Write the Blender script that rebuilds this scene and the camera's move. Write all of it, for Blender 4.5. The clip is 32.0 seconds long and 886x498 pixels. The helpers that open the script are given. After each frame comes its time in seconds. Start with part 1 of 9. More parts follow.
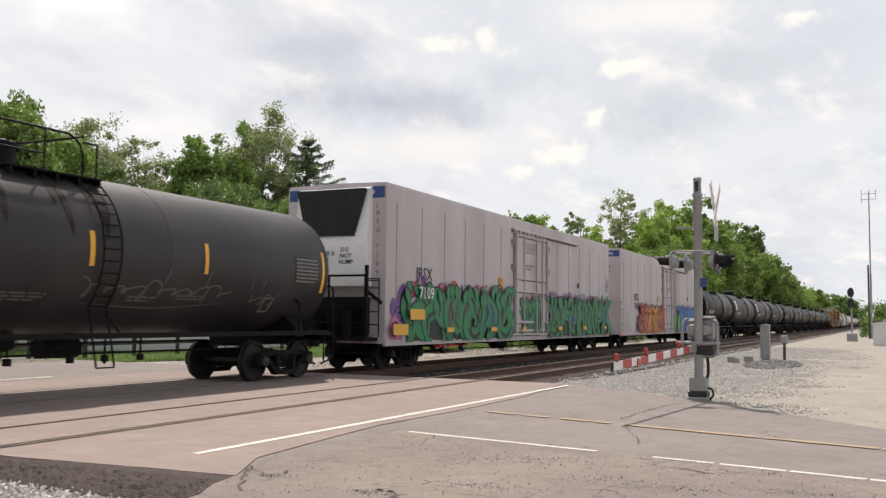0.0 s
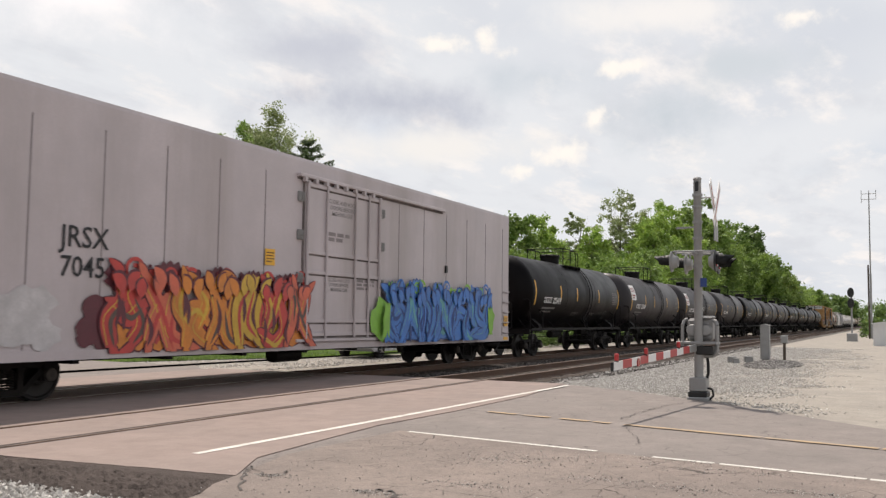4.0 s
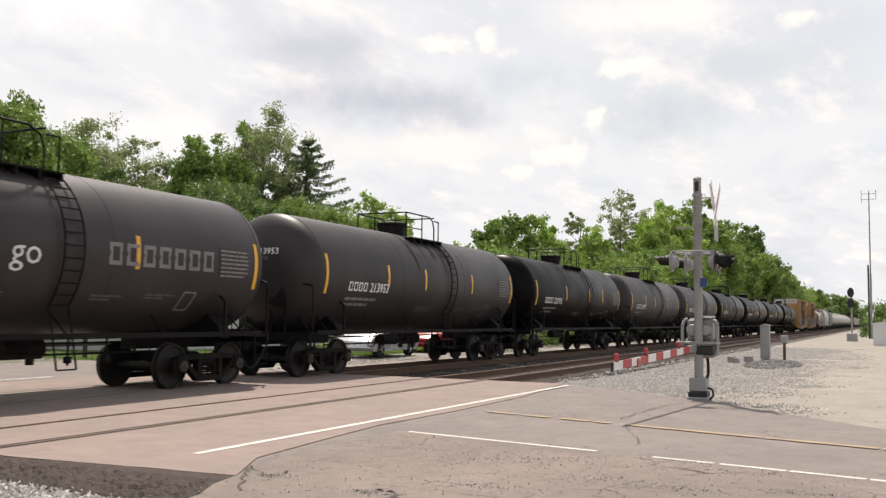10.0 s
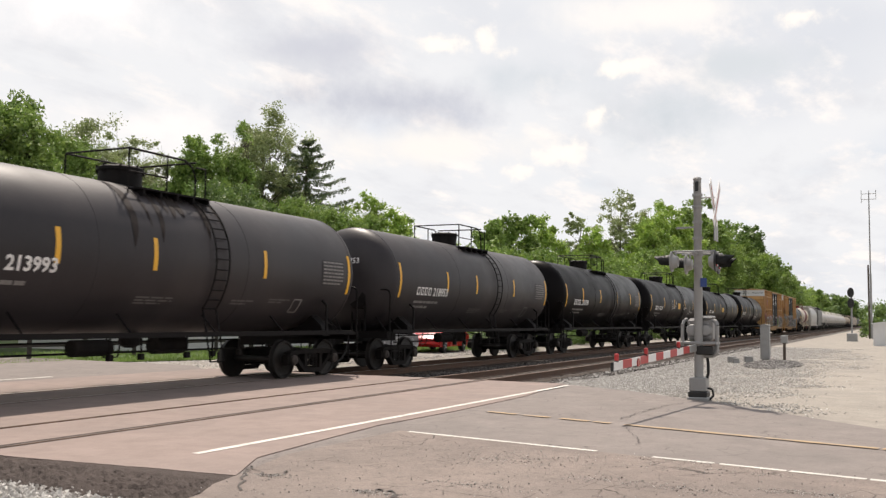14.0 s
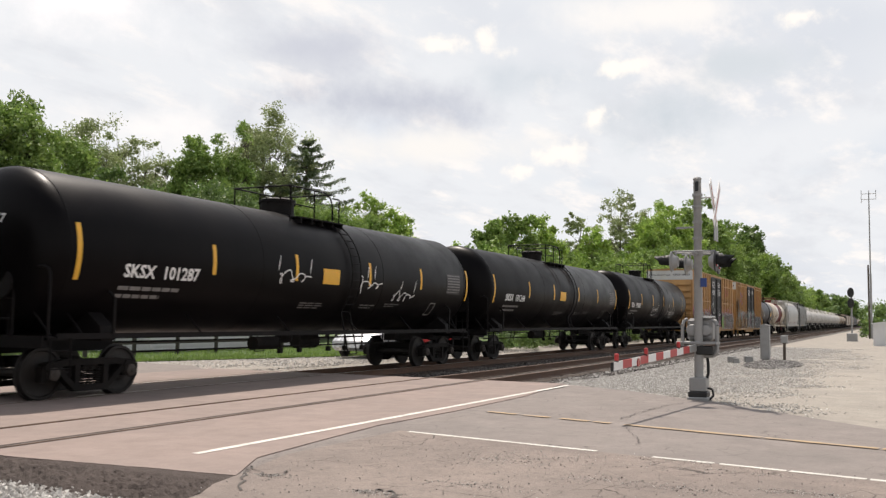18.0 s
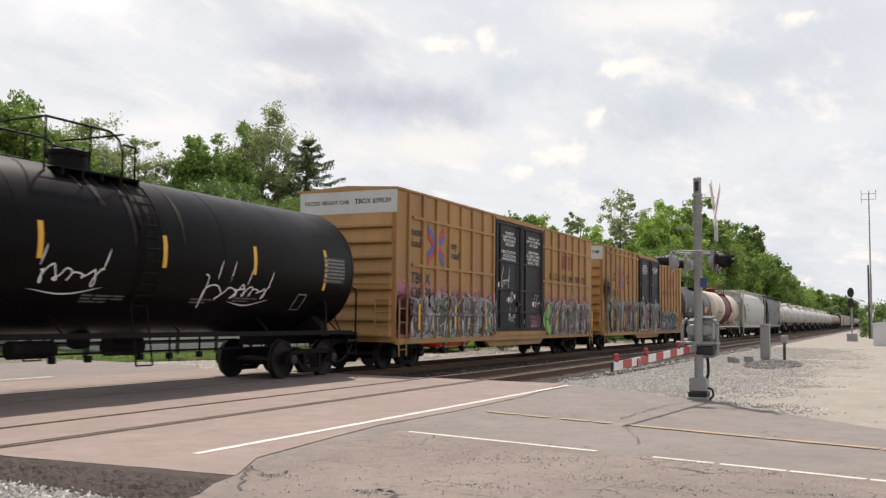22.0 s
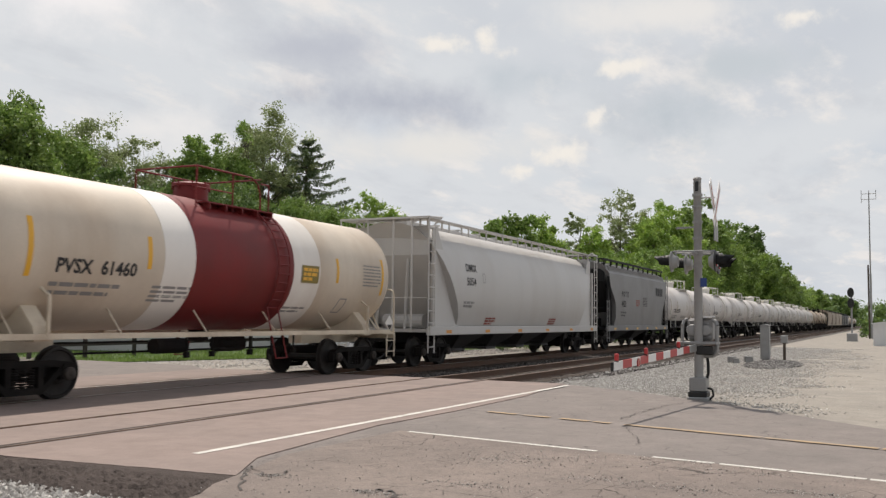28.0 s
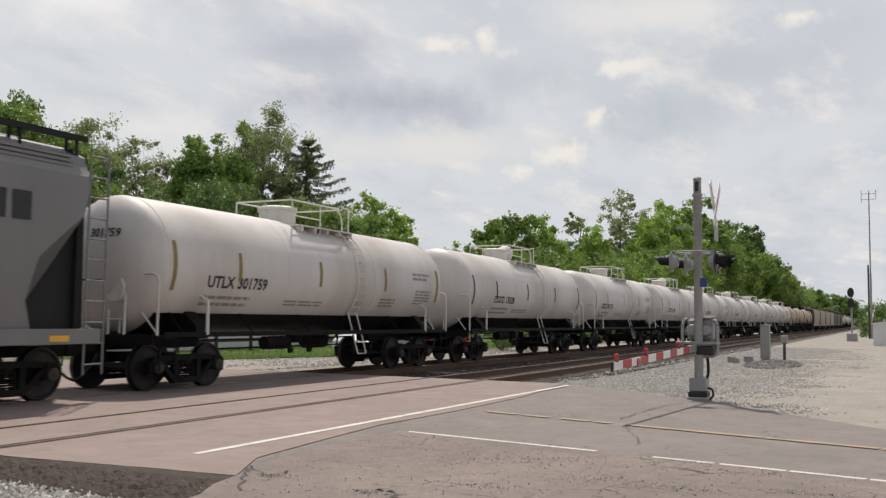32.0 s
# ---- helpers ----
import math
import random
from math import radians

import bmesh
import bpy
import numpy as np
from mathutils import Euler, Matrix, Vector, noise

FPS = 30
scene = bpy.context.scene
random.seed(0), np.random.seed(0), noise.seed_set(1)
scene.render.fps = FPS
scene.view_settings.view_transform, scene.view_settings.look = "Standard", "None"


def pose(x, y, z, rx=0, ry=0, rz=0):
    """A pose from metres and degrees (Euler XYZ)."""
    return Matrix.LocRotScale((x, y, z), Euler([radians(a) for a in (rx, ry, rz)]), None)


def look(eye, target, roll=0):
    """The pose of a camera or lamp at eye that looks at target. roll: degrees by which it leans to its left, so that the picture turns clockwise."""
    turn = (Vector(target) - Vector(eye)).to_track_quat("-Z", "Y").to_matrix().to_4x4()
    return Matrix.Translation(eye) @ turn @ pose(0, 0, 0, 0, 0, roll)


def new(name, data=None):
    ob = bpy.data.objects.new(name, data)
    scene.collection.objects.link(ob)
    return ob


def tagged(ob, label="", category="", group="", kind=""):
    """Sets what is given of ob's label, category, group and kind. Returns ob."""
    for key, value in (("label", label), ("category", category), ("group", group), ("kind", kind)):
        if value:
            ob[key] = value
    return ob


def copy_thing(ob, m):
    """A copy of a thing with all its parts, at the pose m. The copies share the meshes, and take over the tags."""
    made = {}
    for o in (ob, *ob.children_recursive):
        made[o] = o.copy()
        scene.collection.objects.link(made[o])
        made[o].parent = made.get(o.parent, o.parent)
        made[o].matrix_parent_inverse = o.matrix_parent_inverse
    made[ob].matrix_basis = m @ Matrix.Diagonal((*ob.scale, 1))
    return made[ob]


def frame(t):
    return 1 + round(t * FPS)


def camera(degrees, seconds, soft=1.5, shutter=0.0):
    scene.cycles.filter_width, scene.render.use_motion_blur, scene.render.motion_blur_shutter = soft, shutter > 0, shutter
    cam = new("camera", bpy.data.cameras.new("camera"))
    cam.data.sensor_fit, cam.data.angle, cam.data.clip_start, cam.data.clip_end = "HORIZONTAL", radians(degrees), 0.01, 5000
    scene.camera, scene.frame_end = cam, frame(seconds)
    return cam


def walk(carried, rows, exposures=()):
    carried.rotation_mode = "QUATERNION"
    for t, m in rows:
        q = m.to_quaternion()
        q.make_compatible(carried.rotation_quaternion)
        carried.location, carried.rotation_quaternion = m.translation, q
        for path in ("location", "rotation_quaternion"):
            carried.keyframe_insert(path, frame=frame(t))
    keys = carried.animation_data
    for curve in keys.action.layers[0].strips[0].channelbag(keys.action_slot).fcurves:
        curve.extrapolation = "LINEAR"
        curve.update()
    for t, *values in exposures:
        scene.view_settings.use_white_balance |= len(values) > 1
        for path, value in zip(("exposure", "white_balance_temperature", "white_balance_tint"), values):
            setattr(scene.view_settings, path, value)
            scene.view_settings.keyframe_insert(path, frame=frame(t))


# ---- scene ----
# ---- camera: a tripod shot, held still ----
EYE = look((0, 0, 1.4835), (8.9829, 4.3286, 2.2392), 0.68)
cam = camera(51.44, 32.0, 1.35, 0.14)
walk(cam, [(0, EYE), (32, EYE)],
     [(0, -0.05, 6650, 12), (3, -0.15, 6650, 12), (6, 0.0, 6750, 13), (10, 0.03, 6800, 13), (13, 0.02, 6800, 13), (17, 0.0, 6700, 12), (20, -0.05, 6650, 12),
      (23, -0.05, 6650, 12), (25, -0.1, 6650, 12), (28, -0.33, 6600, 11), (32, -0.38, 6550, 11)])

YN = 9.67      # middle of the near track
YC = 13.925    # middle of the far track, on which the train runs
SUN = Vector((0.48, 0.33, 1.0)).normalized()


def travelled(t):
    """How far the train has come by t seconds."""
    return 9.7073 * t + 0.030671 * t * t + (0.04 * (4.5 - t) ** 2 if t < 4.5 else 0.0)


# ---- world and sun ----
def make_world():
    world = bpy.data.worlds.new("sky")
    scene.world = world
    world.use_nodes = True
    nt = world.node_tree
    nt.nodes.clear()
    n, ln = nt.nodes.new, nt.links.new
    out, bg = n("ShaderNodeOutputWorld"), n("ShaderNodeBackground")
    sky = n("ShaderNodeTexSky")
    sky.sky_type, sky.sun_disc = "NISHITA", False
    sky.sun_elevation = math.asin(SUN.z)
    sky.sun_rotation = math.atan2(SUN.x, SUN.y)
    sky.air_density, sky.dust_density = 1.0, 2.0
    dim = n("ShaderNodeVectorMath")
    dim.operation = "SCALE"
    dim.inputs["Scale"].default_value = 0.12
    ln(sky.outputs[0], dim.inputs[0])
    tc = n("ShaderNodeTexCoord")
    sep = n("ShaderNodeSeparateXYZ")
    ln(tc.outputs["Generated"], sep.inputs[0])
    # clouds lie on a flat layer: project the direction on a ceiling
    up = n("ShaderNodeMath")
    up.operation = "ADD"
    up.inputs[1].default_value = 0.16
    ln(sep.outputs[2], up.inputs[0])
    mx = n("ShaderNodeMath")
    mx.operation = "MAXIMUM"
    mx.inputs[1].default_value = 0.05
    ln(up.outputs[0], mx.inputs[0])
    div = n("ShaderNodeVectorMath")
    div.operation = "DIVIDE"
    comb = n("ShaderNodeCombineXYZ")
    for i in range(3):
        ln(mx.outputs[0], comb.inputs[i])
    ln(tc.outputs["Generated"], div.inputs[0])
    ln(comb.outputs[0], div.inputs[1])

    def cloud(scale, detail, offset, lo, hi, rough=0.55):
        mp = n("ShaderNodeMapping")
        mp.inputs["Location"].default_value = offset
        mp.inputs["Scale"].default_value = (0.75, 1.25, 0.0)
        mp.inputs["Rotation"].default_value = (0, 0, 0.35)
        ln(div.outputs[0], mp.inputs[0])
        nz = n("ShaderNodeTexNoise")
        nz.inputs["Scale"].default_value = scale
        nz.inputs["Detail"].default_value = detail
        nz.inputs["Roughness"].default_value = rough
        ln(mp.outputs[0], nz.inputs["Vector"])
        rp = n("ShaderNodeMapRange")
        rp.interpolation_type = "SMOOTHSTEP"
        rp.inputs["From Min"].default_value = lo
        rp.inputs["From Max"].default_value = hi
        ln(nz.outputs[0], rp.inputs["Value"])
        return rp.outputs[0]

    def mix(fac, a, b):
        m = n("ShaderNodeMix")
        m.data_type = "RGBA"
        ln(fac, m.inputs[0])
        for sock, v in ((m.inputs[6], a), (m.inputs[7], b)):
            if isinstance(v, tuple):
                sock.default_value = (*v, 1)
            else:
                ln(v, sock)
        return m.outputs[2]

    def lobe(az, el, wide, tall, edge, seed, soft=(2.15, 1.15)):
        """A soft bank of cloud round one direction (degrees), with a torn edge."""
        a, e = radians(az), radians(el)
        side = (-math.sin(a), math.cos(a), 0)
        head = (-math.sin(e) * math.cos(a), -math.sin(e) * math.sin(a), math.cos(e))
        fore = (math.cos(e) * math.cos(a), math.cos(e) * math.sin(a), math.sin(e))

        def dot(v, k):
            d = n("ShaderNodeVectorMath")
            d.operation = "DOT_PRODUCT"
            d.inputs[1].default_value = [c * k for c in v]
            ln(tc.outputs["Generated"], d.inputs[0])
            return d.outputs["Value"]
        co = n("ShaderNodeCombineXYZ")
        ln(dot(side, 1 / radians(wide)), co.inputs[0])
        ln(dot(head, 1 / radians(tall)), co.inputs[1])
        le = n("ShaderNodeVectorMath")
        le.operation = "LENGTH"
        ln(co.outputs[0], le.inputs[0])
        nz = n("ShaderNodeTexNoise")
        nz.noise_dimensions = "4D"
        nz.inputs["W"].default_value = seed
        nz.inputs["Scale"].default_value, nz.inputs["Detail"].default_value, nz.inputs["Roughness"].default_value = edge, 6, 0.6
        ln(tc.outputs["Generated"], nz.inputs["Vector"])
        ad = n("ShaderNodeMath")
        ad.operation = "MULTIPLY_ADD"
        ln(nz.outputs[0], ad.inputs[0])
        ad.inputs[1].default_value = 2.4
        ln(le.outputs["Value"], ad.inputs[2])
        rp = n("ShaderNodeMapRange")
        rp.interpolation_type = "SMOOTHSTEP"
        for key, val in zip(("From Min", "From Max", "To Min", "To Max"), (*soft, 0, 1)):
            rp.inputs[key].default_value = val
        ln(ad.outputs[0], rp.inputs["Value"])
        front = n("ShaderNodeMath")
        front.operation = "MULTIPLY"
        gt = n("ShaderNodeMath")
        gt.operation = "GREATER_THAN"
        ln(dot(fore, 1), gt.inputs[0])
        gt.inputs[1].default_value = 0.3
        ln(rp.outputs[0], front.inputs[0])
        ln(gt.outputs[0], front.inputs[1])
        return front.outputs[0]

    # thin cloud looks closed near the horizon and opens towards the zenith
    thin = n("ShaderNodeMapRange")
    thin.interpolation_type = "SMOOTHSTEP"
    for key, val in zip(("From Min", "From Max", "To Min", "To Max"), (0.33, 0.8, 1.0, 0.28)):
        thin.inputs[key].default_value = val
    ln(sep.outputs[2], thin.inputs["Value"])
    opened = n("ShaderNodeMath")
    opened.operation = "MULTIPLY"
    ln(cloud(0.9, 3, (3.1, 0.7, 0), 0.18, 0.40), opened.inputs[0])
    ln(thin.outputs[0], opened.inputs[1])
    veil = opened.outputs[0]
    base = mix(veil, dim.outputs[0], (0.862, 0.90, 0.938))
    base = mix(cloud(0.8, 4, (7.4, 2.2, 0), 0.46, 0.76), base, (0.73, 0.78, 0.85))
    base = mix(cloud(2.6, 7, (1.4, 5.2, 0), 0.46, 0.72, 0.6), base, (0.765, 0.80, 0.85))
    base = mix(cloud(3.4, 7, (4.4, 0.2, 0), 0.50, 0.70, 0.62), base, (1.02, 1.0, 0.98))
    grey = ((29.5, 13.2, 10.5, 2.4, (0.56, 0.598, 0.69)), (33, 16.4, 7, 2.0, (0.65, 0.685, 0.765)), (12, 12.4, 6, 3.0, (0.64, 0.71, 0.765)), (20, 15, 6, 1.6, (0.69, 0.755, 0.815)), (7, 15.2, 5, 1.4, (0.71, 0.77, 0.82)))
    for az, el, w, t, c in grey:
        base = mix(lobe(az, el, w, t, 12, az, (2.3, 1.0)), base, c)
    bright = ((48, 18.6, 8.5, 3.4, (1.12, 1.10, 1.10)), (26, 10.6, 9, 1.6, (0.98, 0.97, 0.94)), (44, 11, 7, 2.2, (1.04, 1.03, 1.02)), (12, 18.4, 9, 1.4, (1.0, 0.99, 0.97)))
    for az, el, w, t, c in bright:
        base = mix(lobe(az, el, w, t, 14, az + 3, (2.3, 1.0)), base, c)
    puffs = ((25.7, 16.9, 3.4, 1.3), (23.2, 17.4, 1.9, 1.7), (21.8, 16.4, 1.6, 1.0), (18.0, 10.4, 3.6, 1.7), (16.3, 12.4, 2.0, 1.8), (4.5, 17.6, 4.2, 1.2), (20.5, 9.2, 2.6, 1.0), (14.5, 15.4, 3.0, 1.2))
    for az, el, w, t in puffs:
        base = mix(lobe(az, el, w, t, 26, az + 3, (1.75, 1.15)), base, (1.10, 1.06, 0.99))
    ln(base, bg.inputs[0])
    bg.inputs[1].default_value = 1.0
    ln(bg.outputs[0], out.inputs[0])


make_world()
sun = new("sun", bpy.data.lights.new("sun", "SUN"))
sun.data.energy, sun.data.angle, sun.data.color = 5.0, radians(1.2), (1.0, 0.93, 0.84)
sun.matrix_world = look(SUN * 60, (0, 0, 0))

# ---- building helpers ----
def part(name, bm, material, parent, label="", smooth=False):
    me = bpy.data.meshes.new(name)
    bm.to_mesh(me)
    bm.free()
    return mesh_part(name, me, material, parent, label, smooth)


def mesh_part(name, me, material, parent, label="", smooth=False):
    if material:
        me.materials.append(material)
    if smooth:
        me.shade_smooth()
        me.set_sharp_from_angle(angle=radians(smooth if smooth > 1 else 40))
    ob = new(name, me)
    ob.parent = parent
    if label:
        ob["label"] = label
    return ob


def thing(name, label, category, m=None, group="", kind=""):
    ob = new(name)
    ob.empty_display_size = 0.2
    if m is not None:
        ob.matrix_basis = m
    return tagged(ob, label, category, group, kind)


def soup(verts, faces):
    me = bpy.data.meshes.new("mesh")
    me.from_pydata([tuple(v) for v in verts], [], [tuple(f) for f in faces])
    return me


def box(bm, x0, x1, y0, y1, z0, z1, bevel=0.0):
    v = [bm.verts.new((x, y, z)) for x in (x0, x1) for y in (y0, y1) for z in (z0, z1)]
    fs = [bm.faces.new([v[i] for i in f]) for f in
          ((0, 1, 3, 2), (4, 6, 7, 5), (0, 4, 5, 1), (2, 3, 7, 6), (0, 2, 6, 4), (1, 5, 7, 3))]
    if bevel:
        es = list({e for f in fs for e in f.edges})
        bmesh.ops.bevel(bm, geom=es, offset=bevel, segments=1, affect="EDGES")
    return v


def rod(bm, p, q, r, n=8, r2=None):
    p, q = Vector(p), Vector(q)
    d = (q - p).normalized()
    a = d.orthogonal().normalized()
    b = d.cross(a)
    rings = []
    for c, rr in ((p, r), (q, r if r2 is None else r2)):
        rings.append([bm.verts.new(c + (a * math.cos(k * math.tau / n) + b * math.sin(k * math.tau / n)) * rr) for k in range(n)])
    for k in range(n):
        bm.faces.new((rings[0][k], rings[0][(k + 1) % n], rings[1][(k + 1) % n], rings[1][k]))
    bm.faces.new(rings[0][::-1])
    bm.faces.new(rings[1])


def pipe(bm, pts, r, n=6):
    for a, b in zip(pts, pts[1:]):
        rod(bm, a, b, r, n)


def lathe(bm, profile, n=48, axis="x", at=(0, 0, 0), caps=True):
    """Turn (along, radius) pairs round an axis through at."""
    rings = []
    for s, r in profile:
        ring = []
        for k in range(n):
            c, d = r * math.cos(k * math.tau / n), r * math.sin(k * math.tau / n)
            p = (s, c, d) if axis == "x" else (c, s, d) if axis == "y" else (c, d, s)
            ring.append(bm.verts.new(Vector(p) + Vector(at)))
        rings.append(ring)
    for a, b in zip(rings, rings[1:]):
        for k in range(n):
            bm.faces.new((a[k], a[(k + 1) % n], b[(k + 1) % n], b[k]))
    if caps:
        bm.faces.new(rings[0][::-1])
        bm.faces.new(rings[-1])


def prism(bm, outline, a, b, axis="x"):
    """A polygon of (u, v) pushed from a to b along an axis: x takes (y, z), y takes (x, z), z takes (x, y)."""
    put = {"x": lambda s, u, v: (s, u, v), "y": lambda s, u, v: (u, s, v), "z": lambda s, u, v: (u, v, s)}[axis]
    p = [bm.verts.new(put(a, u, v)) for u, v in outline]
    q = [bm.verts.new(put(b, u, v)) for u, v in outline]
    n = len(p)
    for k in range(n):
        bm.faces.new((p[k], p[(k + 1) % n], q[(k + 1) % n], q[k]))
    bm.faces.new(p[::-1])
    bm.faces.new(q)


def finish(bm):
    bmesh.ops.recalc_face_normals(bm, faces=bm.faces)
    return bm


def letters(text, size, bold=0.0):
    """Flat lettering as (vertices, faces) in the x, y plane, starting at the origin."""
    cu = bpy.data.curves.new("lettering", "FONT")
    cu.body, cu.size, cu.offset, cu.resolution_u = text, size, bold, 2
    ob = new("lettering", cu)
    dg = bpy.context.evaluated_depsgraph_get()
    me = bpy.data.meshes.new_from_object(ob.evaluated_get(dg))
    vs, fs = [tuple(v.co) for v in me.vertices], [tuple(p.vertices) for p in me.polygons]
    bpy.data.objects.remove(ob)
    bpy.data.curves.remove(cu)
    bpy.data.meshes.remove(me)
    return vs, fs


def bars(width, height, rows, gap=0.45, fill=0.9, seed=0, words=3):
    """Unreadable writing as plain bars."""
    rnd = random.Random(seed)
    vs, fs = [], []
    h = height / (rows + gap * (rows - 1))
    for r in range(rows):
        y1 = height - r * h * (1 + gap)
        x = 0.0
        end = width * (1 if r < rows - 1 else rnd.uniform(0.6, 1))
        while x < end - 0.02:
            w = min(width / words * rnd.uniform(0.6, 1.3) * fill, end - x)
            i = len(vs)
            vs += [(x, y1 - h, 0), (x + w, y1 - h, 0), (x + w, y1, 0), (x, y1, 0)]
            fs.append((i, i + 1, i + 2, i + 3))
            x += w + width / words * 0.14
    return vs, fs


def marks(n, size, heavy=0.13):
    """A company's mark as plain letter-sized hollow blocks."""
    vs, fs = [], []
    for k in range(n):
        x, w, h, e = k * size * 0.72, size * 0.54, size * 0.70, size * heavy
        i = len(vs)
        vs += [(x, 0, 0), (x + w, 0, 0), (x + w, h, 0), (x, h, 0), (x + e, e, 0), (x + w - e, e, 0), (x + w - e, h - e, 0), (x + e, h - e, 0)]
        fs += [(i + a, i + (a + 1) % 4, i + 4 + (a + 1) % 4, i + 4 + a) for a in range(4)]
    return vs, fs


def cut_fine(vs, fs, step):
    """Split long quads so that they can follow a curved shell."""
    out_v, out_f = [], []
    for f in fs:
        if len(f) == 4:
            a, b, c, d = [Vector(vs[i]) for i in f]
            n = max(1, int((d - a).length / step))
            for k in range(n):
                i = len(out_v)
                s, t = k / n, (k + 1) / n
                out_v += [a.lerp(d, s), b.lerp(c, s), b.lerp(c, t), a.lerp(d, t)]
                out_f.append((i, i + 1, i + 2, i + 3))
        else:
            i = len(out_v)
            out_v += [Vector(vs[j]) for j in f]
            out_f.append(tuple(range(i, i + len(f))))
    return out_v, out_f


def joined(ob):
    """Small writing stays one part."""
    if ob.name.startswith("lettering"):
        ob["kind"] = "stuff"
    return ob


def on_side(shape, x, z, y, material, parent, name="lettering", label="", shear=0.0):
    """Lay flat writing on an upright side that faces -y."""
    vs, fs = shape
    return joined(mesh_part(name, soup([(x + a + shear * b, y, z + b) for a, b, _ in vs], fs), material, parent, label))


def on_shell(shape, x, z, radius, mid, material, parent, name="lettering", label=""):
    """Lay flat writing on the -y side of a round shell whose axis lies at height mid."""
    vs, fs = cut_fine(*shape, 0.12)
    a0 = math.asin(max(-1, min(1, (z - mid) / radius)))
    pts = []
    for a, b, _ in vs:
        t = a0 + b / radius
        pts.append((x + a, -(radius + 0.006) * math.cos(t), mid + (radius + 0.006) * math.sin(t)))
    return joined(mesh_part(name, soup(pts, fs), material, parent, label))


def on_end(shape, x, y, z, material, parent, name="lettering", label=""):
    """Lay flat writing on an upright end that faces -x; it reads towards -y."""
    vs, fs = shape
    return joined(mesh_part(name, soup([(x, y - a, z + b) for a, b, _ in vs], fs), material, parent, label))


# ---- materials ----
def mat(name, color, rough=0.6, metal=0.0, vary=0.25, scale=6.0, fine=60.0, bump=0.15, dirt=None, dirt_amount=0.35,
        streak=False, spec=0.5, per_piece=0.0, coords="Object"):
    m = bpy.data.materials.new(name)
    m.use_nodes = True
    nt = m.node_tree
    n, ln = nt.nodes.new, nt.links.new
    bs = nt.nodes["Principled BSDF"]
    tc = n("ShaderNodeTexCoord")
    src = n("ShaderNodeNewGeometry").outputs["Position"] if coords == "World" else tc.outputs[coords]

    def noise(sc, det, stretch=(1, 1, 1)):
        mp = n("ShaderNodeMapping")
        mp.inputs["Scale"].default_value = stretch
        ln(src, mp.inputs[0])
        z = n("ShaderNodeTexNoise")
        z.inputs["Scale"].default_value, z.inputs["Detail"].default_value = sc, det
        z.inputs["Roughness"].default_value = 0.62
        ln(mp.outputs[0], z.inputs["Vector"])
        return z.outputs[0]

    def ranged(v, lo, hi, a, b):
        r = n("ShaderNodeMapRange")
        for key, val in zip(("From Min", "From Max", "To Min", "To Max"), (lo, hi, a, b)):
            r.inputs[key].default_value = val
        ln(v, r.inputs["Value"])
        return r.outputs[0]

    def mix(fac, a, b):
        x = n("ShaderNodeMix")
        x.data_type = "RGBA"
        ln(fac, x.inputs[0])
        for s, v in ((x.inputs[6], a), (x.inputs[7], b)):
            if isinstance(v, (tuple, list)):
                s.default_value = (*v[:3], 1)
            else:
                ln(v, s)
        return x.outputs[2]

    dark = tuple(c * (1 - vary) for c in color)
    lite = tuple(min(1, c * (1 + vary)) for c in color)
    big = noise(scale, 5)
    small = noise(fine, 3)
    col = mix(ranged(big, 0.3, 0.7, 0, 1), dark, lite)
    col = mix(ranged(small, 0.3, 0.75, 0, 0.5), col, dark)
    if dirt:
        d = noise(scale * 0.6, 6, (1, 1, 0.12) if streak else (1, 1, 1))
        col = mix(ranged(d, 0.48, 0.75, 0, dirt_amount), col, dirt)
    if per_piece:
        oi = n("ShaderNodeObjectInfo")
        hs = n("ShaderNodeHueSaturation")
        ln(ranged(oi.outputs["Random"], 0, 1, 1 - per_piece, 1 + per_piece), hs.inputs["Value"])
        ln(col, hs.inputs["Color"])
        col = hs.outputs[0]
    ln(col, bs.inputs["Base Color"])
    ln(ranged(big, 0.3, 0.7, max(0, rough - 0.08), min(1, rough + 0.1)), bs.inputs["Roughness"])
    bs.inputs["Metallic"].default_value = metal
    bs.inputs["Specular IOR Level"].default_value = spec
    if bump:
        bp = n("ShaderNodeBump")
        bp.inputs["Strength"].default_value, bp.inputs["Distance"].default_value = bump, 0.02
        ln(small, bp.inputs["Height"])
        ln(bp.outputs[0], bs.inputs["Normal"])
    return m


def plain(name, color, rough=0.6, metal=0.0):
    return mat(name, color, rough, metal, vary=0.08, scale=3, fine=40, bump=0.03)


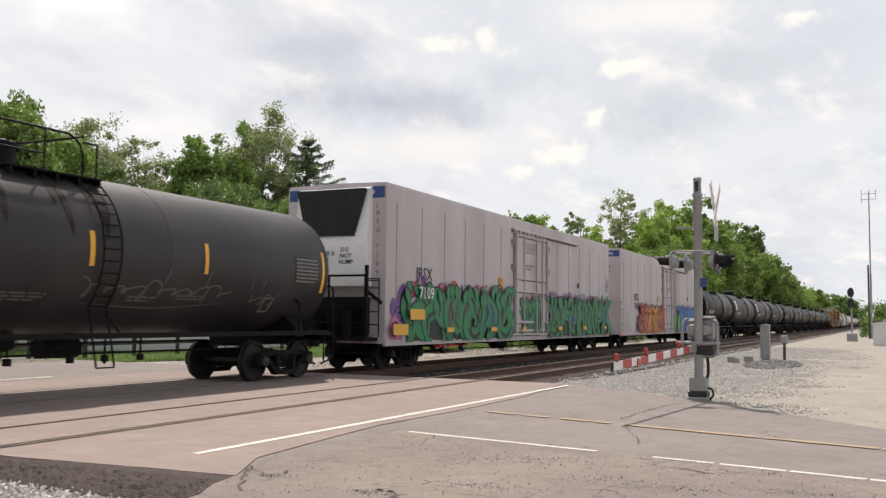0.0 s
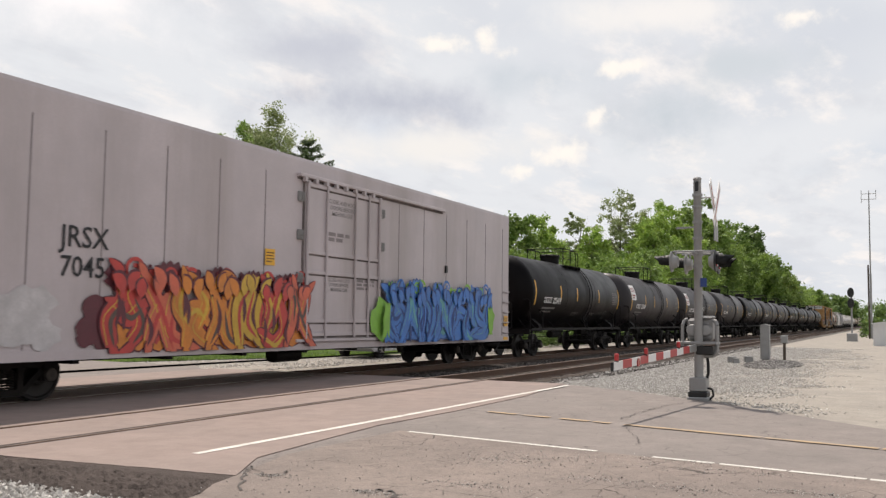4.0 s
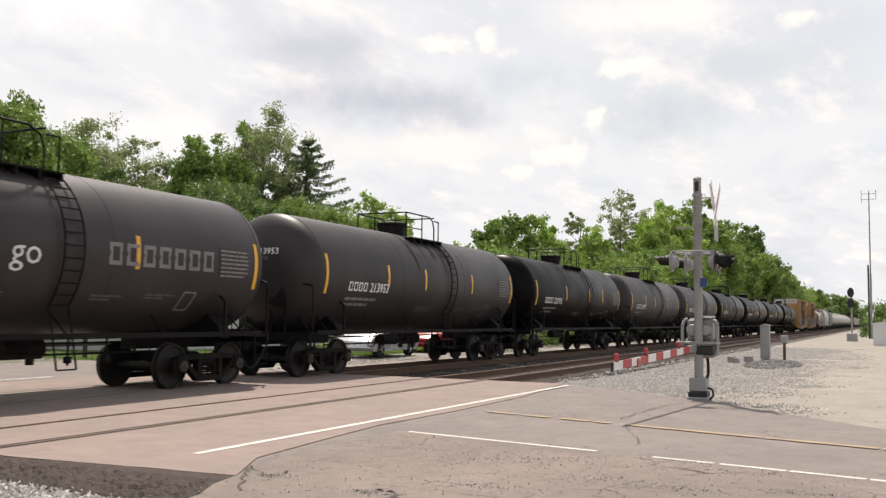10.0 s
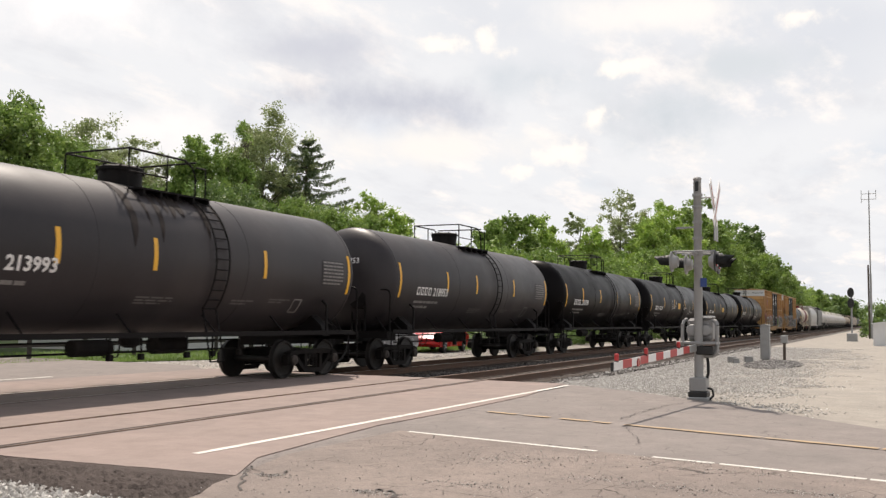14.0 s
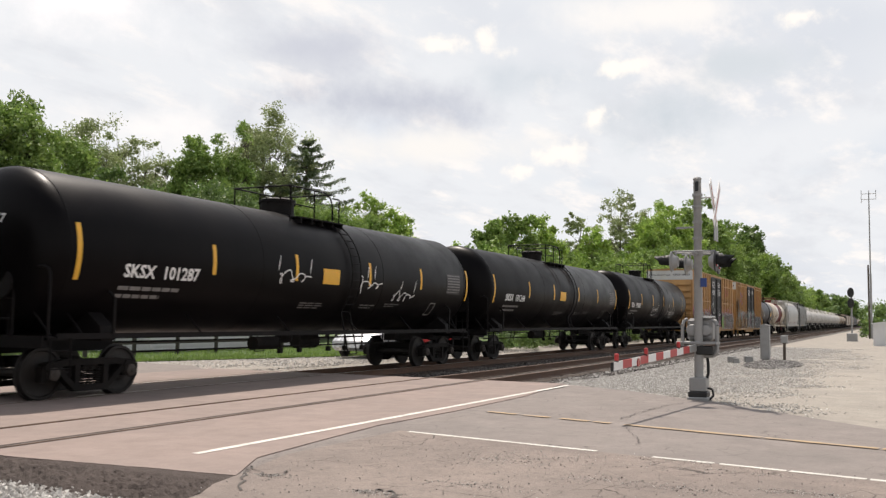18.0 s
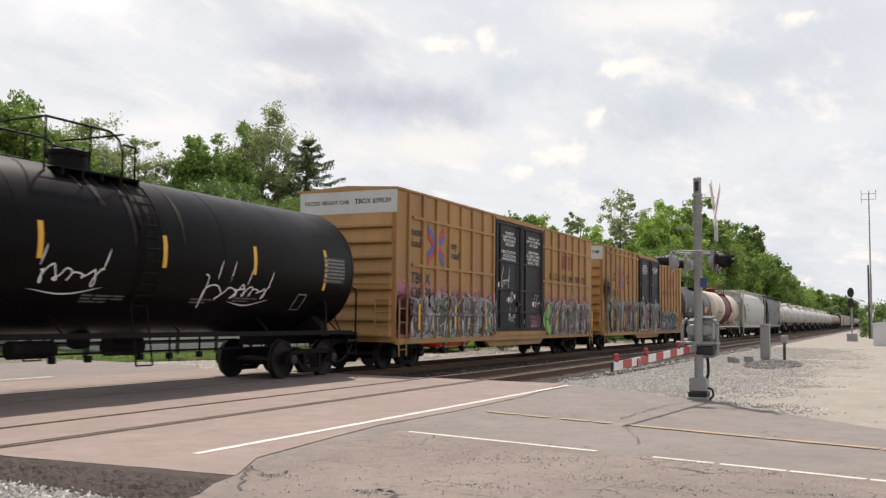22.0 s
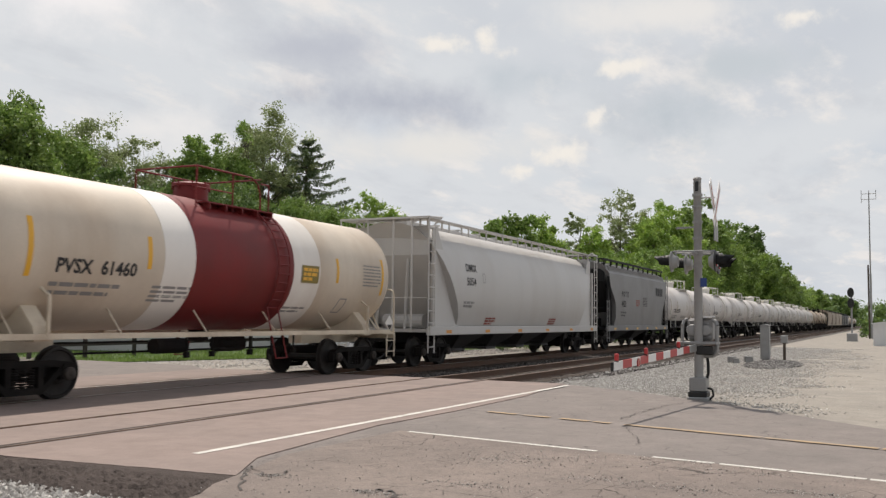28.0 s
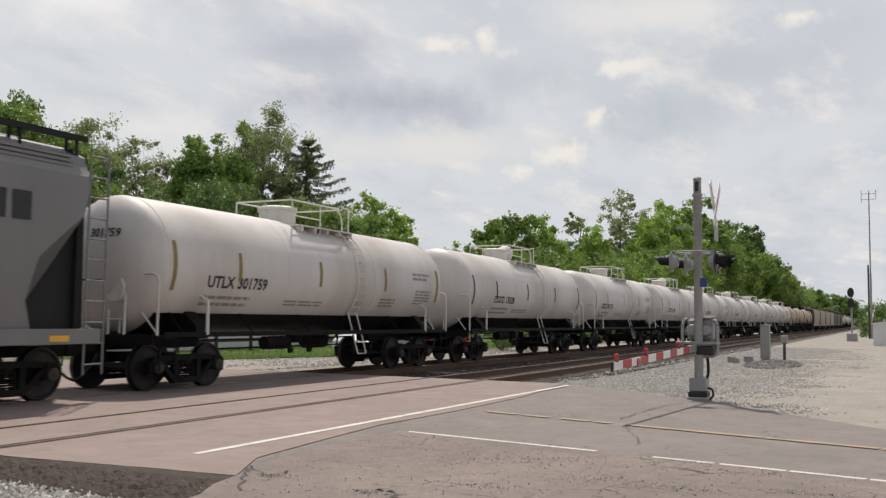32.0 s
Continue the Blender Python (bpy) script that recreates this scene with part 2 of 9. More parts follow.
def leafy(name, a, b, trans):
    m = bpy.data.materials.new(name)
    m.use_nodes = True
    nt = m.node_tree
    n, ln = nt.nodes.new, nt.links.new
    bs = nt.nodes["Principled BSDF"]
    g = n("ShaderNodeNewGeometry")
    ramp = n("ShaderNodeMix")
    ramp.data_type = "RGBA"
    ln(g.outputs["Random Per Island"], ramp.inputs[0])
    ramp.inputs[6].default_value, ramp.inputs[7].default_value = (*a, 1), (*b, 1)
    z = n("ShaderNodeTexNoise")
    z.inputs["Scale"].default_value = 0.5
    ln(g.outputs["Position"], z.inputs["Vector"])
    mr = n("ShaderNodeMapRange")
    mr.inputs["From Min"].default_value, mr.inputs["From Max"].default_value = 0.3, 0.7
    mr.inputs["To Min"].default_value, mr.inputs["To Max"].default_value = 0.75, 1.3
    ln(z.outputs[0], mr.inputs["Value"])
    hs = n("ShaderNodeHueSaturation")
    ln(ramp.outputs[2], hs.inputs["Color"])
    ln(mr.outputs[0], hs.inputs["Value"])
    ln(hs.outputs[0], bs.inputs["Base Color"])
    bs.inputs["Roughness"].default_value = 0.6
    tr = n("ShaderNodeBsdfTranslucent")
    ln(hs.outputs[0], tr.inputs["Color"])
    mx = n("ShaderNodeMixShader")
    mx.inputs[0].default_value = trans
    ln(bs.outputs[0], mx.inputs[1])
    ln(tr.outputs[0], mx.inputs[2])
    ln(mx.outputs[0], nt.nodes["Material Output"].inputs["Surface"])
    return m


def worn_ground(name, color, patch, patch_amount=0.7, speck=0.35, grain=0.3, cracks=0.0, rough=0.92, bump=0.4):
    """Worn paving or earth: broad patches, mottling, coarse grain, dark specks and hairline cracks."""
    m = bpy.data.materials.new(name)
    m.use_nodes = True
    nt = m.node_tree
    n, ln = nt.nodes.new, nt.links.new
    bs = nt.nodes["Principled BSDF"]
    pos = n("ShaderNodeNewGeometry").outputs["Position"]

    def noise(sc, det, rgh=0.6, w=0.0):
        z = n("ShaderNodeTexNoise")
        z.noise_dimensions = "4D"
        z.inputs["W"].default_value = w
        z.inputs["Scale"].default_value, z.inputs["Detail"].default_value, z.inputs["Roughness"].default_value = sc, det, rgh
        ln(pos, z.inputs["Vector"])
        return z

    def ranged(v, lo, hi, a, b):
        r = n("ShaderNodeMapRange")
        for key, val in zip(("From Min", "From Max", "To Min", "To Max"), (lo, hi, a, b)):
            r.inputs[key].default_value = val
        ln(v, r.inputs["Value"])
        return r.outputs[0]

    def mix(fac, a, b):
        x = n("ShaderNodeMix")
        x.data_type = "RGBA"
        ln(fac, x.inputs[0])
        for s, v in ((x.inputs[6], a), (x.inputs[7], b)):
            if isinstance(v, (tuple, list)):
                s.default_value = (*v[:3], 1)
            else:
                ln(v, s)
        return x.outputs[2]

    def times(a, b):
        x = n("ShaderNodeMath")
        x.operation = "MULTIPLY"
        ln(a, x.inputs[0])
        ln(b, x.inputs[1])
        return x.outputs[0]

    dark = tuple(c * 0.62 for c in color)
    lite = tuple(min(1, c * 1.25) for c in color)
    col = mix(ranged(noise(0.45, 6).outputs[0], 0.42, 0.68, 0, patch_amount), color, patch)
    col = mix(ranged(noise(2.7, 7, 0.65, 3).outputs[0], 0.45, 0.75, 0, 0.55), col, dark)
    col = mix(ranged(noise(1.3, 7, 0.65, 7).outputs[0], 0.5, 0.75, 0, 0.6), col, lite)
    gr = noise(34, 4, 0.75, 1).outputs[0]
    col = mix(ranged(gr, 0.42, 0.70, 0, grain), col, dark)
    col = mix(ranged(noise(48, 3, 0.75, 9).outputs[0], 0.56, 0.76, 0, grain), col, lite)
    col = mix(ranged(noise(7.5, 8, 0.8, 2).outputs[0], 0.50, 0.68, 0, grain * 1.2), col, dark)
    col = mix(ranged(noise(9, 8, 0.8, 6).outputs[0], 0.54, 0.70, 0, grain), col, lite)
    spot = noise(11, 6, 0.7, 5).outputs[0]
    col = mix(ranged(spot, 0.60, 0.70, 0, speck), col, tuple(c * 0.38 for c in color))
    if cracks:
        warp = n("ShaderNodeMix")
        warp.data_type = "VECTOR"
        warp.inputs[0].default_value = 0.12
        ln(pos, warp.inputs[4])
        ln(noise(2.2, 4).outputs["Color"], warp.inputs[5])
        for sc, wide in ((1.1, 0.010), (2.6, 0.014)):
            vo = n("ShaderNodeTexVoronoi")
            vo.feature = "DISTANCE_TO_EDGE"
            vo.inputs["Scale"].default_value = sc
            ln(warp.outputs[1], vo.inputs["Vector"])
            line = ranged(vo.outputs["Distance"], wide * 0.4, wide, 1, 0)
            col = mix(times(line, ranged(noise(0.8, 4, 0.6, sc).outputs[0], 0.5, 0.62, 0, cracks)), col, tuple(c * 0.25 for c in color))
    ln(col, bs.inputs["Base Color"])
    bs.inputs["Roughness"].default_value = rough
    bs.inputs["Specular IOR Level"].default_value = 0.25
    bp = n("ShaderNodeBump")
    bp.inputs["Strength"].default_value, bp.inputs["Distance"].default_value = bump, 0.02
    ln(gr, bp.inputs["Height"])
    ln(bp.outputs[0], bs.inputs["Normal"])
    return m


def stony(name, a, b, rough=0.9):
    """Loose stones, each of its own shade."""
    m = bpy.data.materials.new(name)
    m.use_nodes = True
    nt = m.node_tree
    n, ln = nt.nodes.new, nt.links.new
    bs = nt.nodes["Principled BSDF"]
    g = n("ShaderNodeNewGeometry")
    cv = n("ShaderNodeMath")
    cv.operation = "POWER"
    cv.inputs[1].default_value = 1.8
    ln(g.outputs["Random Per Island"], cv.inputs[0])
    mx = n("ShaderNodeMix")
    mx.data_type = "RGBA"
    ln(cv.outputs[0], mx.inputs[0])
    mx.inputs[6].default_value, mx.inputs[7].default_value = (*a, 1), (*b, 1)
    z = n("ShaderNodeTexNoise")
    z.inputs["Scale"].default_value = 40
    ln(g.outputs["Position"], z.inputs["Vector"])
    mr = n("ShaderNodeMapRange")
    mr.inputs["From Min"].default_value, mr.inputs["From Max"].default_value = 0.3, 0.7
    mr.inputs["To Min"].default_value, mr.inputs["To Max"].default_value = 0.75, 1.2
    ln(z.outputs[0], mr.inputs["Value"])
    hs = n("ShaderNodeHueSaturation")
    ln(mx.outputs[2], hs.inputs["Color"])
    ln(mr.outputs[0], hs.inputs["Value"])
    ln(hs.outputs[0], bs.inputs["Base Color"])
    bs.inputs["Roughness"].default_value = rough
    return m


M_TANK = mat("black_tank_paint", (0.0075, 0.0063, 0.0069), 0.42, 0, 0.35, 0.8, 30, 0.04, (0.019, 0.016, 0.0155), 0.4, True, 0.26)
M_TANK_DEEP = mat("deep_black_tank_paint", (0.0040, 0.0034, 0.0037), 0.36, 0, 0.35, 0.8, 30, 0.04, (0.011, 0.009, 0.0085), 0.35, True, 0.07)
M_TANK_DUSTY = mat("dusty_black_tank_paint", (0.029, 0.0255, 0.0275), 0.46, 0, 0.3, 0.7, 30, 0.04, (0.060, 0.051, 0.049), 0.5, True, 0.28)
M_TANK_BLUE = mat("faded_black_tank_paint", (0.034, 0.034, 0.044), 0.45, 0, 0.25, 0.7, 30, 0.04, (0.09, 0.085, 0.09), 0.4, True, 0.35)
M_TANK_WHITE = mat("white_tank_paint", (0.57, 0.54, 0.51), 0.5, 0, 0.10, 0.8, 30, 0.03, (0.33, 0.26, 0.21), 0.55, True)
M_TANK_CREAM = mat("cream_tank_paint", (0.60, 0.52, 0.42), 0.5, 0, 0.12, 0.8, 30, 0.03, (0.34, 0.23, 0.14), 0.55, True)
M_TANK_TAN = mat("tan_tank_paint", (0.45, 0.36, 0.27), 0.6, 0, 0.15, 0.8, 30, 0.03, (0.2, 0.13, 0.08), 0.5, True)
M_BAND_RED = mat("oxide_red_paint", (0.17, 0.018, 0.018), 0.5, 0, 0.2, 0.8, 30, 0.03, (0.08, 0.015, 0.012), 0.4, True, 0.3)
M_BAND_WHITE = mat("white_band_paint", (0.78, 0.75, 0.70), 0.5, 0, 0.06, 0.8, 30, 0.03, (0.45, 0.35, 0.25), 0.3, True)
M_FRAME = mat("black_frame_steel", (0.007, 0.006, 0.0062), 0.6, 0, 0.35, 3, 60, 0.15, (0.018, 0.014, 0.012), 0.4, False, 0.12)
M_TRUCK = mat("grimy_cast_steel", (0.008, 0.0068, 0.0062), 0.8, 0, 0.35, 4, 50, 0.3, (0.028, 0.021, 0.017), 0.5, False, 0.2)
M_WHEEL = mat("rolled_steel_wheel", (0.010, 0.008, 0.007), 0.6, 0.2, 0.3, 6, 60, 0.2, (0.035, 0.026, 0.02), 0.5)
M_CAP = mat("dusty_bearing_cap", (0.045, 0.038, 0.033), 0.7, 0.2, 0.4, 6, 60, 0.2, (0.12, 0.09, 0.07), 0.5)
M_TREAD = mat("worn_bright_steel", (0.45, 0.43, 0.41), 0.35, 1.0, 0.2, 6, 60, 0.1)
M_YELLOW = plain("yellow_reflective_strip", (0.75, 0.40, 0.03), 0.45)
M_WHITE_INK = mat("white_stencil_paint", (0.72, 0.71, 0.69), 0.6, 0, 0.15, 3, 40, 0.02)
M_GREY_INK = mat("greyed_stencil_paint", (0.10, 0.095, 0.09), 0.6, 0, 0.25, 3, 40, 0.02)
M_PANEL_INK = mat("worn_stencil_paint", (0.20, 0.19, 0.18), 0.6, 0, 0.3, 6, 40, 0.02)
M_BROWN_INK = mat("dark_brown_lettering", (0.06, 0.03, 0.018), 0.6, 0, 0.2, 3, 40, 0.02)
M_SPILL = mat("dried_spill", (0.026, 0.020, 0.018), 0.75, 0, 0.4, 5, 40, 0.1, (0.05, 0.038, 0.03), 0.5, False, 0.2)
M_BLACK_INK = mat("black_stencil_paint", (0.02, 0.02, 0.022), 0.6, 0, 0.2, 3, 40, 0.02)
M_REEFER = mat("white_reefer_paint", (0.50, 0.445, 0.452), 0.5, 0, 0.12, 0.7, 30, 0.03, (0.30, 0.255, 0.235), 0.7, True)
M_JOINT = mat("sooty_joint_paint", (0.25, 0.22, 0.22), 0.7, 0, 0.3, 2, 30, 0.05)
# one dark colour for dirt and for shade drawn under bars
M_GRIME_SHADE = mat("grime_and_shade", (0.11, 0.09, 0.085), 0.85, 0, 0.5, 2, 30, 0.1, (0.30, 0.26, 0.25), 0.9)
M_BLUE = plain("blue_panel_paint", (0.018, 0.05, 0.20), 0.45)
M_BOX_YELLOW = mat("faded_yellow_boxcar_paint", (0.40, 0.22, 0.077), 0.6, 0, 0.16, 0.9, 30, 0.05, (0.19, 0.095, 0.035), 0.55, True)
M_BOX_DOOR = mat("black_door_paint", (0.009, 0.0085, 0.0095), 0.55, 0, 0.25, 1, 30, 0.05, (0.05, 0.043, 0.043), 0.2, True, 0.3)
M_BOX_ROOF = mat("galvanised_roof", (0.55, 0.55, 0.54), 0.5, 0.3, 0.1, 1, 30, 0.05, (0.3, 0.2, 0.12), 0.3)
M_HOP_WHITE = mat("light_grey_hopper_paint", (0.50, 0.485, 0.465), 0.42, 0, 0.07, 0.8, 30, 0.03, (0.33, 0.29, 0.25), 0.35, True)
M_HOP_GREY = mat("grey_hopper_paint", (0.25, 0.245, 0.24), 0.55, 0, 0.1, 0.8, 30, 0.03, (0.12, 0.11, 0.10), 0.4, True)
M_HOP_DARK = mat("dark_grey_paint", (0.05, 0.05, 0.052), 0.6, 0, 0.2, 0.8, 30, 0.03, (0.10, 0.09, 0.08), 0.3, True)
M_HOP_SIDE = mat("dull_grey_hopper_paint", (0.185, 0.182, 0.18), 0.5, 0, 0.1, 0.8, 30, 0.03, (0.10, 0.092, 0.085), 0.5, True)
# near-black: the shade of the recessed ends put in the colour; roof walk too
M_HOP_END = mat("shade_black_end_paint", (0.018, 0.018, 0.019), 0.7, 0, 0.3, 0.8, 30, 0.03, (0.045, 0.04, 0.037), 0.3, True, 0.2)
M_HOP_TAN = mat("tan_hopper_paint", (0.40, 0.33, 0.26), 0.6, 0, 0.12, 0.8, 30, 0.03, (0.2, 0.14, 0.09), 0.4, True)
M_ORANGE = plain("orange_strip", (0.62, 0.26, 0.03), 0.5)
M_RED = plain("red_paint", (0.42, 0.03, 0.03), 0.45)
M_X_RED = plain("faded_red_paint", (0.46, 0.05, 0.035), 0.55)
M_X_BLUE = plain("faded_blue_paint", (0.09, 0.11, 0.38), 0.55)
M_DULL_RED = plain("dull_red_lettering", (0.25, 0.05, 0.03), 0.6)
M_STEEL = mat("galvanised_steel", (0.29, 0.29, 0.285), 0.55, 0.4, 0.12, 5, 50, 0.05, (0.28, 0.25, 0.22), 0.3)
M_GREY_BOX = mat("grey_cabinet_paint", (0.27, 0.27, 0.265), 0.5, 0.2, 0.1, 4, 50, 0.05, (0.2, 0.18, 0.16), 0.3)
M_BLACK = plain("black_paint", (0.012, 0.012, 0.012), 0.5)
M_RED_LENS = plain("red_lens", (0.30, 0.012, 0.012), 0.15)
M_WHITE = mat("white_sign_paint", (0.75, 0.74, 0.72), 0.45, 0, 0.06, 4, 40, 0.02)
M_RUBBER = plain("black_rubber", (0.015, 0.015, 0.015), 0.8)
M_GLASS = mat("dark_car_glass", (0.02, 0.022, 0.025), 0.08, 0, 0.05, 2, 30, 0.0)
M_SILVER = mat("silver_car_paint", (0.58, 0.59, 0.61), 0.25, 0.3, 0.04, 2, 40, 0.0)
M_CAR_RED = mat("red_car_paint", (0.45, 0.018, 0.02), 0.25, 0.0, 0.06, 2, 40, 0.0)
M_ALLOY = mat("alloy_wheel", (0.5, 0.5, 0.5), 0.3, 0.9, 0.1, 6, 40, 0.0)
M_TIMBER = mat("creosoted_timber", (0.075, 0.055, 0.042), 0.85, 0, 0.35, 3, 40, 0.4, (0.15, 0.12, 0.10), 0.5, per_piece=0.25)
M_RAIL = mat("rusty_rail_steel", (0.11, 0.062, 0.04), 0.7, 0.3, 0.3, 3, 60, 0.2)
M_FENCE = mat("dark_weathered_wood", (0.045, 0.038, 0.032), 0.8, 0, 0.3, 3, 40, 0.3)
M_BARK = mat("grey_brown_bark", (0.09, 0.07, 0.055), 0.9, 0, 0.35, 4, 40, 0.6)
M_SIDING = mat("white_siding", (0.62, 0.62, 0.61), 0.6, 0, 0.06, 2, 40, 0.03)
M_SHINGLE = mat("grey_roof", (0.18, 0.17, 0.16), 0.8, 0, 0.2, 2, 40, 0.2)
M_LEAF = leafy("leaf_green", (0.115, 0.20, 0.04), (0.26, 0.36, 0.085), 0.26)
M_LEAF_DARK = leafy("leaf_dark_green", (0.075, 0.135, 0.036), (0.19, 0.28, 0.07), 0.26)
M_LEAF_LIGHT = leafy("leaf_bright_green", (0.18, 0.30, 0.05), (0.37, 0.49, 0.10), 0.26)
M_LEAF_OLIVE = leafy("leaf_olive_green", (0.18, 0.23, 0.095), (0.35, 0.40, 0.17), 0.26)
M_NEEDLE = leafy("needle_green", (0.08, 0.12, 0.06), (0.18, 0.23, 0.11), 0.35)


# ---- ground, road, tracks ----
M_GROUND = worn_ground("pale_gravel_lot", (0.33, 0.30, 0.26), (0.235, 0.22, 0.20), 0.8, 0.35, 0.5, 0, 0.95, 0.5)
M_BALLAST = mat("grey_ballast", (0.075, 0.064, 0.056), 0.95, 0, 0.35, 1.2, 16.0, 0.9, (0.06, 0.05, 0.045), 0.5, coords="World")
M_STONE_GREY = stony("grey_stone", (0.09, 0.083, 0.077), (0.42, 0.40, 0.375))
M_STONE_DARK = stony("grimy_ballast_stone", (0.035, 0.03, 0.027), (0.17, 0.15, 0.135))
M_STONE = stony("broken_limestone", (0.235, 0.22, 0.20), (0.64, 0.62, 0.58))
M_SLAB = worn_ground("worn_crossing_concrete", (0.268, 0.210, 0.186), (0.205, 0.170, 0.154), 0.75, 0.16, 0.2, 0.0, 0.85, 0.12)
M_ROAD = worn_ground("aged_road_asphalt", (0.224, 0.196, 0.180), (0.168, 0.151, 0.141), 0.65, 0.28, 0.33, 0.6, 0.9, 0.3)
M_OLD = worn_ground("cracked_old_asphalt", (0.208, 0.174, 0.155), (0.305, 0.252, 0.218), 0.85, 0.5, 0.6, 0.95, 0.92, 0.5)
M_DIRT = worn_ground("dark_dirt", (0.088, 0.070, 0.062), (0.052, 0.042, 0.038), 0.8, 0.7, 0.6, 0.0, 0.95, 1.0)
M_CRACK_SHADOW = mat("crack_and_shadow", (0.085, 0.073, 0.066), 0.9, 0, 0.3, 3, 30, 0.2, coords="World")
M_LINE_WHITE = mat("worn_white_road_paint", (0.60, 0.58, 0.53), 0.7, 0, 0.15, 3, 30, 0.1, (0.32, 0.29, 0.26), 0.6, coords="World")
M_LINE_YELLOW = mat("worn_yellow_road_paint", (0.36, 0.255, 0.15), 0.8, 0, 0.25, 4, 30, 0.1, (0.23, 0.195, 0.17), 1.0, coords="World")
M_DULL = mat("dull_rail_head", (0.16, 0.12, 0.10), 0.5, 0.6, 0.2, 3, 60, 0.1)
M_GRASS = mat("grass_sod", (0.07, 0.12, 0.03), 0.95, 0, 0.3, 0.6, 14.0, 0.6, (0.14, 0.12, 0.06), 0.5, coords="World")


def smooth(a, b, v):
    t = max(0.0, min(1.0, (v - a) / (b - a)))
    return t * t * (3 - 2 * t)


def ground_z(x, y):
    """Height of the bare ground: level with the road, lower beside the ballast."""
    low = smooth(20.3, 27, x) * 0.10 + smooth(6.95, 6.55, x) * smooth(4.2, 5.2, y) * 0.085
    far = smooth(16.5, 19.0, y)
    if x < 7:
        far = 0.0
    z = -0.035 - low * (1 - far) - 0.08 * far
    d = math.hypot(x - 15, y - 8)
    if d > 12:
        z += 0.05 * noise.noise((x * 0.13, y * 0.13, 0.3)) * min(1, (d - 12) / 15)
    if d < 120:
        z += 0.012 * noise.noise((x * 0.9, y * 0.9, 2.0))
    if x > 21.2:       # cut away under the ballast bed
        z -= 0.36 * smooth(7.2, 7.9, y) * smooth(17.2, 16.6, y)
    return z


def make_ground():
    xs = sorted({*np.arange(-20, 60, 0.8).round(2), *np.arange(60, 140, 4.0), *(-2500, -900, -300, -120, -60, -35, 170, 220, 300, 420, 600, 900, 1400, 2200, 3200)})
    ys = sorted({*np.arange(-14, 34, 0.8).round(2), 7.0, 7.5, 8.0, 16.5, 17.3, 17.6, *np.arange(34, 90, 4.0), *(-2500, -900, -300, -120, -60, -35, -22, 120, 180, 300, 500, 900, 1600, 2600)})
    vs = [(x, y, ground_z(x, y)) for x in xs for y in ys]
    n = len(ys)
    fs = [(i * n + j, (i + 1) * n + j, (i + 1) * n + j + 1, i * n + j + 1) for i in range(len(xs) - 1) for j in range(n - 1)]
    tagged(mesh_part("ground", soup(vs, fs), M_GROUND, None, smooth=60), "pale dusty gravel ground beside a railway", "ground", kind="structure")


make_ground()


def sheet(name, outline, z, material, label, depth=0.25, category="road"):
    bm = bmesh.new()
    prism(bm, outline, z - depth, z, "z")
    ob = part(name, finish(bm), material, None)
    return tagged(ob, label, category, kind="structure")


R1, R2, R3, R4 = YN - 0.7525, YN + 0.7525, YC - 0.7525, YC + 0.7525
XA, XB = 6.85, 20.85     # the crossing's two ends

road = sheet("road", [(7.02, 5.0), (10.6, 4.4), (9.78, 0.0), (7.6, -14), (13.0, -14), (13.6, -3), (14.6, 0.0), (17.9, 3.05), (19.6, 4.9), (20.85, 6.88), (20.8, 7.2), (7.0, 7.2)], -0.012, M_ROAD, "aged grey asphalt road with worn paint")
old = sheet("pavement", [(7.06, 5.53), (8.4, 5.9), (10.9, 5.85), (9.76, 0.0), (7.58, -14), (-3, -14), (1.5, 0.5), (4.6, 3.9), (5.6, 5.1), (6.2, 5.22), (6.6, 5.42)], -0.004, M_OLD, "cracked brown old asphalt apron")
road_far = sheet("road", [(2.5, 17.2), (20.5, 17.2), (22.0, 19.0), (30, 120), (16, 120), (3.0, 22), (-6, 20.2), (-40, 19.2), (-40, 17.6)], -0.02, M_ROAD, "aged grey asphalt road beyond the tracks")

slab = thing("crossing", "worn pinkish concrete level crossing with rubber flangeways", "level crossing", kind="structure")


def slab_strip(y0, y1, outline=None):
    bm = bmesh.new()
    prism(bm, outline or [(XA, y0), (XB, y0), (XB, y1), (XA, y1)], -0.22, 0.0, "z")
    part("crossing_panel", finish(bm), M_SLAB, slab)


slab_strip(0, 0, [(7.05, 5.52), (8.05, 6.03), (9.6, 6.22), (11.3, 6.4), (13.6, 6.32), (17.0, 6.38), (20.82, 6.85), (XB, R1 - 0.102), (XA, R1 - 0.102), (6.82, 8.3),
                  *((6.82 + (8.3 - y) * 0.0827 + 0.035 * noise.noise((y * 2.1, 0, 5)) + 0.022 * noise.noise((y * 7, 0, 9)), y) for y in np.arange(8.2, 5.6, -0.09))])
slab_strip(R1 + 0.13, R2 - 0.12)
slab_strip(R2 + 0.06, R3 - 0.06)
slab_strip(R3 + 0.12, R4 - 0.12)
slab_strip(R4 + 0.06, 17.3)
for y0, y1 in ((R1 - 0.10, R1 - 0.04), (R1 + 0.10, R1 + 0.128), (R2 - 0.118, R2 - 0.10), (R2 + 0.04, R2 + 0.058), (R3 - 0.058, R3 - 0.04), (R3 + 0.10, R3 + 0.118), (R4 - 0.118, R4 - 0.10), (R4 + 0.04, R4 + 0.058)):
    bm = bmesh.new()
    box(bm, XA, XB, y0, y1, -0.2, -0.006)
    part("flangeway_rubber", bm, M_RUBBER, slab, "black rubber flangeway strip")
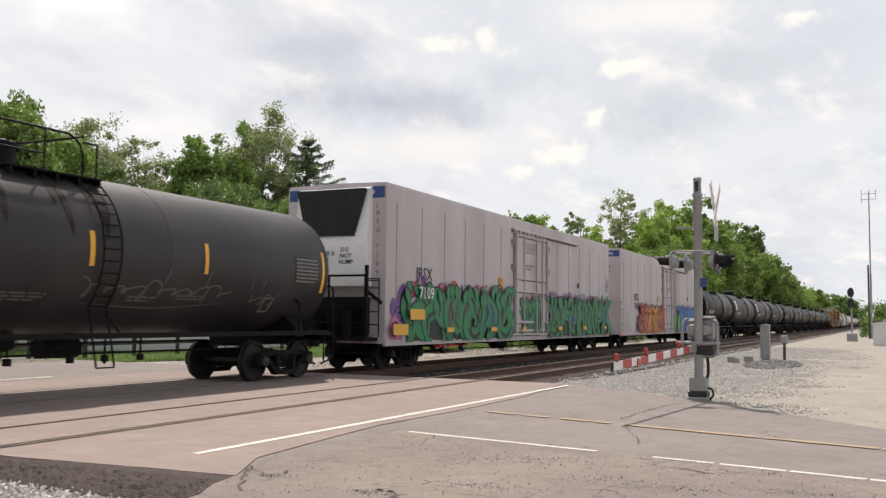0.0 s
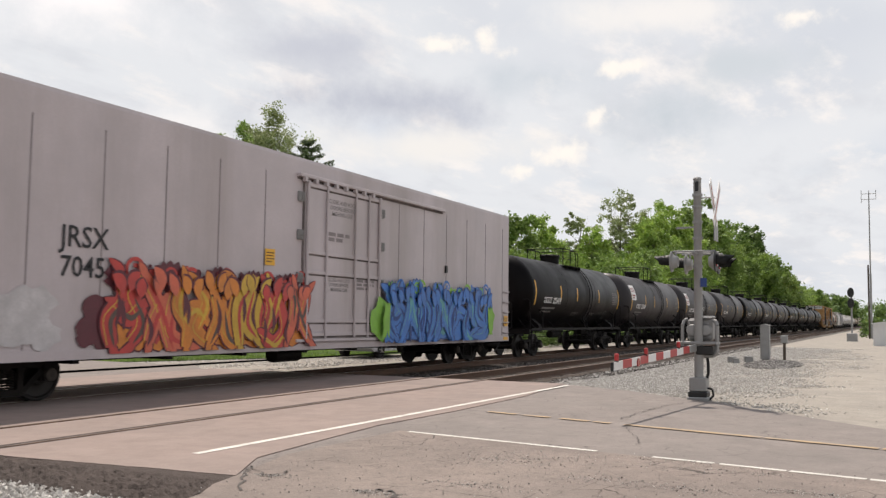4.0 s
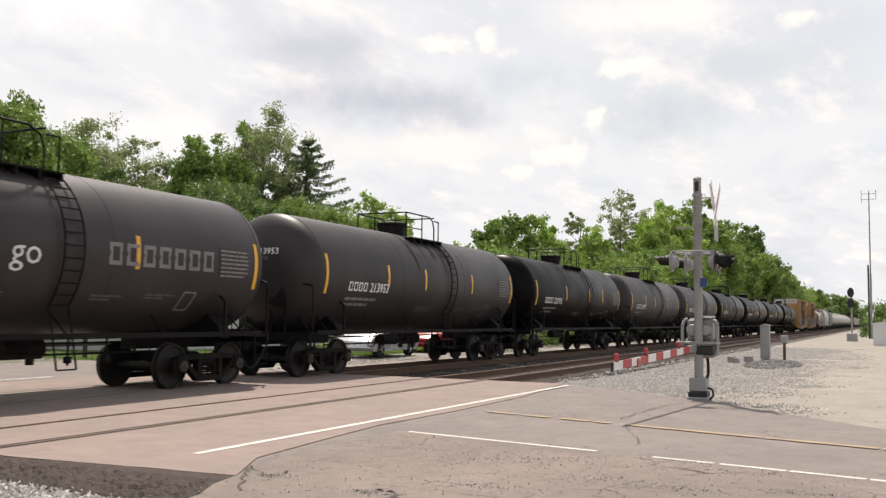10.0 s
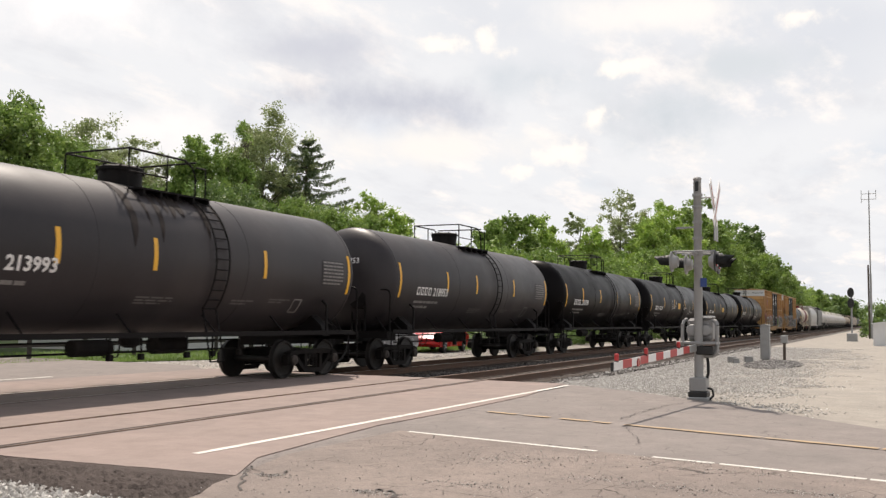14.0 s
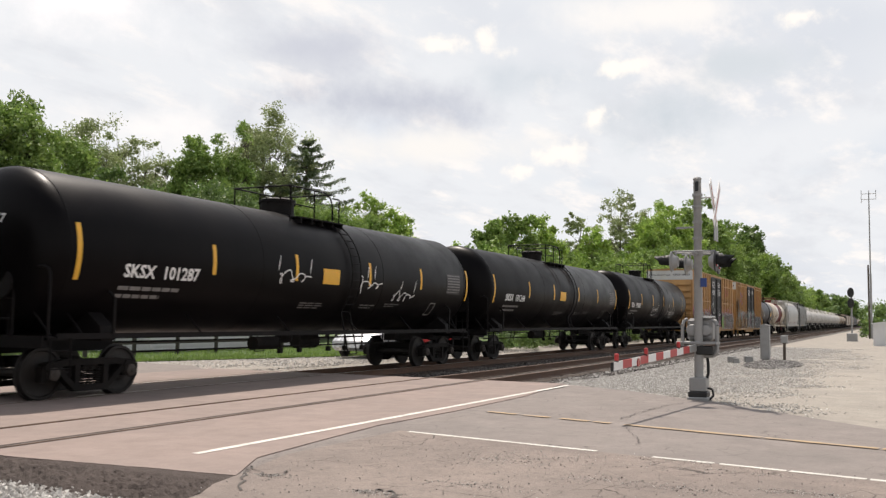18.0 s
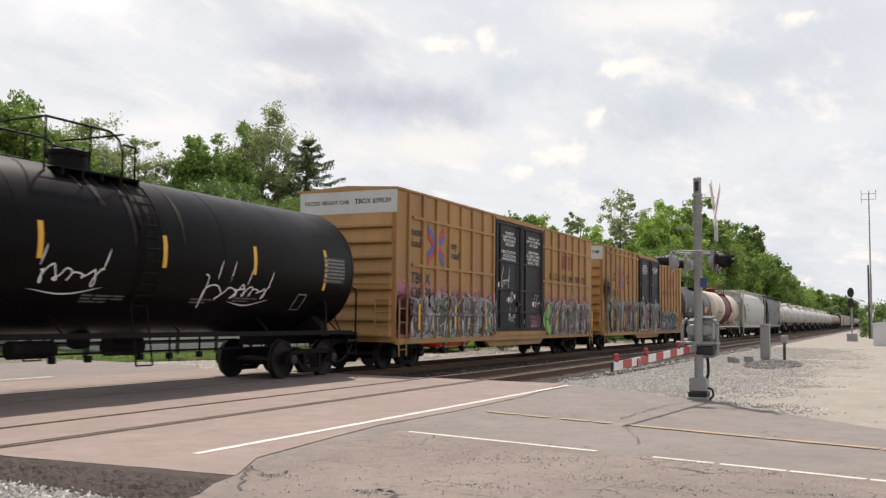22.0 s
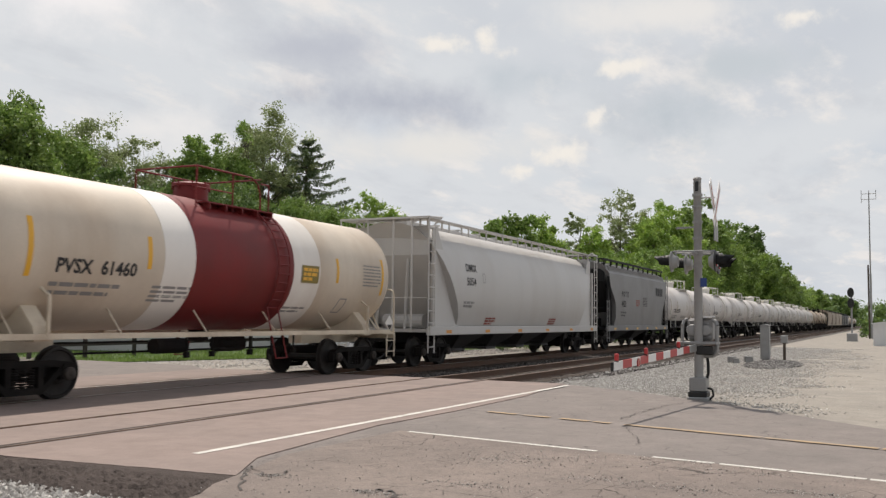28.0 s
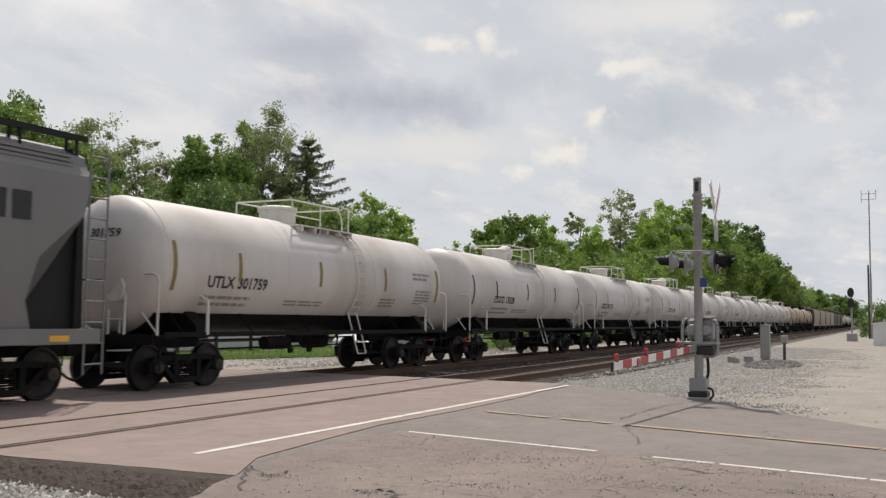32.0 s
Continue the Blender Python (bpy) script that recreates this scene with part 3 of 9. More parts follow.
for y0, y1 in ((R1 + 0.036, R1 + 0.10), (R2 - 0.10, R2 - 0.036), (R3 + 0.036, R3 + 0.10), (R4 - 0.10, R4 - 0.036)):
    bm = bmesh.new()
    box(bm, XA, XB, y0, y1, -0.2, -0.06)
    part("flangeway_floor", bm, M_DIRT, slab)

# dark broken edge of the crossing and the dirt bank under it
def bank_z(x, y):
    z = float(np.interp(x, (5.6, 6.15, 6.45, 6.74, 6.86), (-0.19, -0.105, -0.06, -0.026, -0.004)))
    rough = 0.035 * noise.noise((x * 5, y * 4, 1)) + 0.025 * noise.noise((x * 13, y * 11, 4)) + 0.025 * noise.noise((x * 34, y * 30, 7))
    return min(z + rough * min(1, max(0.12, (6.90 - x) * 4)), -0.006)


xs, ys = np.arange(5.6, 7.12, 0.035), np.arange(5.42, 13, 0.045)
vs = [(x + (0.03 * noise.noise((y * 6, 0, 3)) if x > 6.8 else 0), y, bank_z(x, y)) for x in xs for y in ys]
n = len(ys)
fs = [(i * n + j, (i + 1) * n + j, (i + 1) * n + j + 1, i * n + j + 1) for i in range(len(xs) - 1) for j in range(n - 1)]
tagged(mesh_part("dirt_bank", soup(vs, fs), M_DIRT, None), "dark dirty asphalt edge along the crossing", "dirt", kind="structure")


def line_paint(name, pts, width, material, label, z=0.004, dashes=((0, 1),)):
    """A painted stripe between two points of the road, with the worn gaps left out."""
    a, b = Vector(pts[0]), Vector(pts[1])
    d = (b - a).normalized()
    s = Vector((-d.y, d.x)) * width / 2
    rr = random.Random(7)
    vs, fs = [], []
    for t0, t1 in dashes:
        n = max(1, int((b - a).length * (t1 - t0) / 0.25))
        for k in range(n + 1):
            c = a.lerp(b, t0 + (t1 - t0) * k / n)
            w = rr.uniform(0.85, 1.08)
            vs += [(c.x + s.x * w, c.y + s.y * w, z), (c.x - s.x * w, c.y - s.y * w, z)]
            if k:
                i = len(vs) - 4
                fs.append((i, i + 1, i + 3, i + 2))
    tagged(mesh_part(name, soup(vs, fs), material, None), label, "road marking", kind="structure")


line_paint("road_marking", [(7.9, 6.74), (20.25, 6.58)], 0.12, M_LINE_WHITE, "white stop line across the crossing slab")
line_paint("road_marking", [(10.85, 5.70), (9.62, -1.0)], 0.09, M_LINE_WHITE, "thin worn white road edge line", 0.0, ((0, 0.40), (0.50, 0.60), (0.61, 0.71), (0.715, 0.82), (0.825, 1)))
line_paint("road_marking", [(13.95, 6.2), (11.9, -1.4)], 0.15, M_LINE_YELLOW, "faded yellow centre line", 0.0, ((0.05, 0.12), (0.135, 0.2), (0.225, 0.29), (0.30, 0.335), (0.365, 0.62), (0.624, 0.8), (0.806, 1)))
line_paint("road_marking", [(9.0, 17.9), (16.0, 18.1)], 0.15, M_LINE_WHITE, "white stop line beyond the tracks", -0.014)


# draws the open cracks, and the shadow lines painted beside the mast
def crack(pts, width, z=0.002):
    rr = random.Random(int(pts[0][0] * 100))
    vs, fs, path = [], [], []
    for (x0, y0), (x1, y1) in zip(pts, pts[1:]):
        for k in range(8):
            t = k / 8
            path.append((x0 + (x1 - x0) * t + rr.uniform(-.05, .05), y0 + (y1 - y0) * t + rr.uniform(-.04, .04)))
    for k, (x, y) in enumerate(path):
        w = width * rr.uniform(0.25, 1.0)
        vs += [(x, y + w, z), (x + 0.3 * w, y - w, z)]
        if k:
            i = len(vs) - 4
            fs.append((i, i + 1, i + 3, i + 2))
    tagged(mesh_part("crack", soup(vs, fs), M_CRACK_SHADOW, None), "dark open crack in the asphalt", "crack", kind="structure")


for pts, w in [([(7.5, 5.72), (8.4, 5.95), (9.57, 5.97), (10.2, 5.88), (11.2, 5.92), (12.6, 5.9), (13.7, 5.92)], 0.006),
               ([(6.46, 5.0), (7.2, 5.55), (7.5, 5.7), (7.15, 5.28), (7.3, 5.2), (7.55, 5.25)], 0.02),
               # a seam with the gate arm's shadow, then the mast's cast shadow, drawn in
               ([(13.94, 3.68), (15.4, 3.66), (16.6, 3.56), (17.4, 3.38)], 0.016), ([(18.3, 3.1), (17.44, 2.51), (16.8, 2.0)], 0.012),
               ]:
    crack(pts, w)
for pts, w in [([(10.6, 3.75), (10.56, 3.45), (10.66, 3.05)], 0.03), ([(12.96, 3.33), (11.8, 2.91), (11.0, 2.69)], 0.008),
               ([(14.14, 5.1), (13.96, 4.57), (14.11, 4.3)], 0.02), ([(11.86, 4.86), (11.6, 4.3)], 0.012),
               ([(7.5, 5.2), (8.3, 4.6), (8.9, 3.6)], 0.007), ([(7.6, 4.3), (8.4, 3.4), (8.8, 2.2)], 0.007), ([(9.2, 5.3), (9.8, 4.4), (10.3, 4.0)], 0.007),
               ([(6.9, 4.15), (7.1, 3.95), (6.95, 3.75), (6.6, 3.6)], 0.03)]:
    crack(pts, w)


def rail_section(y, side):
    h = [(-0.07, -0.17), (0.07, -0.17), (0.07, -0.155), (0.012, -0.135), (0.012, -0.04), (0.036, -0.03), (0.036, -0.004),
         (0.03, 0.003), (-0.03, 0.003), (-0.036, -0.004), (-0.036, -0.03), (-0.012, -0.04), (-0.012, -0.135), (-0.07, -0.155)]
    bm = bmesh.new()
    prism(bm, [(y + u, v) for u, v in h], -60, 900, "x")
    return finish(bm)


def make_track(name, mid, label, seed):
    tr = thing(name, label, "railway track", kind="structure")
    for y in (mid - 0.7525, mid + 0.7525):
        r = part("rail", rail_section(y, 1), M_RAIL, tr)
        bm = bmesh.new()
        box(bm, -60, 900, y - 0.022, y + 0.022, 0.0035, 0.0055)
        part("running_surface", bm, M_TREAD if mid > 11 else M_DULL, r, "worn steel rail head")
    rr = random.Random(seed)
    bm = bmesh.new()
    box(bm, -0.115, 0.115, -1.3, 1.3, -0.34, -0.165, 0.012)
    me = None
    for k in range(130):
        if me is None:
            ob = part("tie", bm, M_TIMBER, tr)
            me = ob.data
        else:
            ob = new("tie", me)
            ob.parent = tr
        ob.matrix_basis = pose(XB + 0.35 + k * 0.56 + rr.uniform(-.03, .03), mid + rr.uniform(-.03, .03), rr.uniform(-.008, .004), 0, 0, rr.uniform(-1.2, 1.2))
    vs, fs = [], []
    for k in range(500):
        x = XB + 0.35 + (130 + k) * 0.56 if k < 440 else 6.5 - (k - 440) * 0.56
        i = len(vs)
        vs += [(x + a, mid + b, c) for a in (-.115, .115) for b in (-1.3, 1.3) for c in (-.34, -.165)]
        fs += [tuple(i + j for j in f) for f in ((0, 1, 3, 2), (4, 6, 7, 5), (0, 4, 5, 1), (2, 3, 7, 6), (0, 2, 6, 4), (1, 5, 7, 3))]
    tagged(mesh_part("distant_ties", soup(vs, fs), M_TIMBER, tr), kind="stuff")
    return tr


make_track("railway_track", YN, "empty rusty railway track on timber ties", 3)
make_track("railway_track", YC, "railway track under the freight train", 5)


def make_ballast():
    ys = [5.6, 6.4, 7.2, 7.9, 8.3, 8.92, 9.67, 10.42, 11.2, 11.8, 12.4, 13.17, 13.92, 14.68, 15.4, 16.1, 17.0]
    zs = [-.48, -.36, -.26, -.20, -.19, -.195, -.20, -.195, -.20, -.235, -.20, -.195, -.20, -.195, -.19, -.24, -.42]
    xs = [*np.arange(XB + 0.02, 60, 0.6), *np.arange(60, 200, 8), 260, 400, 650, 900]
    vs = [(x, y, z + 0.03 * noise.noise((x * 1.3, y * 1.9, 5))) for x in xs for y, z in zip(ys, zs)]
    n = len(ys)
    fs = [(i * n + j, (i + 1) * n + j, (i + 1) * n + j + 1, i * n + j + 1) for i in range(len(xs) - 1) for j in range(n - 1)]
    tagged(mesh_part("ballast_bed", soup(vs, fs), M_BALLAST, None, smooth=60), "grey crushed stone ballast under the tracks", "ballast", kind="structure")


make_ballast()


def stones(name, count, place, size, label, seed, material=None):
    """Loose broken stones, joined."""
    r = np.random.default_rng(seed)
    vs, fs = [], []
    base = np.array([(0.9, 0, 0), (-0.8, 0.2, 0), (0, 0.9, 0.1), (0.1, -0.8, 0), (0, 0.1, 0.7), (0, 0, -0.6)])
    tri = np.array([(0, 2, 4), (2, 1, 4), (1, 3, 4), (3, 0, 4), (2, 0, 5), (1, 2, 5), (3, 1, 5), (0, 3, 5)])
    for k in range(count):
        x, y, z = place(r)
        s = size * r.uniform(0.5, 1.5)
        a = r.uniform(0, math.tau)
        p = base * (1 + r.uniform(-.35, .35, base.shape)) * s
        c, d = math.cos(a), math.sin(a)
        q = np.column_stack((p[:, 0] * c - p[:, 1] * d + x, p[:, 0] * d + p[:, 1] * c + y, p[:, 2] + z + 0.15 * s))
        vs.append(q)
        fs.append(tri + 6 * k)
    me = soup(np.concatenate(vs).tolist(), np.concatenate(fs).tolist())
    tagged(mesh_part(name, me, material or M_STONE, None), label, "gravel", kind="stuff")


def place_front(r):
    while True:
        x, y = 6.32 - r.uniform() ** 1.3 * 2.2, r.uniform(5.5, 9.6)
        if x < 6.28 - 0.25 * r.uniform() - 0.25 * max(0, 6.4 - y) and not (x > 5.2 and y < 5.5):
            break
    return x, y, ground_z(x, y) + 0.012 * r.uniform()


def place_lot(r):
    while True:
        x, y = 14.5 + r.uniform() ** 1.6 * 50, -3.5 + 11.9 * r.uniform() ** 0.8
        edge = 20.95 + (y - 6.88) * 0.2 if y > 6.88 else 17.95 + (y - 3.05) * 0.765 if y > 3.05 else 17.95 + (y - 3.05) * 1.09
        if x > edge + 0.1 + 0.35 * r.uniform() and r.uniform() < min(1, max(0.004, 0.0 + (y - 1.2) / 4.2 + 0.5 * noise.noise((x * 0.5, y * 0.5, 1.0)))):
            break
    return x, y, max(ground_z(x, y), -0.2 if y > 7.9 else -0.2 - (7.9 - y) * 0.12)


def place_heap(r):
    a, q = r.uniform(0, math.tau), r.uniform() ** 0.6
    x, y = 37.2 + 3.2 * q * math.cos(a), 3.9 + 1.0 * q * math.sin(a)
    return x, y, ground_z(x, y) + 0.16 * (1 - q)


def place_bed(r):
    x, y = XB + 0.1 + r.uniform() ** 1.5 * 45, r.uniform(7.6, 16.4)
    return x, y, -0.20


def place_apron(r):
    return r.uniform(5.6, 10.2), r.uniform(0.2, 5.6), 0.0


def place_bank(r):
    t = r.uniform()
    return 6.82 - t * 0.75, r.uniform(5.5, 11), -0.02 - t * 0.085


def place_far(r):
    return r.uniform(20.5, 46), r.uniform(16.6, 23.5), -0.118


stones("gravel", 9000, place_far, 0.03, "pale gravel beyond the tracks", 14)
stones("dirt_clods", 450, place_bank, 0.011, "dark crumbled asphalt clods", 8, M_DIRT)
stones("grit", 900, place_apron, 0.007, "scattered grit on the old asphalt", 6, M_STONE_GREY)
stones("gravel", 9000, place_front, 0.027, "loose pale grey broken stone", 1)
stones("gravel", 5000, place_heap, 0.05, "heap of darker gravel round the cabinet", 12, M_STONE_GREY)
stones("gravel", 105000, place_lot, 0.019, "loose grey ballast stone beside the track", 2)
stones("gravel", 14000, place_bed, 0.042, "crushed stone between the ties", 3, M_STONE_DARK)




# drifts of grit and crumbled asphalt on the road
for k, (cx, cy, spread, count) in enumerate(((8.74, 0.65, 0.22, 300), (9.16, 3.68, 0.30, 160), (6.92, 4.00, 0.16, 220), (10.05, 2.15, 0.35, 160), (9.64, 1.40, 0.30, 140), (7.18, 5.25, 0.18, 160), (9.56, 3.38, 0.50, 160), (7.65, 3.35, 0.30, 160), (8.55, 2.36, 0.35, 160), (8.39, 1.60, 0.30, 160))):
    stones("grit", count, lambda r: (cx + r.normal() * spread * 0.35, cy + r.normal() * spread, 0.0), 0.006, "drift of pale grit on the asphalt", 40 + k)
    stones("grit", count // 16, lambda r: (cx + r.normal() * spread * 0.2, cy + r.normal() * spread * 0.8, 0.0), 0.009, "crumbled dark asphalt", 60 + k, M_DIRT)
# ---- train parts ----
WR = 0.457
CARS, WHEELSETS = [], []


def wheelset_mesh():
    bm = bmesh.new()
    rod(bm, (0, -1.08, 0), (0, 1.08, 0), 0.075, 12)
    for s in (-1, 1):
        prof = [(0.685, 0.20), (0.685, 0.44), (0.69, 0.482), (0.715, 0.482), (0.725, WR + 0.004), (0.815, WR - 0.004), (0.82, 0.405),
                (0.79, 0.385), (0.775, 0.22), (0.80, 0.17), (0.82, 0.16), (0.82, 0.08)]
        lathe(bm, [(s * a, r) for a, r in prof], 32, "y")
    return finish(bm)


def cap_mesh(s):
    """The bearing cap on one axle end, with its three bolt heads."""
    bm = bmesh.new()
    lathe(bm, [(s * 1.06, 0.11), (s * 1.13, 0.115), (s * 1.15, 0.09), (s * 1.155, 0.05), (s * 1.17, 0.045), (s * 1.175, 0.02)], 16, "y")
    return finish(bm)


def side_frame_mesh(s):
    """A cast side frame with two pedestals and a spring window."""
    bm = bmesh.new()
    y0, y1 = (s * 0.90, s * 1.06)
    # solid rails, leaving the spring window and two triangles open
    prism(bm, [(-1.1, 0.56), (-0.95, 0.655), (-0.55, 0.70), (0.55, 0.70), (0.95, 0.655), (1.1, 0.56), (0.9, 0.55), (0.5, 0.59), (-0.5, 0.59), (-0.9, 0.55)], y0, y1, "y")
    prism(bm, [(-0.36, 0.13), (0.36, 0.13), (0.36, 0.24), (-0.36, 0.24)], y0, y1, "y")
    for k in (-1, 1):
        prism(bm, [(k * 0.36, 0.13), (k * 0.36, 0.25), (k * 0.72, 0.58), (k * 0.86, 0.56)], y0, y1, "y")
        prism(bm, [(k * 0.27, 0.22), (k * 0.38, 0.22), (k * 0.38, 0.62), (k * 0.27, 0.62)], y0, y1, "y")
        prism(bm, [(k * 0.74, 0.36), (k * 0.82, 0.36), (k * 0.80, 0.58), (k * 0.70, 0.58)], y0, y1, "y")
        prism(bm, [(k * 1.00, 0.33), (k * 1.09, 0.33), (k * 1.11, 0.58), (k * 0.98, 0.58)], y0, y1, "y")
        prism(bm, [(k * 0.74, 0.54), (k * 1.06, 0.54), (k * 1.02, 0.64), (k * 0.78, 0.64)], y0 - s * 0.02, y1 + s * 0.03, "y")
    return finish(bm)


def spring_mesh(s):
    bm = bmesh.new()
    for cx in (-0.17, 0.0, 0.17):
        for k in range(7):
            z = 0.25 + k * 0.045
            lathe(bm, [(z, 0.055), (z + 0.012, 0.075), (z + 0.026, 0.075), (z + 0.036, 0.055)], 8, "z", (cx, s * 0.98, 0))
    return finish(bm)


def bolster_mesh():
    bm = bmesh.new()
    prism(bm, [(-1.02, 0.50), (1.02, 0.50), (1.02, 0.60), (0.5, 0.72), (-0.5, 0.72), (-1.02, 0.60)], -0.17, 0.17, "x")
    rod(bm, (0, 0, 0.70), (0, 0, 0.82), 0.19, 14)
    for k in (-1, 1):       # brake beams and their shoes
        rod(bm, (k * 0.45, -0.75, 0.34), (k * 0.45, 0.75, 0.34), 0.045, 6)
        for s in (-1, 1):
            box(bm, k * 0.38 - 0.04, k * 0.38 + 0.08 * k + 0.02, s * 0.7, s * 0.82, 0.3, 0.5)
        rod(bm, (k * 0.45, 0.0, 0.34), (0, 0, 0.42), 0.035, 6)
    return finish(bm)


TRUCK_PARTS = {}


def truck(car, x):
    """A two-axle truck under a car."""
    if not TRUCK_PARTS:
        for key, bm in (("bolster", bolster_mesh()), ("wheelset", wheelset_mesh()), ("cap_n", cap_mesh(-1)), ("cap_f", cap_mesh(1)), ("frame_n", side_frame_mesh(-1)),
                        ("frame_f", side_frame_mesh(1)), ("spring_n", spring_mesh(-1)), ("spring_f", spring_mesh(1))):
            me = bpy.data.meshes.new(key)
            bm.to_mesh(me)
            bm.free()
            me.materials.append(M_WHEEL if key == "wheelset" else M_CAP if key.startswith("cap") else M_TRUCK)
            if key == "wheelset" or key.startswith("cap"):
                me.shade_smooth()
                me.set_sharp_from_angle(angle=radians(35))
            TRUCK_PARTS[key] = me
    t = new("truck", TRUCK_PARTS["bolster"])
    t.parent = car
    t.location = (x, 0, 0)
    for key, name in (("frame_n", "side_frame"), ("frame_f", "side_frame"), ("spring_n", "spring_nest"), ("spring_f", "spring_nest")):
        o = new(name, TRUCK_PARTS[key])
        o.parent = t
        if name == "spring_nest":
            o["kind"] = "stuff"
    for k in (-1, 1):
        for key in ("cap_n", "cap_f"):
            c = new("bearing_cap", TRUCK_PARTS[key])
            c.parent, c.location = t, (k * 0.889, 0, WR)
        w = new("wheelset", TRUCK_PARTS["wheelset"])
        w.parent = t
        w.location = (k * 0.889, 0, WR)
        WHEELSETS.append((w, k))
    return t


def coupler(car, x, d, reach):
    """A knuckle coupler that points along d, and its air hose."""
    bm = bmesh.new()
    box(bm, min(x, x + d * (reach - 0.22)), max(x, x + d * (reach - 0.22)), -0.07, 0.07, 0.76, 0.92, 0.01)
    e = x + d * reach
    prism(bm, [(e - d * 0.28, -0.10), (e - d * 0.28, 0.13), (e - d * 0.05, 0.17), (e, 0.10), (e - d * 0.08, 0.02), (e - d * 0.02, -0.10), (e - d * 0.12, -0.14)], 0.70, 0.98, "z")
    part("coupler", finish(bm), M_TRUCK, car)
    bm = bmesh.new()
    pts = [(x + d * (reach * 0.35), -0.36, 0.74), (x + d * reach * 0.55, -0.38, 0.52), (x + d * reach * 0.8, -0.36, 0.33), (x + d * reach, -0.34, 0.26)]
    pipe(bm, pts, 0.025, 6)
    part("air_hose", finish(bm), M_RUBBER, car)


def ladder(bm, x0, x1, y, z0, z1, step=0.38, r=0.014):
    for x in (x0, x1):
        rod(bm, (x, y, z0), (x, y, z1), r * 1.4, 6)
    z = z0 + step * 0.5
    while z < z1:
        rod(bm, (x0, y, z), (x1, y, z), r, 6)
        z += step


def new_car(name, label, category, s_front, length, group="freight train"):
    """A car whose middle stands on the rails; its front coupler lies s_front metres along the train."""
    car = thing(name, label, category, None, group)
    CARS.append((car, s_front + length / 2))
    car.location = (s_front + length / 2, YC, 0)
    return car


def shell_profile(half, r, head=0.68, n=9):
    left = [(-half - head * math.cos(k * math.pi / 2 / n), max(0.02, r * math.sin(k * math.pi / 2 / n))) for k in range(n + 1)]
    return left + [(-s, q) for s, q in reversed(left)]


def tank_base(car, L, r, mid, paint, frame_paint, bands=(), detail=True, ladder_side=True, dome_x=-0.22, dome_r=0.47, rail_span=(-0.85, 1.05), rail_h=0.6, low_black=False, grate=True, rail_paint=None, sill_paint=None):
    """Shell, dome, railings, sill, ends and trucks of a tank car of that length over couplers."""
    rail_paint, sill_paint = rail_paint or frame_paint, sill_paint or frame_paint
    half = L / 2 - 1.30
    bm = bmesh.new()
    lathe(bm, shell_profile(half, r), 56, "x", (0, 0, mid))
    shell = part("tank_shell", finish(bm), paint, car, smooth=50)
    for x in (-half, -half / 3, half / 3, half):
        bm = bmesh.new()
        lathe(bm, [(x - 0.022, r - 0.01), (x - 0.012, r + 0.0045), (x + 0.012, r + 0.0045), (x + 0.022, r - 0.01)], 56, "x", (0, 0, mid), False)
        part("weld_seam", finish(bm), paint, shell, smooth=50)
    for i, (x0, x1, m) in enumerate(bands):
        bm = bmesh.new()
        e = r + 0.006 + 0.006 * i
        lathe(bm, [(x0, r - 0.01), (x0, e), (x1, e), (x1, r - 0.01)], 56, "x", (0, 0, mid), False)
        part("painted_band", finish(bm), m, shell, smooth=50)
    if low_black:
        bm = bmesh.new()
        a0 = math.asin((1.54 - mid) / r)
        arc = [(-math.cos(a) * (r + 0.006), mid + math.sin(a) * (r + 0.006)) for a in np.linspace(a0, -math.pi - a0, 22)]
        prev = None
        for x in (-half - 0.02, half + 0.02):
            ring = [bm.verts.new((x, y, z)) for y, z in arc]
            if prev:
                for k in range(len(ring) - 1):
                    bm.faces.new((prev[k], prev[k + 1], ring[k + 1], ring[k]))
            prev = ring
        part("painted_band", finish(bm), M_TANK, shell, "black lower band", smooth=50)
    top = mid + r
    # manway dome with its lid and bolts
    bm = bmesh.new()
    lathe(bm, [(top - 0.16, dome_r - 0.04), (top + 0.27, dome_r - 0.04), (top + 0.27, dome_r), (top + 0.33, dome_r), (top + 0.37, dome_r * 0.8)], 28, "z", (dome_x, 0, 0))
    dome = part("manway_dome", finish(bm), rail_paint, car, smooth=40)
    if detail:
        bm = bmesh.new()
        for k in range(8):
            a = k * math.tau / 8
            c, d = dome_x + (dome_r - 0.02) * math.cos(a), (dome_r - 0.02) * math.sin(a)
            rod(bm, (c, d, top + 0.20), (c, d, top + 0.38), 0.022, 6)
        tagged(part("lid_bolts", finish(bm), rail_paint, dome), kind="stuff")
    # safety railing round the platform
    x0, x1 = rail_span
    for s in (-1, 1):
        bm = bmesh.new()
        y = s * 0.85
        zt = top + rail_h
        zb = mid + math.sqrt(r * r - y * y) - 0.02
        xm = (x0 + x1) / 2
        pipe(bm, [(x0, y, zb), (x0, y, zt), (x1 - 0.35, y, zt), (x1 - 0.1, y, zt - 0.12), (x1, y, zt - 0.35), (x1, y, zb)], 0.022, 6)
        rod(bm, (xm + 0.1, y, zb), (xm + 0.1, y, zt), 0.020, 6)
        rod(bm, (x0, y, (zb + zt) / 2), (xm + 0.1, y, (zb + zt) / 2), 0.016, 6)
        part("safety_railing", finish(bm), rail_paint, car)
    for x in (x0, x1):
        bm = bmesh.new()
        rod(bm, (x, -0.85, top + rail_h), (x, 0.85, top + rail_h), 0.02, 6)
        part("end_railing", finish(bm), rail_paint, car)
    bm = bmesh.new()
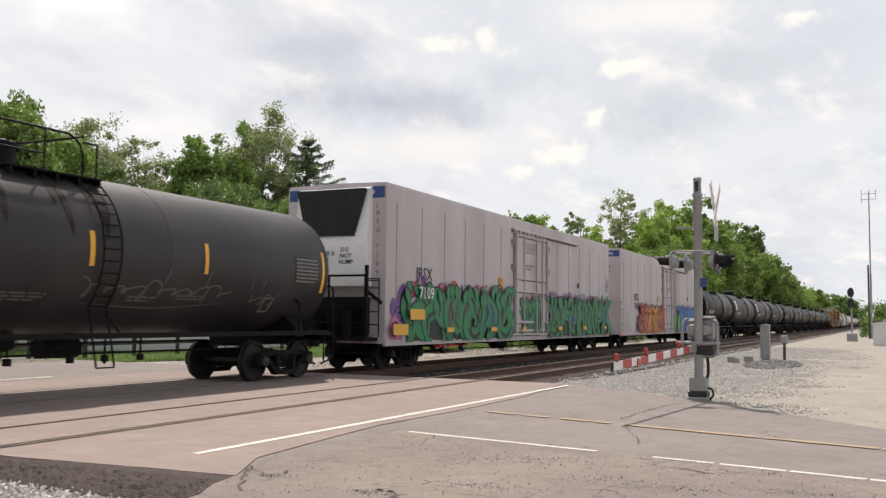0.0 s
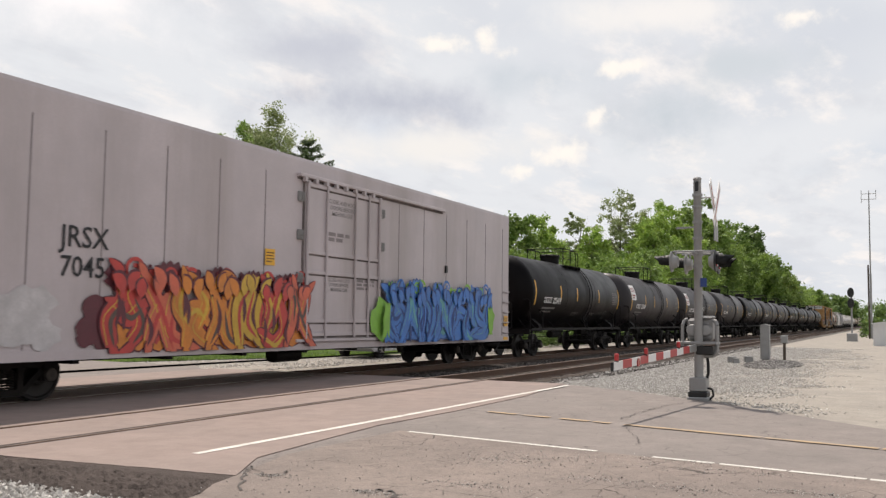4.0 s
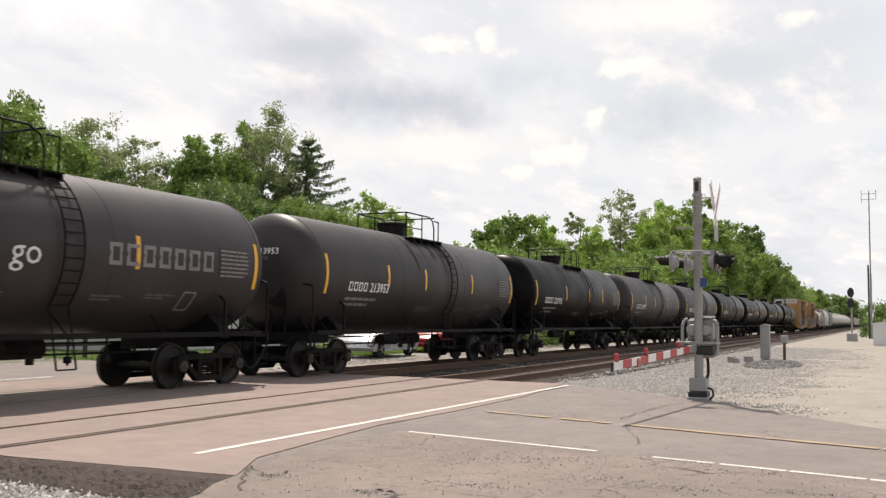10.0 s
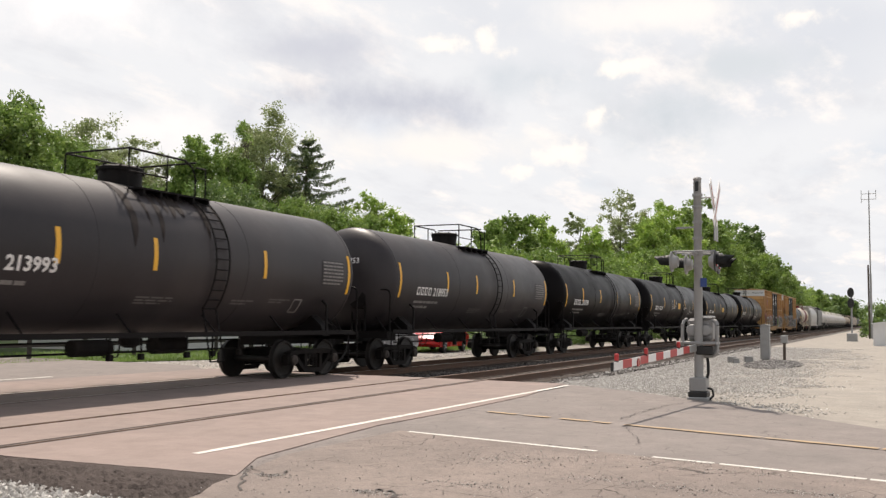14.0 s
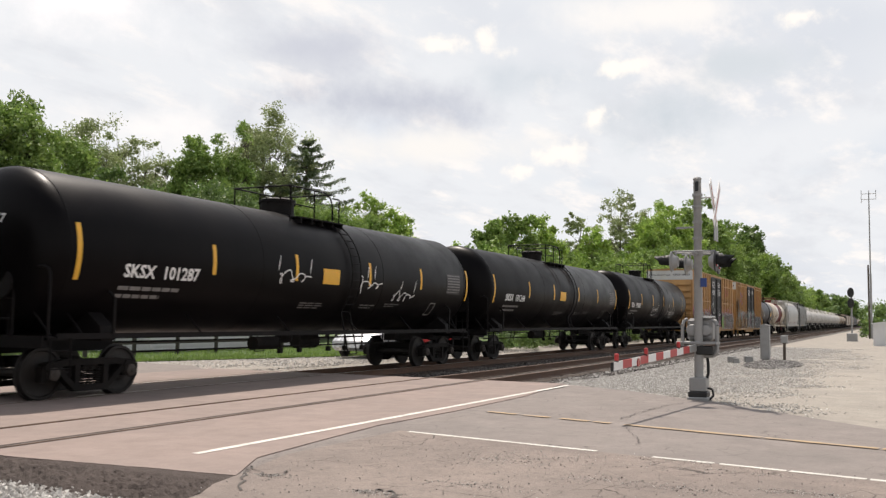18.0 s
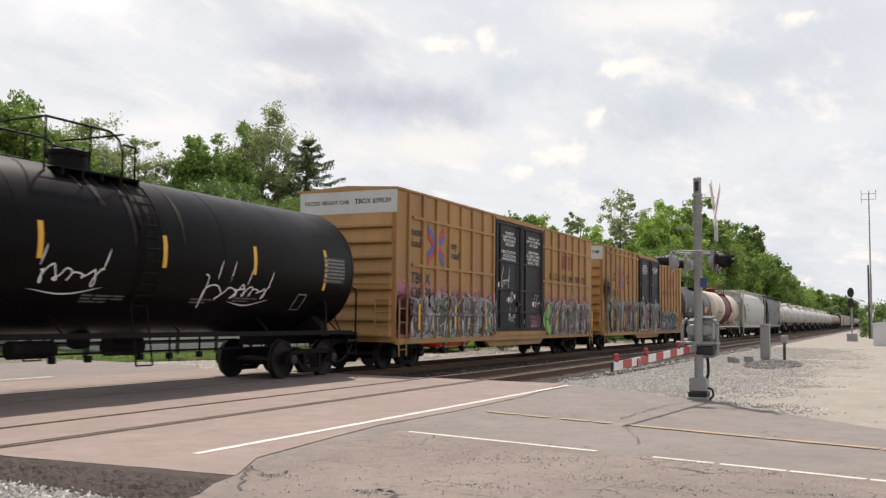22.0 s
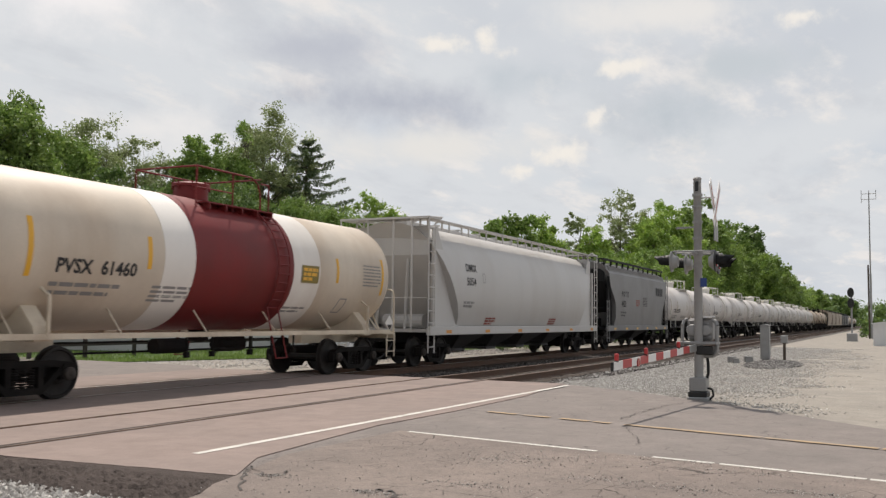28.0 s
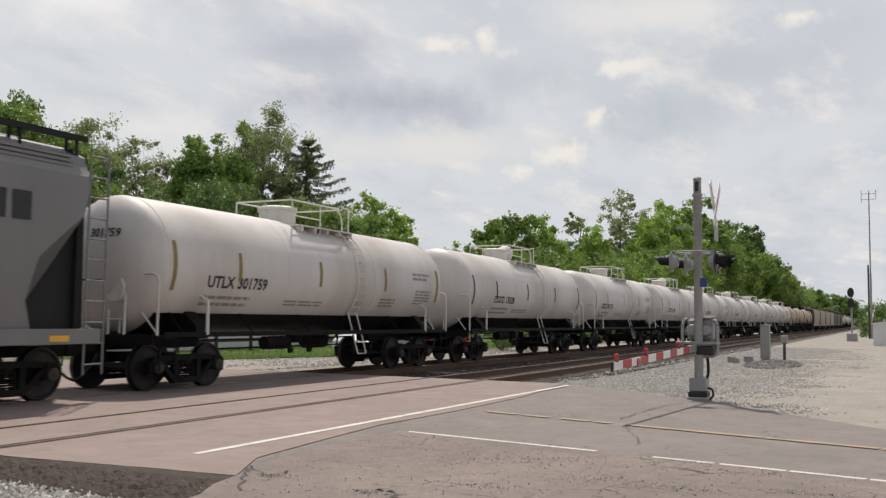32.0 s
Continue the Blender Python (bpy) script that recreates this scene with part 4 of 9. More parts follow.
    pipe(bm, [(x1 + 0.32, -0.85, top - 0.35), (x1 + 0.32, -0.85, top + 0.5), (x1, -0.85, top + 0.5)], 0.02, 6)
    part("grab_rail", finish(bm), rail_paint, car)
    if grate:
        for s in (-1, 1):
            bm = bmesh.new()
            box(bm, x0 + 0.2, x1 + 0.35, *sorted((s * 0.62, s * 0.98)), top - 0.17, top - 0.14)
            for x in np.linspace(x0 + 0.3, x1 + 0.3, 5):
                box(bm, x - 0.02, x + 0.02, *sorted((s * 0.62, s * 0.98)), top - 0.30, top - 0.165)
            part("platform", finish(bm), rail_paint, car)
    if ladder_side:
        for s in (-1, 1):
            n = 12
            line = [(s * (r + 0.07) * math.cos(a), mid + (r + 0.07) * math.sin(a)) for a in np.linspace(radians(58), radians(-38), n + 1)]
            line.append((s * 1.48, 0.55))
            stile = None
            for x in (x1 - 0.1, x1 + 0.32):
                bm = bmesh.new()
                pipe(bm, [(x, y, z) for y, z in line], 0.019, 5)
                o = part("side_ladder" if stile is None else "stile", finish(bm), rail_paint, stile or car)
                stile = stile or o
            rung = None
            for y, z in line:
                if rung is None:
                    bm = bmesh.new()
                    rod(bm, (x1 - 0.1, 0, 0), (x1 + 0.32, 0, 0), 0.015, 5)
                    o = part("rung", finish(bm), rail_paint, stile)
                    rung = o.data
                else:
                    o = new("rung", rung)
                    o.parent = stile
                o.location = (0, y, z)
    # side sill pipe, stub sills, bolsters, end platforms
    for s in (-1, 1):
        bm = bmesh.new()
        box(bm, -L / 2 + 1.1, L / 2 - 1.1, s * 1.44 - 0.03, s * 1.44 + 0.03, 1.06, 1.16)
        for x in np.linspace(-half + 0.4, half - 0.4, 6):
            box(bm, x - 0.03, x + 0.03, s * 1.05, s * 1.44, 1.10, 1.14)
            rod(bm, (x, s * 1.42, 1.12), (x, s * 1.02, mid - math.sqrt(max(0.01, r * r - 1.02 ** 2))), 0.02, 5)
        part("side_sill", finish(bm), sill_paint, car)
    tx = L / 2 - 2.28
    for d in (-1, 1):
        bm = bmesh.new()
        a, b = sorted((d * (L / 2 - 0.75), d * (tx - 1.3)))
        box(bm, a, b, -0.20, 0.20, 0.80, 1.12)
        a, b = sorted((d * (L / 2 - 0.85), d * (L / 2 - 1.5)))
        box(bm, a, b, -1.45, 1.45, 1.04, 1.10)
        box(bm, d * (L / 2 - 0.86) - 0.05, d * (L / 2 - 0.86) + 0.05, -1.45, 1.45, 0.92, 1.12)
        part("end_sill", finish(bm), sill_paint, car)
        bm = bmesh.new()
        prism(bm, [(-1.42, 1.02), (1.42, 1.02), (1.36, 1.28), (1.02, mid - math.sqrt(r * r - 1.04) + 0.05), (0, mid - r + 0.04), (-1.02, mid - math.sqrt(r * r - 1.04) + 0.05), (-1.36, 1.28)],
              d * tx - 0.16, d * tx + 0.16, "x")
        part("bolster", finish(bm), sill_paint, car)
        for s in (-1, 1):
            xa, xb = d * (L / 2 - 0.95), d * (L / 2 - 2.35)
            bm = bmesh.new()
            box(bm, xb - 0.03, xb + 0.03, s * 1.46 - 0.02, s * 1.46 + 0.02, 1.10, 1.80)
            rod(bm, (xb, s * 1.46, 1.78), (xb, s * (r * 0.84), 1.95), 0.03, 6)
            part("stanchion", finish(bm), frame_paint, car)
            bm = bmesh.new()
            ladder(bm, xa, xa - d * 0.42, s * 1.50, 0.42, 1.08, 0.3)
            part("corner_step", finish(bm), sill_paint, car)
        bm = bmesh.new()
        x = d * (L / 2 - 0.92)
        bow = [(x, -1.46, 1.1), (x, -1.46, 2.14), (x, -1.43, 2.23), (x, -1.34, 2.28)]
        pipe(bm, bow + [(x, -y, z) for _, y, z in reversed(bow)], 0.024, 8)
        rod(bm, (x, -0.5, 1.1), (x, -0.5, 2.28), 0.018, 6)
        rod(bm, (x, 0.5, 1.1), (x, 0.5, 2.28), 0.018, 6)
        rod(bm, (x, -0.5, 2.1), (x - d * 0.3, -1.2, 1.1), 0.018, 6)
        part("end_handrail", finish(bm), frame_paint, car)
        coupler(car, d * (L / 2 - 0.80), d, 0.80)
        truck(car, d * tx)
    # outlet, valves, brake gear below the belly
    bm = bmesh.new()
    lathe(bm, [(mid - r - 0.28, 0.10), (mid - r - 0.22, 0.22), (mid - r + 0.06, 0.22)], 14, "z", (0.2, 0, 0))
    rod(bm, (-1.8, -0.55, 0.86), (-0.9, -0.55, 0.86), 0.16, 12)
    rod(bm, (1.3, 0.4, 0.84), (2.2, 0.4, 0.84), 0.20, 12)
    rod(bm, (-tx + 1, -0.3, 0.75), (tx - 1, -0.3, 0.75), 0.022, 6)
    rod(bm, (-tx + 1, 0.5, 0.92), (tx - 1, 0.5, 0.92), 0.022, 6)
    for x in (-1.2, -0.4, 0.9, 1.7, 2.6):
        rod(bm, (x, -0.9, 1.15), (x, -0.9, 0.66 - 0.1 * math.sin(x * 5)), 0.024, 6)
        box(bm, x - 0.05, x + 0.05, -0.95, -0.85, 0.62, 0.74)
    part("brake_gear", finish(bm), M_TRUCK, car)
    if detail:   # hand brake stand on the leading end
        bm = bmesh.new()
        x = -L / 2 + 0.82
        rod(bm, (x, -0.72, 1.1), (x, -0.72, 2.75), 0.03, 6)
        rod(bm, (x, -0.30, 1.1), (x, -0.30, 2.75), 0.03, 6)
        lathe(bm, [(x - 0.10, 0.26), (x - 0.07, 0.28), (x - 0.05, 0.26)], 18, "x", (0, -0.5, 2.0))
        box(bm, x - 0.04, x + 0.08, -0.62, -0.38, 1.85, 2.15)
        for z in (1.4, 1.75, 2.4, 2.7):
            rod(bm, (x, -0.72, z), (x, -0.30, z), 0.018, 6)
        part("hand_brake", finish(bm), frame_paint, car)
    return shell


def strips(car, xs, r, mid, tall=(), material=None):
    """Yellow reflective strips that bend with the shell."""
    for i, x in enumerate(xs):
        h = 1.0 if i in (0, len(xs) - 1) else 0.62
        on_shell(([(0, 0, 0), (0.11, 0, 0), (0.11, h, 0), (0, h, 0)], [(0, 1, 2, 3)]), x, mid - 0.02 - h / 2 + (0.0 if h > 0.8 else 0.06), r, mid, material or M_YELLOW, car, "reflective_strip")


def lead(code, size):
    """The letters before a car's number, or blocks for a company's name."""
    return letters(code, size, 0.010) if isinstance(code, str) else marks(code, size)


def tank_writing(car, L, r, mid, number, ink, x_num, bars_at=(), data_panel=True, sub=2, size=0.345, code=4, end_number=True):
    on_shell(lead(code, size), x_num, mid - 0.42, r, mid, ink, car)
    on_shell(letters(number, size, 0.010), x_num + (len(code) * size * 0.66 if isinstance(code, str) else code * size * 0.72) + 0.08, mid - 0.42, r, mid, ink, car)
    on_shell(bars(size * 4.6, 0.24, sub, 1.1, seed=int(number) % 97, words=6), x_num - 0.05, mid - 0.80, r, mid, M_PANEL_INK if ink is M_WHITE_INK else M_HOP_GREY, car)
    if end_number:
        x = -L / 2 + 0.93
        vs, fs = letters(number, 0.26, 0.003)
        on_end((vs, fs), x, 0.35, mid + 0.42, ink, car)
    for k, (x, z, w, h, rows) in enumerate(bars_at):
        on_shell(bars(w, h * 0.7, rows, 0.8, seed=k + int(number) % 31), x, z, r, mid, M_GREY_INK if ink is M_WHITE_INK else M_HOP_GREY, car)


# ---- cars ----
def on_head(shape, L, r, mid, y, z, ink, car, head=0.68):
    """Lay writing on the dished leading head of a tank."""
    vs, fs = shape
    half = L / 2 - 1.30
    pts = []
    for a, b, _ in vs:
        yy, zz = y - a, z + b
        rho = min(0.98, math.hypot(yy, zz - mid) / r)
        pts.append((-half - head * math.sqrt(1 - rho * rho) - 0.012, yy, zz))
    joined(mesh_part("lettering", soup(pts, fs), ink, car))


def ribbon(pts, width, smooth_steps=5):
    """A stroke of paint: a flat band along a smoothed line."""
    p = [Vector(q) for q in pts]
    p = [p[0] * 2 - p[1]] + p + [p[-1] * 2 - p[-2]]
    path = []
    for a, b, c, d in zip(p, p[1:], p[2:], p[3:]):
        for k in range(smooth_steps):
            t = k / smooth_steps
            path.append(0.5 * ((2 * b) + (c - a) * t + (2 * a - 5 * b + 4 * c - d) * t * t + (3 * b - a - 3 * c + d) * t ** 3))
    path.append(p[-2])
    vs, fs = [], []
    for k, q in enumerate(path):
        d = (path[min(k + 1, len(path) - 1)] - path[max(k - 1, 0)]).normalized()
        s = Vector((-d.y, d.x)) * width / 2
        vs += [(q.x + s.x, q.y + s.y), (q.x - s.x, q.y - s.y)]
        if k:
            i = 2 * k
            fs.append((i - 2, i - 1, i + 1, i))
    return vs, fs


class Paint:
    """Collects flat strokes by colour; each stroke lies a hair above the one before."""

    def __init__(self, put, step=0.0007):
        self.put, self.step, self.level, self.by, self.log = put, step, 0, {}, []

    def add(self, shape, material):
        vs, fs = shape
        self.log.append((shape, material))
        d = self.by.setdefault(material.name, (material, [], []))
        i = len(d[1])
        d[1].extend(self.put(x, z, 0.006 + self.level * self.step) for x, z in vs)
        d[2].extend(tuple(i + j for j in f) for f in fs)
        self.level += 1

    def make(self, car, name="spray_paint", label=""):
        for m, vs, fs in self.by.values():
            tagged(mesh_part(name, soup(vs, fs), m, car, label), kind="stuff")


def flat_put(y, floor=0.87):
    return lambda x, z, h: (x, y - h, max(z, floor))


def shell_put(r, mid):
    def put(x, z, h):
        a = math.asin(max(-0.99, min(0.99, (z - mid) / r)))
        return (x, -(r + h) * math.cos(a), mid + (r + h) * math.sin(a))
    return put


def blob(cx, cz, rx, rz, rnd, n=14):
    vs = [(cx, cz)] + [(cx + rx * (1 + rnd.uniform(-.25, .25)) * math.cos(k * math.tau / n), cz + rz * (1 + rnd.uniform(-.25, .25)) * math.sin(k * math.tau / n)) for k in range(n)]
    return vs, [(0, 1 + k, 1 + (k + 1) % n) for k in range(n)]


def spray(name, color):
    return mat(name, color, 0.55, 0, 0.25, 2.5, 25, 0.02)


P_GREEN, P_DGREEN = spray("green_spray", (0.022, 0.225, 0.08)), spray("dark_green_spray", (0.012, 0.045, 0.03))
P_PURPLE, P_PINK = spray("purple_spray", (0.16, 0.07, 0.27)), spray("pink_spray", (0.50, 0.16, 0.28))
P_RED, P_ORANGE = spray("red_spray", (0.50, 0.06, 0.05)), spray("orange_spray", (0.62, 0.22, 0.04))
P_YELLOW, P_BLUE = spray("yellow_spray", (0.60, 0.38, 0.05)), spray("blue_spray", (0.06, 0.19, 0.52))
P_CYAN, P_LIME = spray("cyan_spray", (0.12, 0.36, 0.38)), spray("lime_spray", (0.22, 0.46, 0.06))
P_GREY, P_BROWN = spray("grey_spray", (0.13, 0.115, 0.11)), spray("brown_spray", (0.11, 0.075, 0.06))
P_WHITE, P_BLACK = spray("white_spray", (0.52, 0.50, 0.50)), spray("black_spray", (0.02, 0.02, 0.025))
P_STEEL, P_MOSS = spray("steel_grey_spray", (0.24, 0.24, 0.245)), spray("moss_spray", (0.07, 0.10, 0.07))
P_CORAL = spray("coral_spray", (0.60, 0.14, 0.08))
P_DBLUE = spray("dark_blue_spray", (0.02, 0.06, 0.22))
P_MAROON, P_MAUVE = spray("maroon_spray", (0.12, 0.03, 0.04)), spray("mauve_spray", (0.60, 0.24, 0.34))


def taper(pts, width):
    """A stroke that swells in its middle and ends in points."""
    vs, fs = ribbon(pts, 2.0, 6)
    n = len(vs) // 2
    out = []
    for k in range(n):
        m = ((vs[2 * k][0] + vs[2 * k + 1][0]) / 2, (vs[2 * k][1] + vs[2 * k + 1][1]) / 2)
        w = width / 2 * (0.06 + math.sin(math.pi * (k + 0.01) / (n - 1 + 0.02)) ** 0.8)
        out += [(m[0] + (vs[2 * k][0] - m[0]) * w, m[1] + (vs[2 * k][1] - m[1]) * w), (m[0] + (vs[2 * k + 1][0] - m[0]) * w, m[1] + (vs[2 * k + 1][1] - m[1]) * w)]
    return out, fs


def tag(pa, x0, x1, z0, z1, n, ink, rnd, w=0.035):
    """A thin sprayed scrawl of running loops, with a flourish below."""
    pts = []
    p, q, h = rnd.uniform(0, 6), rnd.uniform(0, 6), (z1 - z0) / 2
    cw = (x1 - x0) / n
    for k in range(n * 10 + 1):
        t = k / 10
        a = math.tau * t
        grow = 0.65 + 0.35 * math.sin(1.7 * t + p)
        pts.append((x0 + cw * (t + 0.28 * math.sin(a + 0.6) + 0.10 * math.sin(2.3 * a + q)), z0 + h + h * grow * (0.72 * math.cos(a) + 0.28 * math.sin(1.53 * a + p))))
    pa.add(ribbon(pts, w, 2), ink)
    if n > 4:
        pa.add(taper([(x0 - 0.1, z0 - 0.05), ((x0 + x1) / 2, z0 - 0.12), (x1 + 0.1, z0 + 0.02)], w * 0.8), ink)
    for k in range(2):
        c = rnd.uniform(x0, x1)
        pa.add(taper([(c, z1 - h * 0.4), (c + 0.05, z1 + 0.1), (c + 0.12, z1 + 0.3)], w), ink)


GLYPHS = [[[(0.1, 0.0), (0.0, 0.4), (0.3, 0.7), (0.2, 1.05)], [(0.5, 0.05), (0.78, 0.35), (0.55, 0.75), (0.85, 1.0)], [(0.2, 0.58), (0.5, 0.44), (0.75, 0.6)]],
          [[(0.1, 0.12), (0.5, -0.04), (0.85, 0.2), (0.72, 0.62)], [(0.05, 0.98), (0.32, 0.6), (0.2, 0.25)], [(0.95, 1.04), (0.6, 0.85), (0.45, 0.45)]],
          [[(0.0, 0.98), (0.36, 0.85), (0.3, 0.4), (0.02, 0.02)], [(0.38, 1.06), (0.6, 0.5), (1.0, 0.0)], [(0.95, 0.95), (0.75, 0.6), (0.58, 0.42)]],
          [[(0.2, 0.0), (0.08, 0.5), (0.42, 0.92), (0.9, 0.98)], [(0.95, 0.02), (0.98, 0.45), (0.6, 0.62), (0.3, 0.32)]],
          [[(0.06, 0.02), (0.22, 0.55), (0.02, 1.05)], [(0.3, 0.9), (0.62, 0.62), (0.5, 0.1)], [(0.62, 0.02), (0.92, 0.4), (0.78, 1.04)]]]


def swell(pts, width, tip=0.35):
    """A brush stroke, fat in its middle and drawn out to blunt points."""
    vs, fs = ribbon(pts, 2.0, 7)
    n = len(vs) // 2
    out = []
    for k in range(n):
        c = ((vs[2 * k][0] + vs[2 * k + 1][0]) / 2, (vs[2 * k][1] + vs[2 * k + 1][1]) / 2)
        w = width / 2 * (tip + (1 - tip) * math.sin(math.pi * (k + 0.3) / (n - 0.4)) ** 0.5)
        out += [(c[0] + (v[0] - c[0]) * w, c[1] + (v[1] - c[1]) * w) for v in vs[2 * k:2 * k + 2]]
    return out, fs


def mist(pa, x0, x1, z, up, down, count, material, rnd, dot=0.05, heap=False):
    """Overspray: fine dots that thin out upwards and downwards; laid as one coat."""
    vs, fs = [], []
    for k in range(count):
        v = rnd.gauss(0, 0.5)
        c, q, d = rnd.gauss((x0 + x1) / 2, (x1 - x0) / 4) if heap else rnd.uniform(x0, x1), z + (v * up if v > 0 else v * down), dot * rnd.uniform(0.4, 1.6)
        if q < 0.93 or heap and c < x0:
            continue
        i = len(vs)
        vs += [(c + d * math.cos(j * math.tau / 6), q + d * math.sin(j * math.tau / 6)) for j in range(6)]
        fs.append(tuple(range(i, i + 6)))
    pa.add((vs, fs), material)


def curl(c, z, d, turns=1.3):
    return [(c + d * (1 - 0.62 * t / 14) * math.cos(turns * math.tau * t / 14), z + d * (1 - 0.62 * t / 14) * math.sin(turns * math.tau * t / 14)) for t in range(15)]


def burner(pa, x0, x1, z0, z1, n, fills, edge, back, shine, rnd, puffs=(), lw=0.05, fat=0.36, darks=()):
    """Fat interlocked painted forms with thin outlines over a dark ground, round puffs and splashes behind them; no word can be read."""
    cell, h = (x1 - x0) / n, z1 - z0
    for k in range(len(puffs) and n * 2):
        c, z, m = x0 + (k + rnd.uniform(0.2, 0.8)) / (n * 2) * (x1 - x0), z1 - rnd.uniform(0.02, 0.14) * h, puffs[k % len(puffs)]
        if k % 3 == 0:
            d = rnd.uniform(0.13, 0.2) * h
            pa.add(blob(c, z, d * 1.25, d * 1.2, random.Random(1), 20), edge)
            pa.add(blob(c, z, d * 1.1, d * 1.05, random.Random(1), 20), m)
            pa.add(ribbon(curl(c, z, d * 0.7), 0.05, 2), puffs[(k + 1) % len(puffs)])
        elif k % 3 == 1:
            pa.add(ribbon(curl(c, z + 0.02 * h, 0.17 * h), 0.075, 3), m)
        else:
            for q in range(7):
                pa.add(blob(c + rnd.gauss(0, .14), z + rnd.gauss(0, .09), rnd.uniform(.03, .11), rnd.uniform(.03, .10), rnd, 9), m)
    cols = n * 5
    top = [z0 + h * (0.60 + 0.12 * math.sin(k * 1.9) + rnd.uniform(-.08, .08)) * min(1, 6 * min(k, cols - k) / cols + 0.3) for k in range(cols + 1)]
    low = [z0 + h * rnd.uniform(-0.05, 0.05) for k in range(cols + 1)]
    for grow, m in ((lw, edge), (0, back)):
        vs = [p for k in range(cols + 1) for p in ((x0 + (x1 - x0) * k / cols, low[k] - grow), (x0 + (x1 - x0) * k / cols, top[k] + grow))]
        pa.add((vs, [(2 * k, 2 * k + 2, 2 * k + 3, 2 * k + 1) for k in range(cols)]), m)
    for k in range(n * 2 if darks else 0):
        c, z = rnd.uniform(x0 + .2, x1 - .2), z0 + h * rnd.uniform(.15, .6)
        pa.add(blob(c, z, rnd.uniform(.12, .3), rnd.uniform(.12, .3), rnd, 12), darks[k % len(darks)])
    for k in range(n):
        g = GLYPHS[(k * 2 + rnd.randrange(2)) % len(GLYPHS)]
        flip, over, tilt, tall = rnd.random() < 0.5, rnd.random() < 0.35, rnd.uniform(-.14, .14), rnd.uniform(0.84, 1.02)
        lines = [[(x0 + cell * (k - 0.08 + 1.16 * (1 - u if flip else u)) + tilt * (v - 0.5) * h + rnd.uniform(-.03, .03), z0 + h * (0.05 + tall * 0.9 * (1 - v if over else v))) for u, v in q] for q in g]
        w = cell * fat * rnd.uniform(0.9, 1.1)
        m = fills[k % len(fills)]
        spikes = []
        for q in lines:
            for e, f in ((q[0], q[1]), (q[-1], q[-2])):
                dx, dz = e[0] - f[0], e[1] - f[1]
                d = math.hypot(dx, dz) or 1
                spikes.append([(e[0] - dx / d * 0.1, e[1] - dz / d * 0.1), (e[0] + dx / d * 0.08 + 0.04, e[1] + dz / d * 0.10), (e[0] + dx / d * 0.32 + rnd.uniform(-.22, .22), e[1] + dz / d * 0.30)])
        for grow, ink in ((2 * lw, edge), (0, m)):
            for q in lines:
                pa.add(swell(q, w + grow, 0.6), ink)
            for q in spikes:
                pa.add(taper(q, w * 0.45 + grow), ink)
        if shine:
            for q in lines:
                pa.add(ribbon([(x - w * 0.30, z + 0.02) for x, z in q], 0.022, 6), shine)
        for q in lines:
            pa.add(taper([(x + w * 0.14, z - 0.03) for x, z in q[:3]], w * 0.26), (darks or (back,))[k % len(darks or (back,))])
        for q in range(2):
            c, z = x0 + cell * (k + rnd.uniform(0, 1)), z0 + h * rnd.uniform(0.15, 0.6)
            pa.add(taper([(c, z - 0.2 * h), (c + rnd.uniform(-.12, .12), z), (c + rnd.uniform(-.1, .1), z + 0.2 * h)], 0.11), edge)
    for k in range(n * 3):     # flame tips along the crest
        c, z = x0 + (k + rnd.uniform(0.1, 0.9)) / (n * 3) * (x1 - x0), z0 + h * rnd.uniform(0.62, 0.8)
        d = rnd.uniform(-.3, .3)
        line = [(c, z), (c + d * 0.25, z + h * 0.14), (c + d, min(z + h * rnd.uniform(0.22, 0.36), z1 + 0.08))]
        m = fills[k * n // (n * 3) % len(fills)]
        pa.add(taper(line, 0.24 + 2 * lw), edge)
        pa.add(taper([(x, q - lw * 0.8) for x, q in line], 0.24), m)


def laid(pa, spans, put, rows=(0.0, 9.0)):
    """The same coats laid on parts that stand proud, cut to their widths and heights."""
    out = Paint(put, pa.step)
    for (vs, fs), m in pa.log:
        cv, cf = [], []
        for a, b in spans:
            for f in fs:
                poly = [vs[i] for i in f]
                if max(p[0] for p in poly) < a or min(p[0] for p in poly) > b:
                    continue
                for axis, edge, sign in ((0, a, 1), (0, b, -1), (1, rows[0], 1), (1, rows[1], -1)):
                    kept = []
                    for p, q in zip(poly, poly[1:] + poly[:1]):
                        ip, iq = sign * (p[axis] - edge) >= 0, sign * (q[axis] - edge) >= 0
                        if ip:
                            kept.append(p)
                        if ip != iq:
                            t = (edge - p[axis]) / (q[axis] - p[axis])
                            kept.append((p[0] + (q[0] - p[0]) * t, p[1] + (q[1] - p[1]) * t))
                    poly = kept
                    if len(poly) < 3:
                        break
                if len(poly) >= 3:
                    i = len(cv)
                    cv += poly
                    cf.append(tuple(range(i, i + len(poly))))
        out.add((cv, cf), m)
    return out


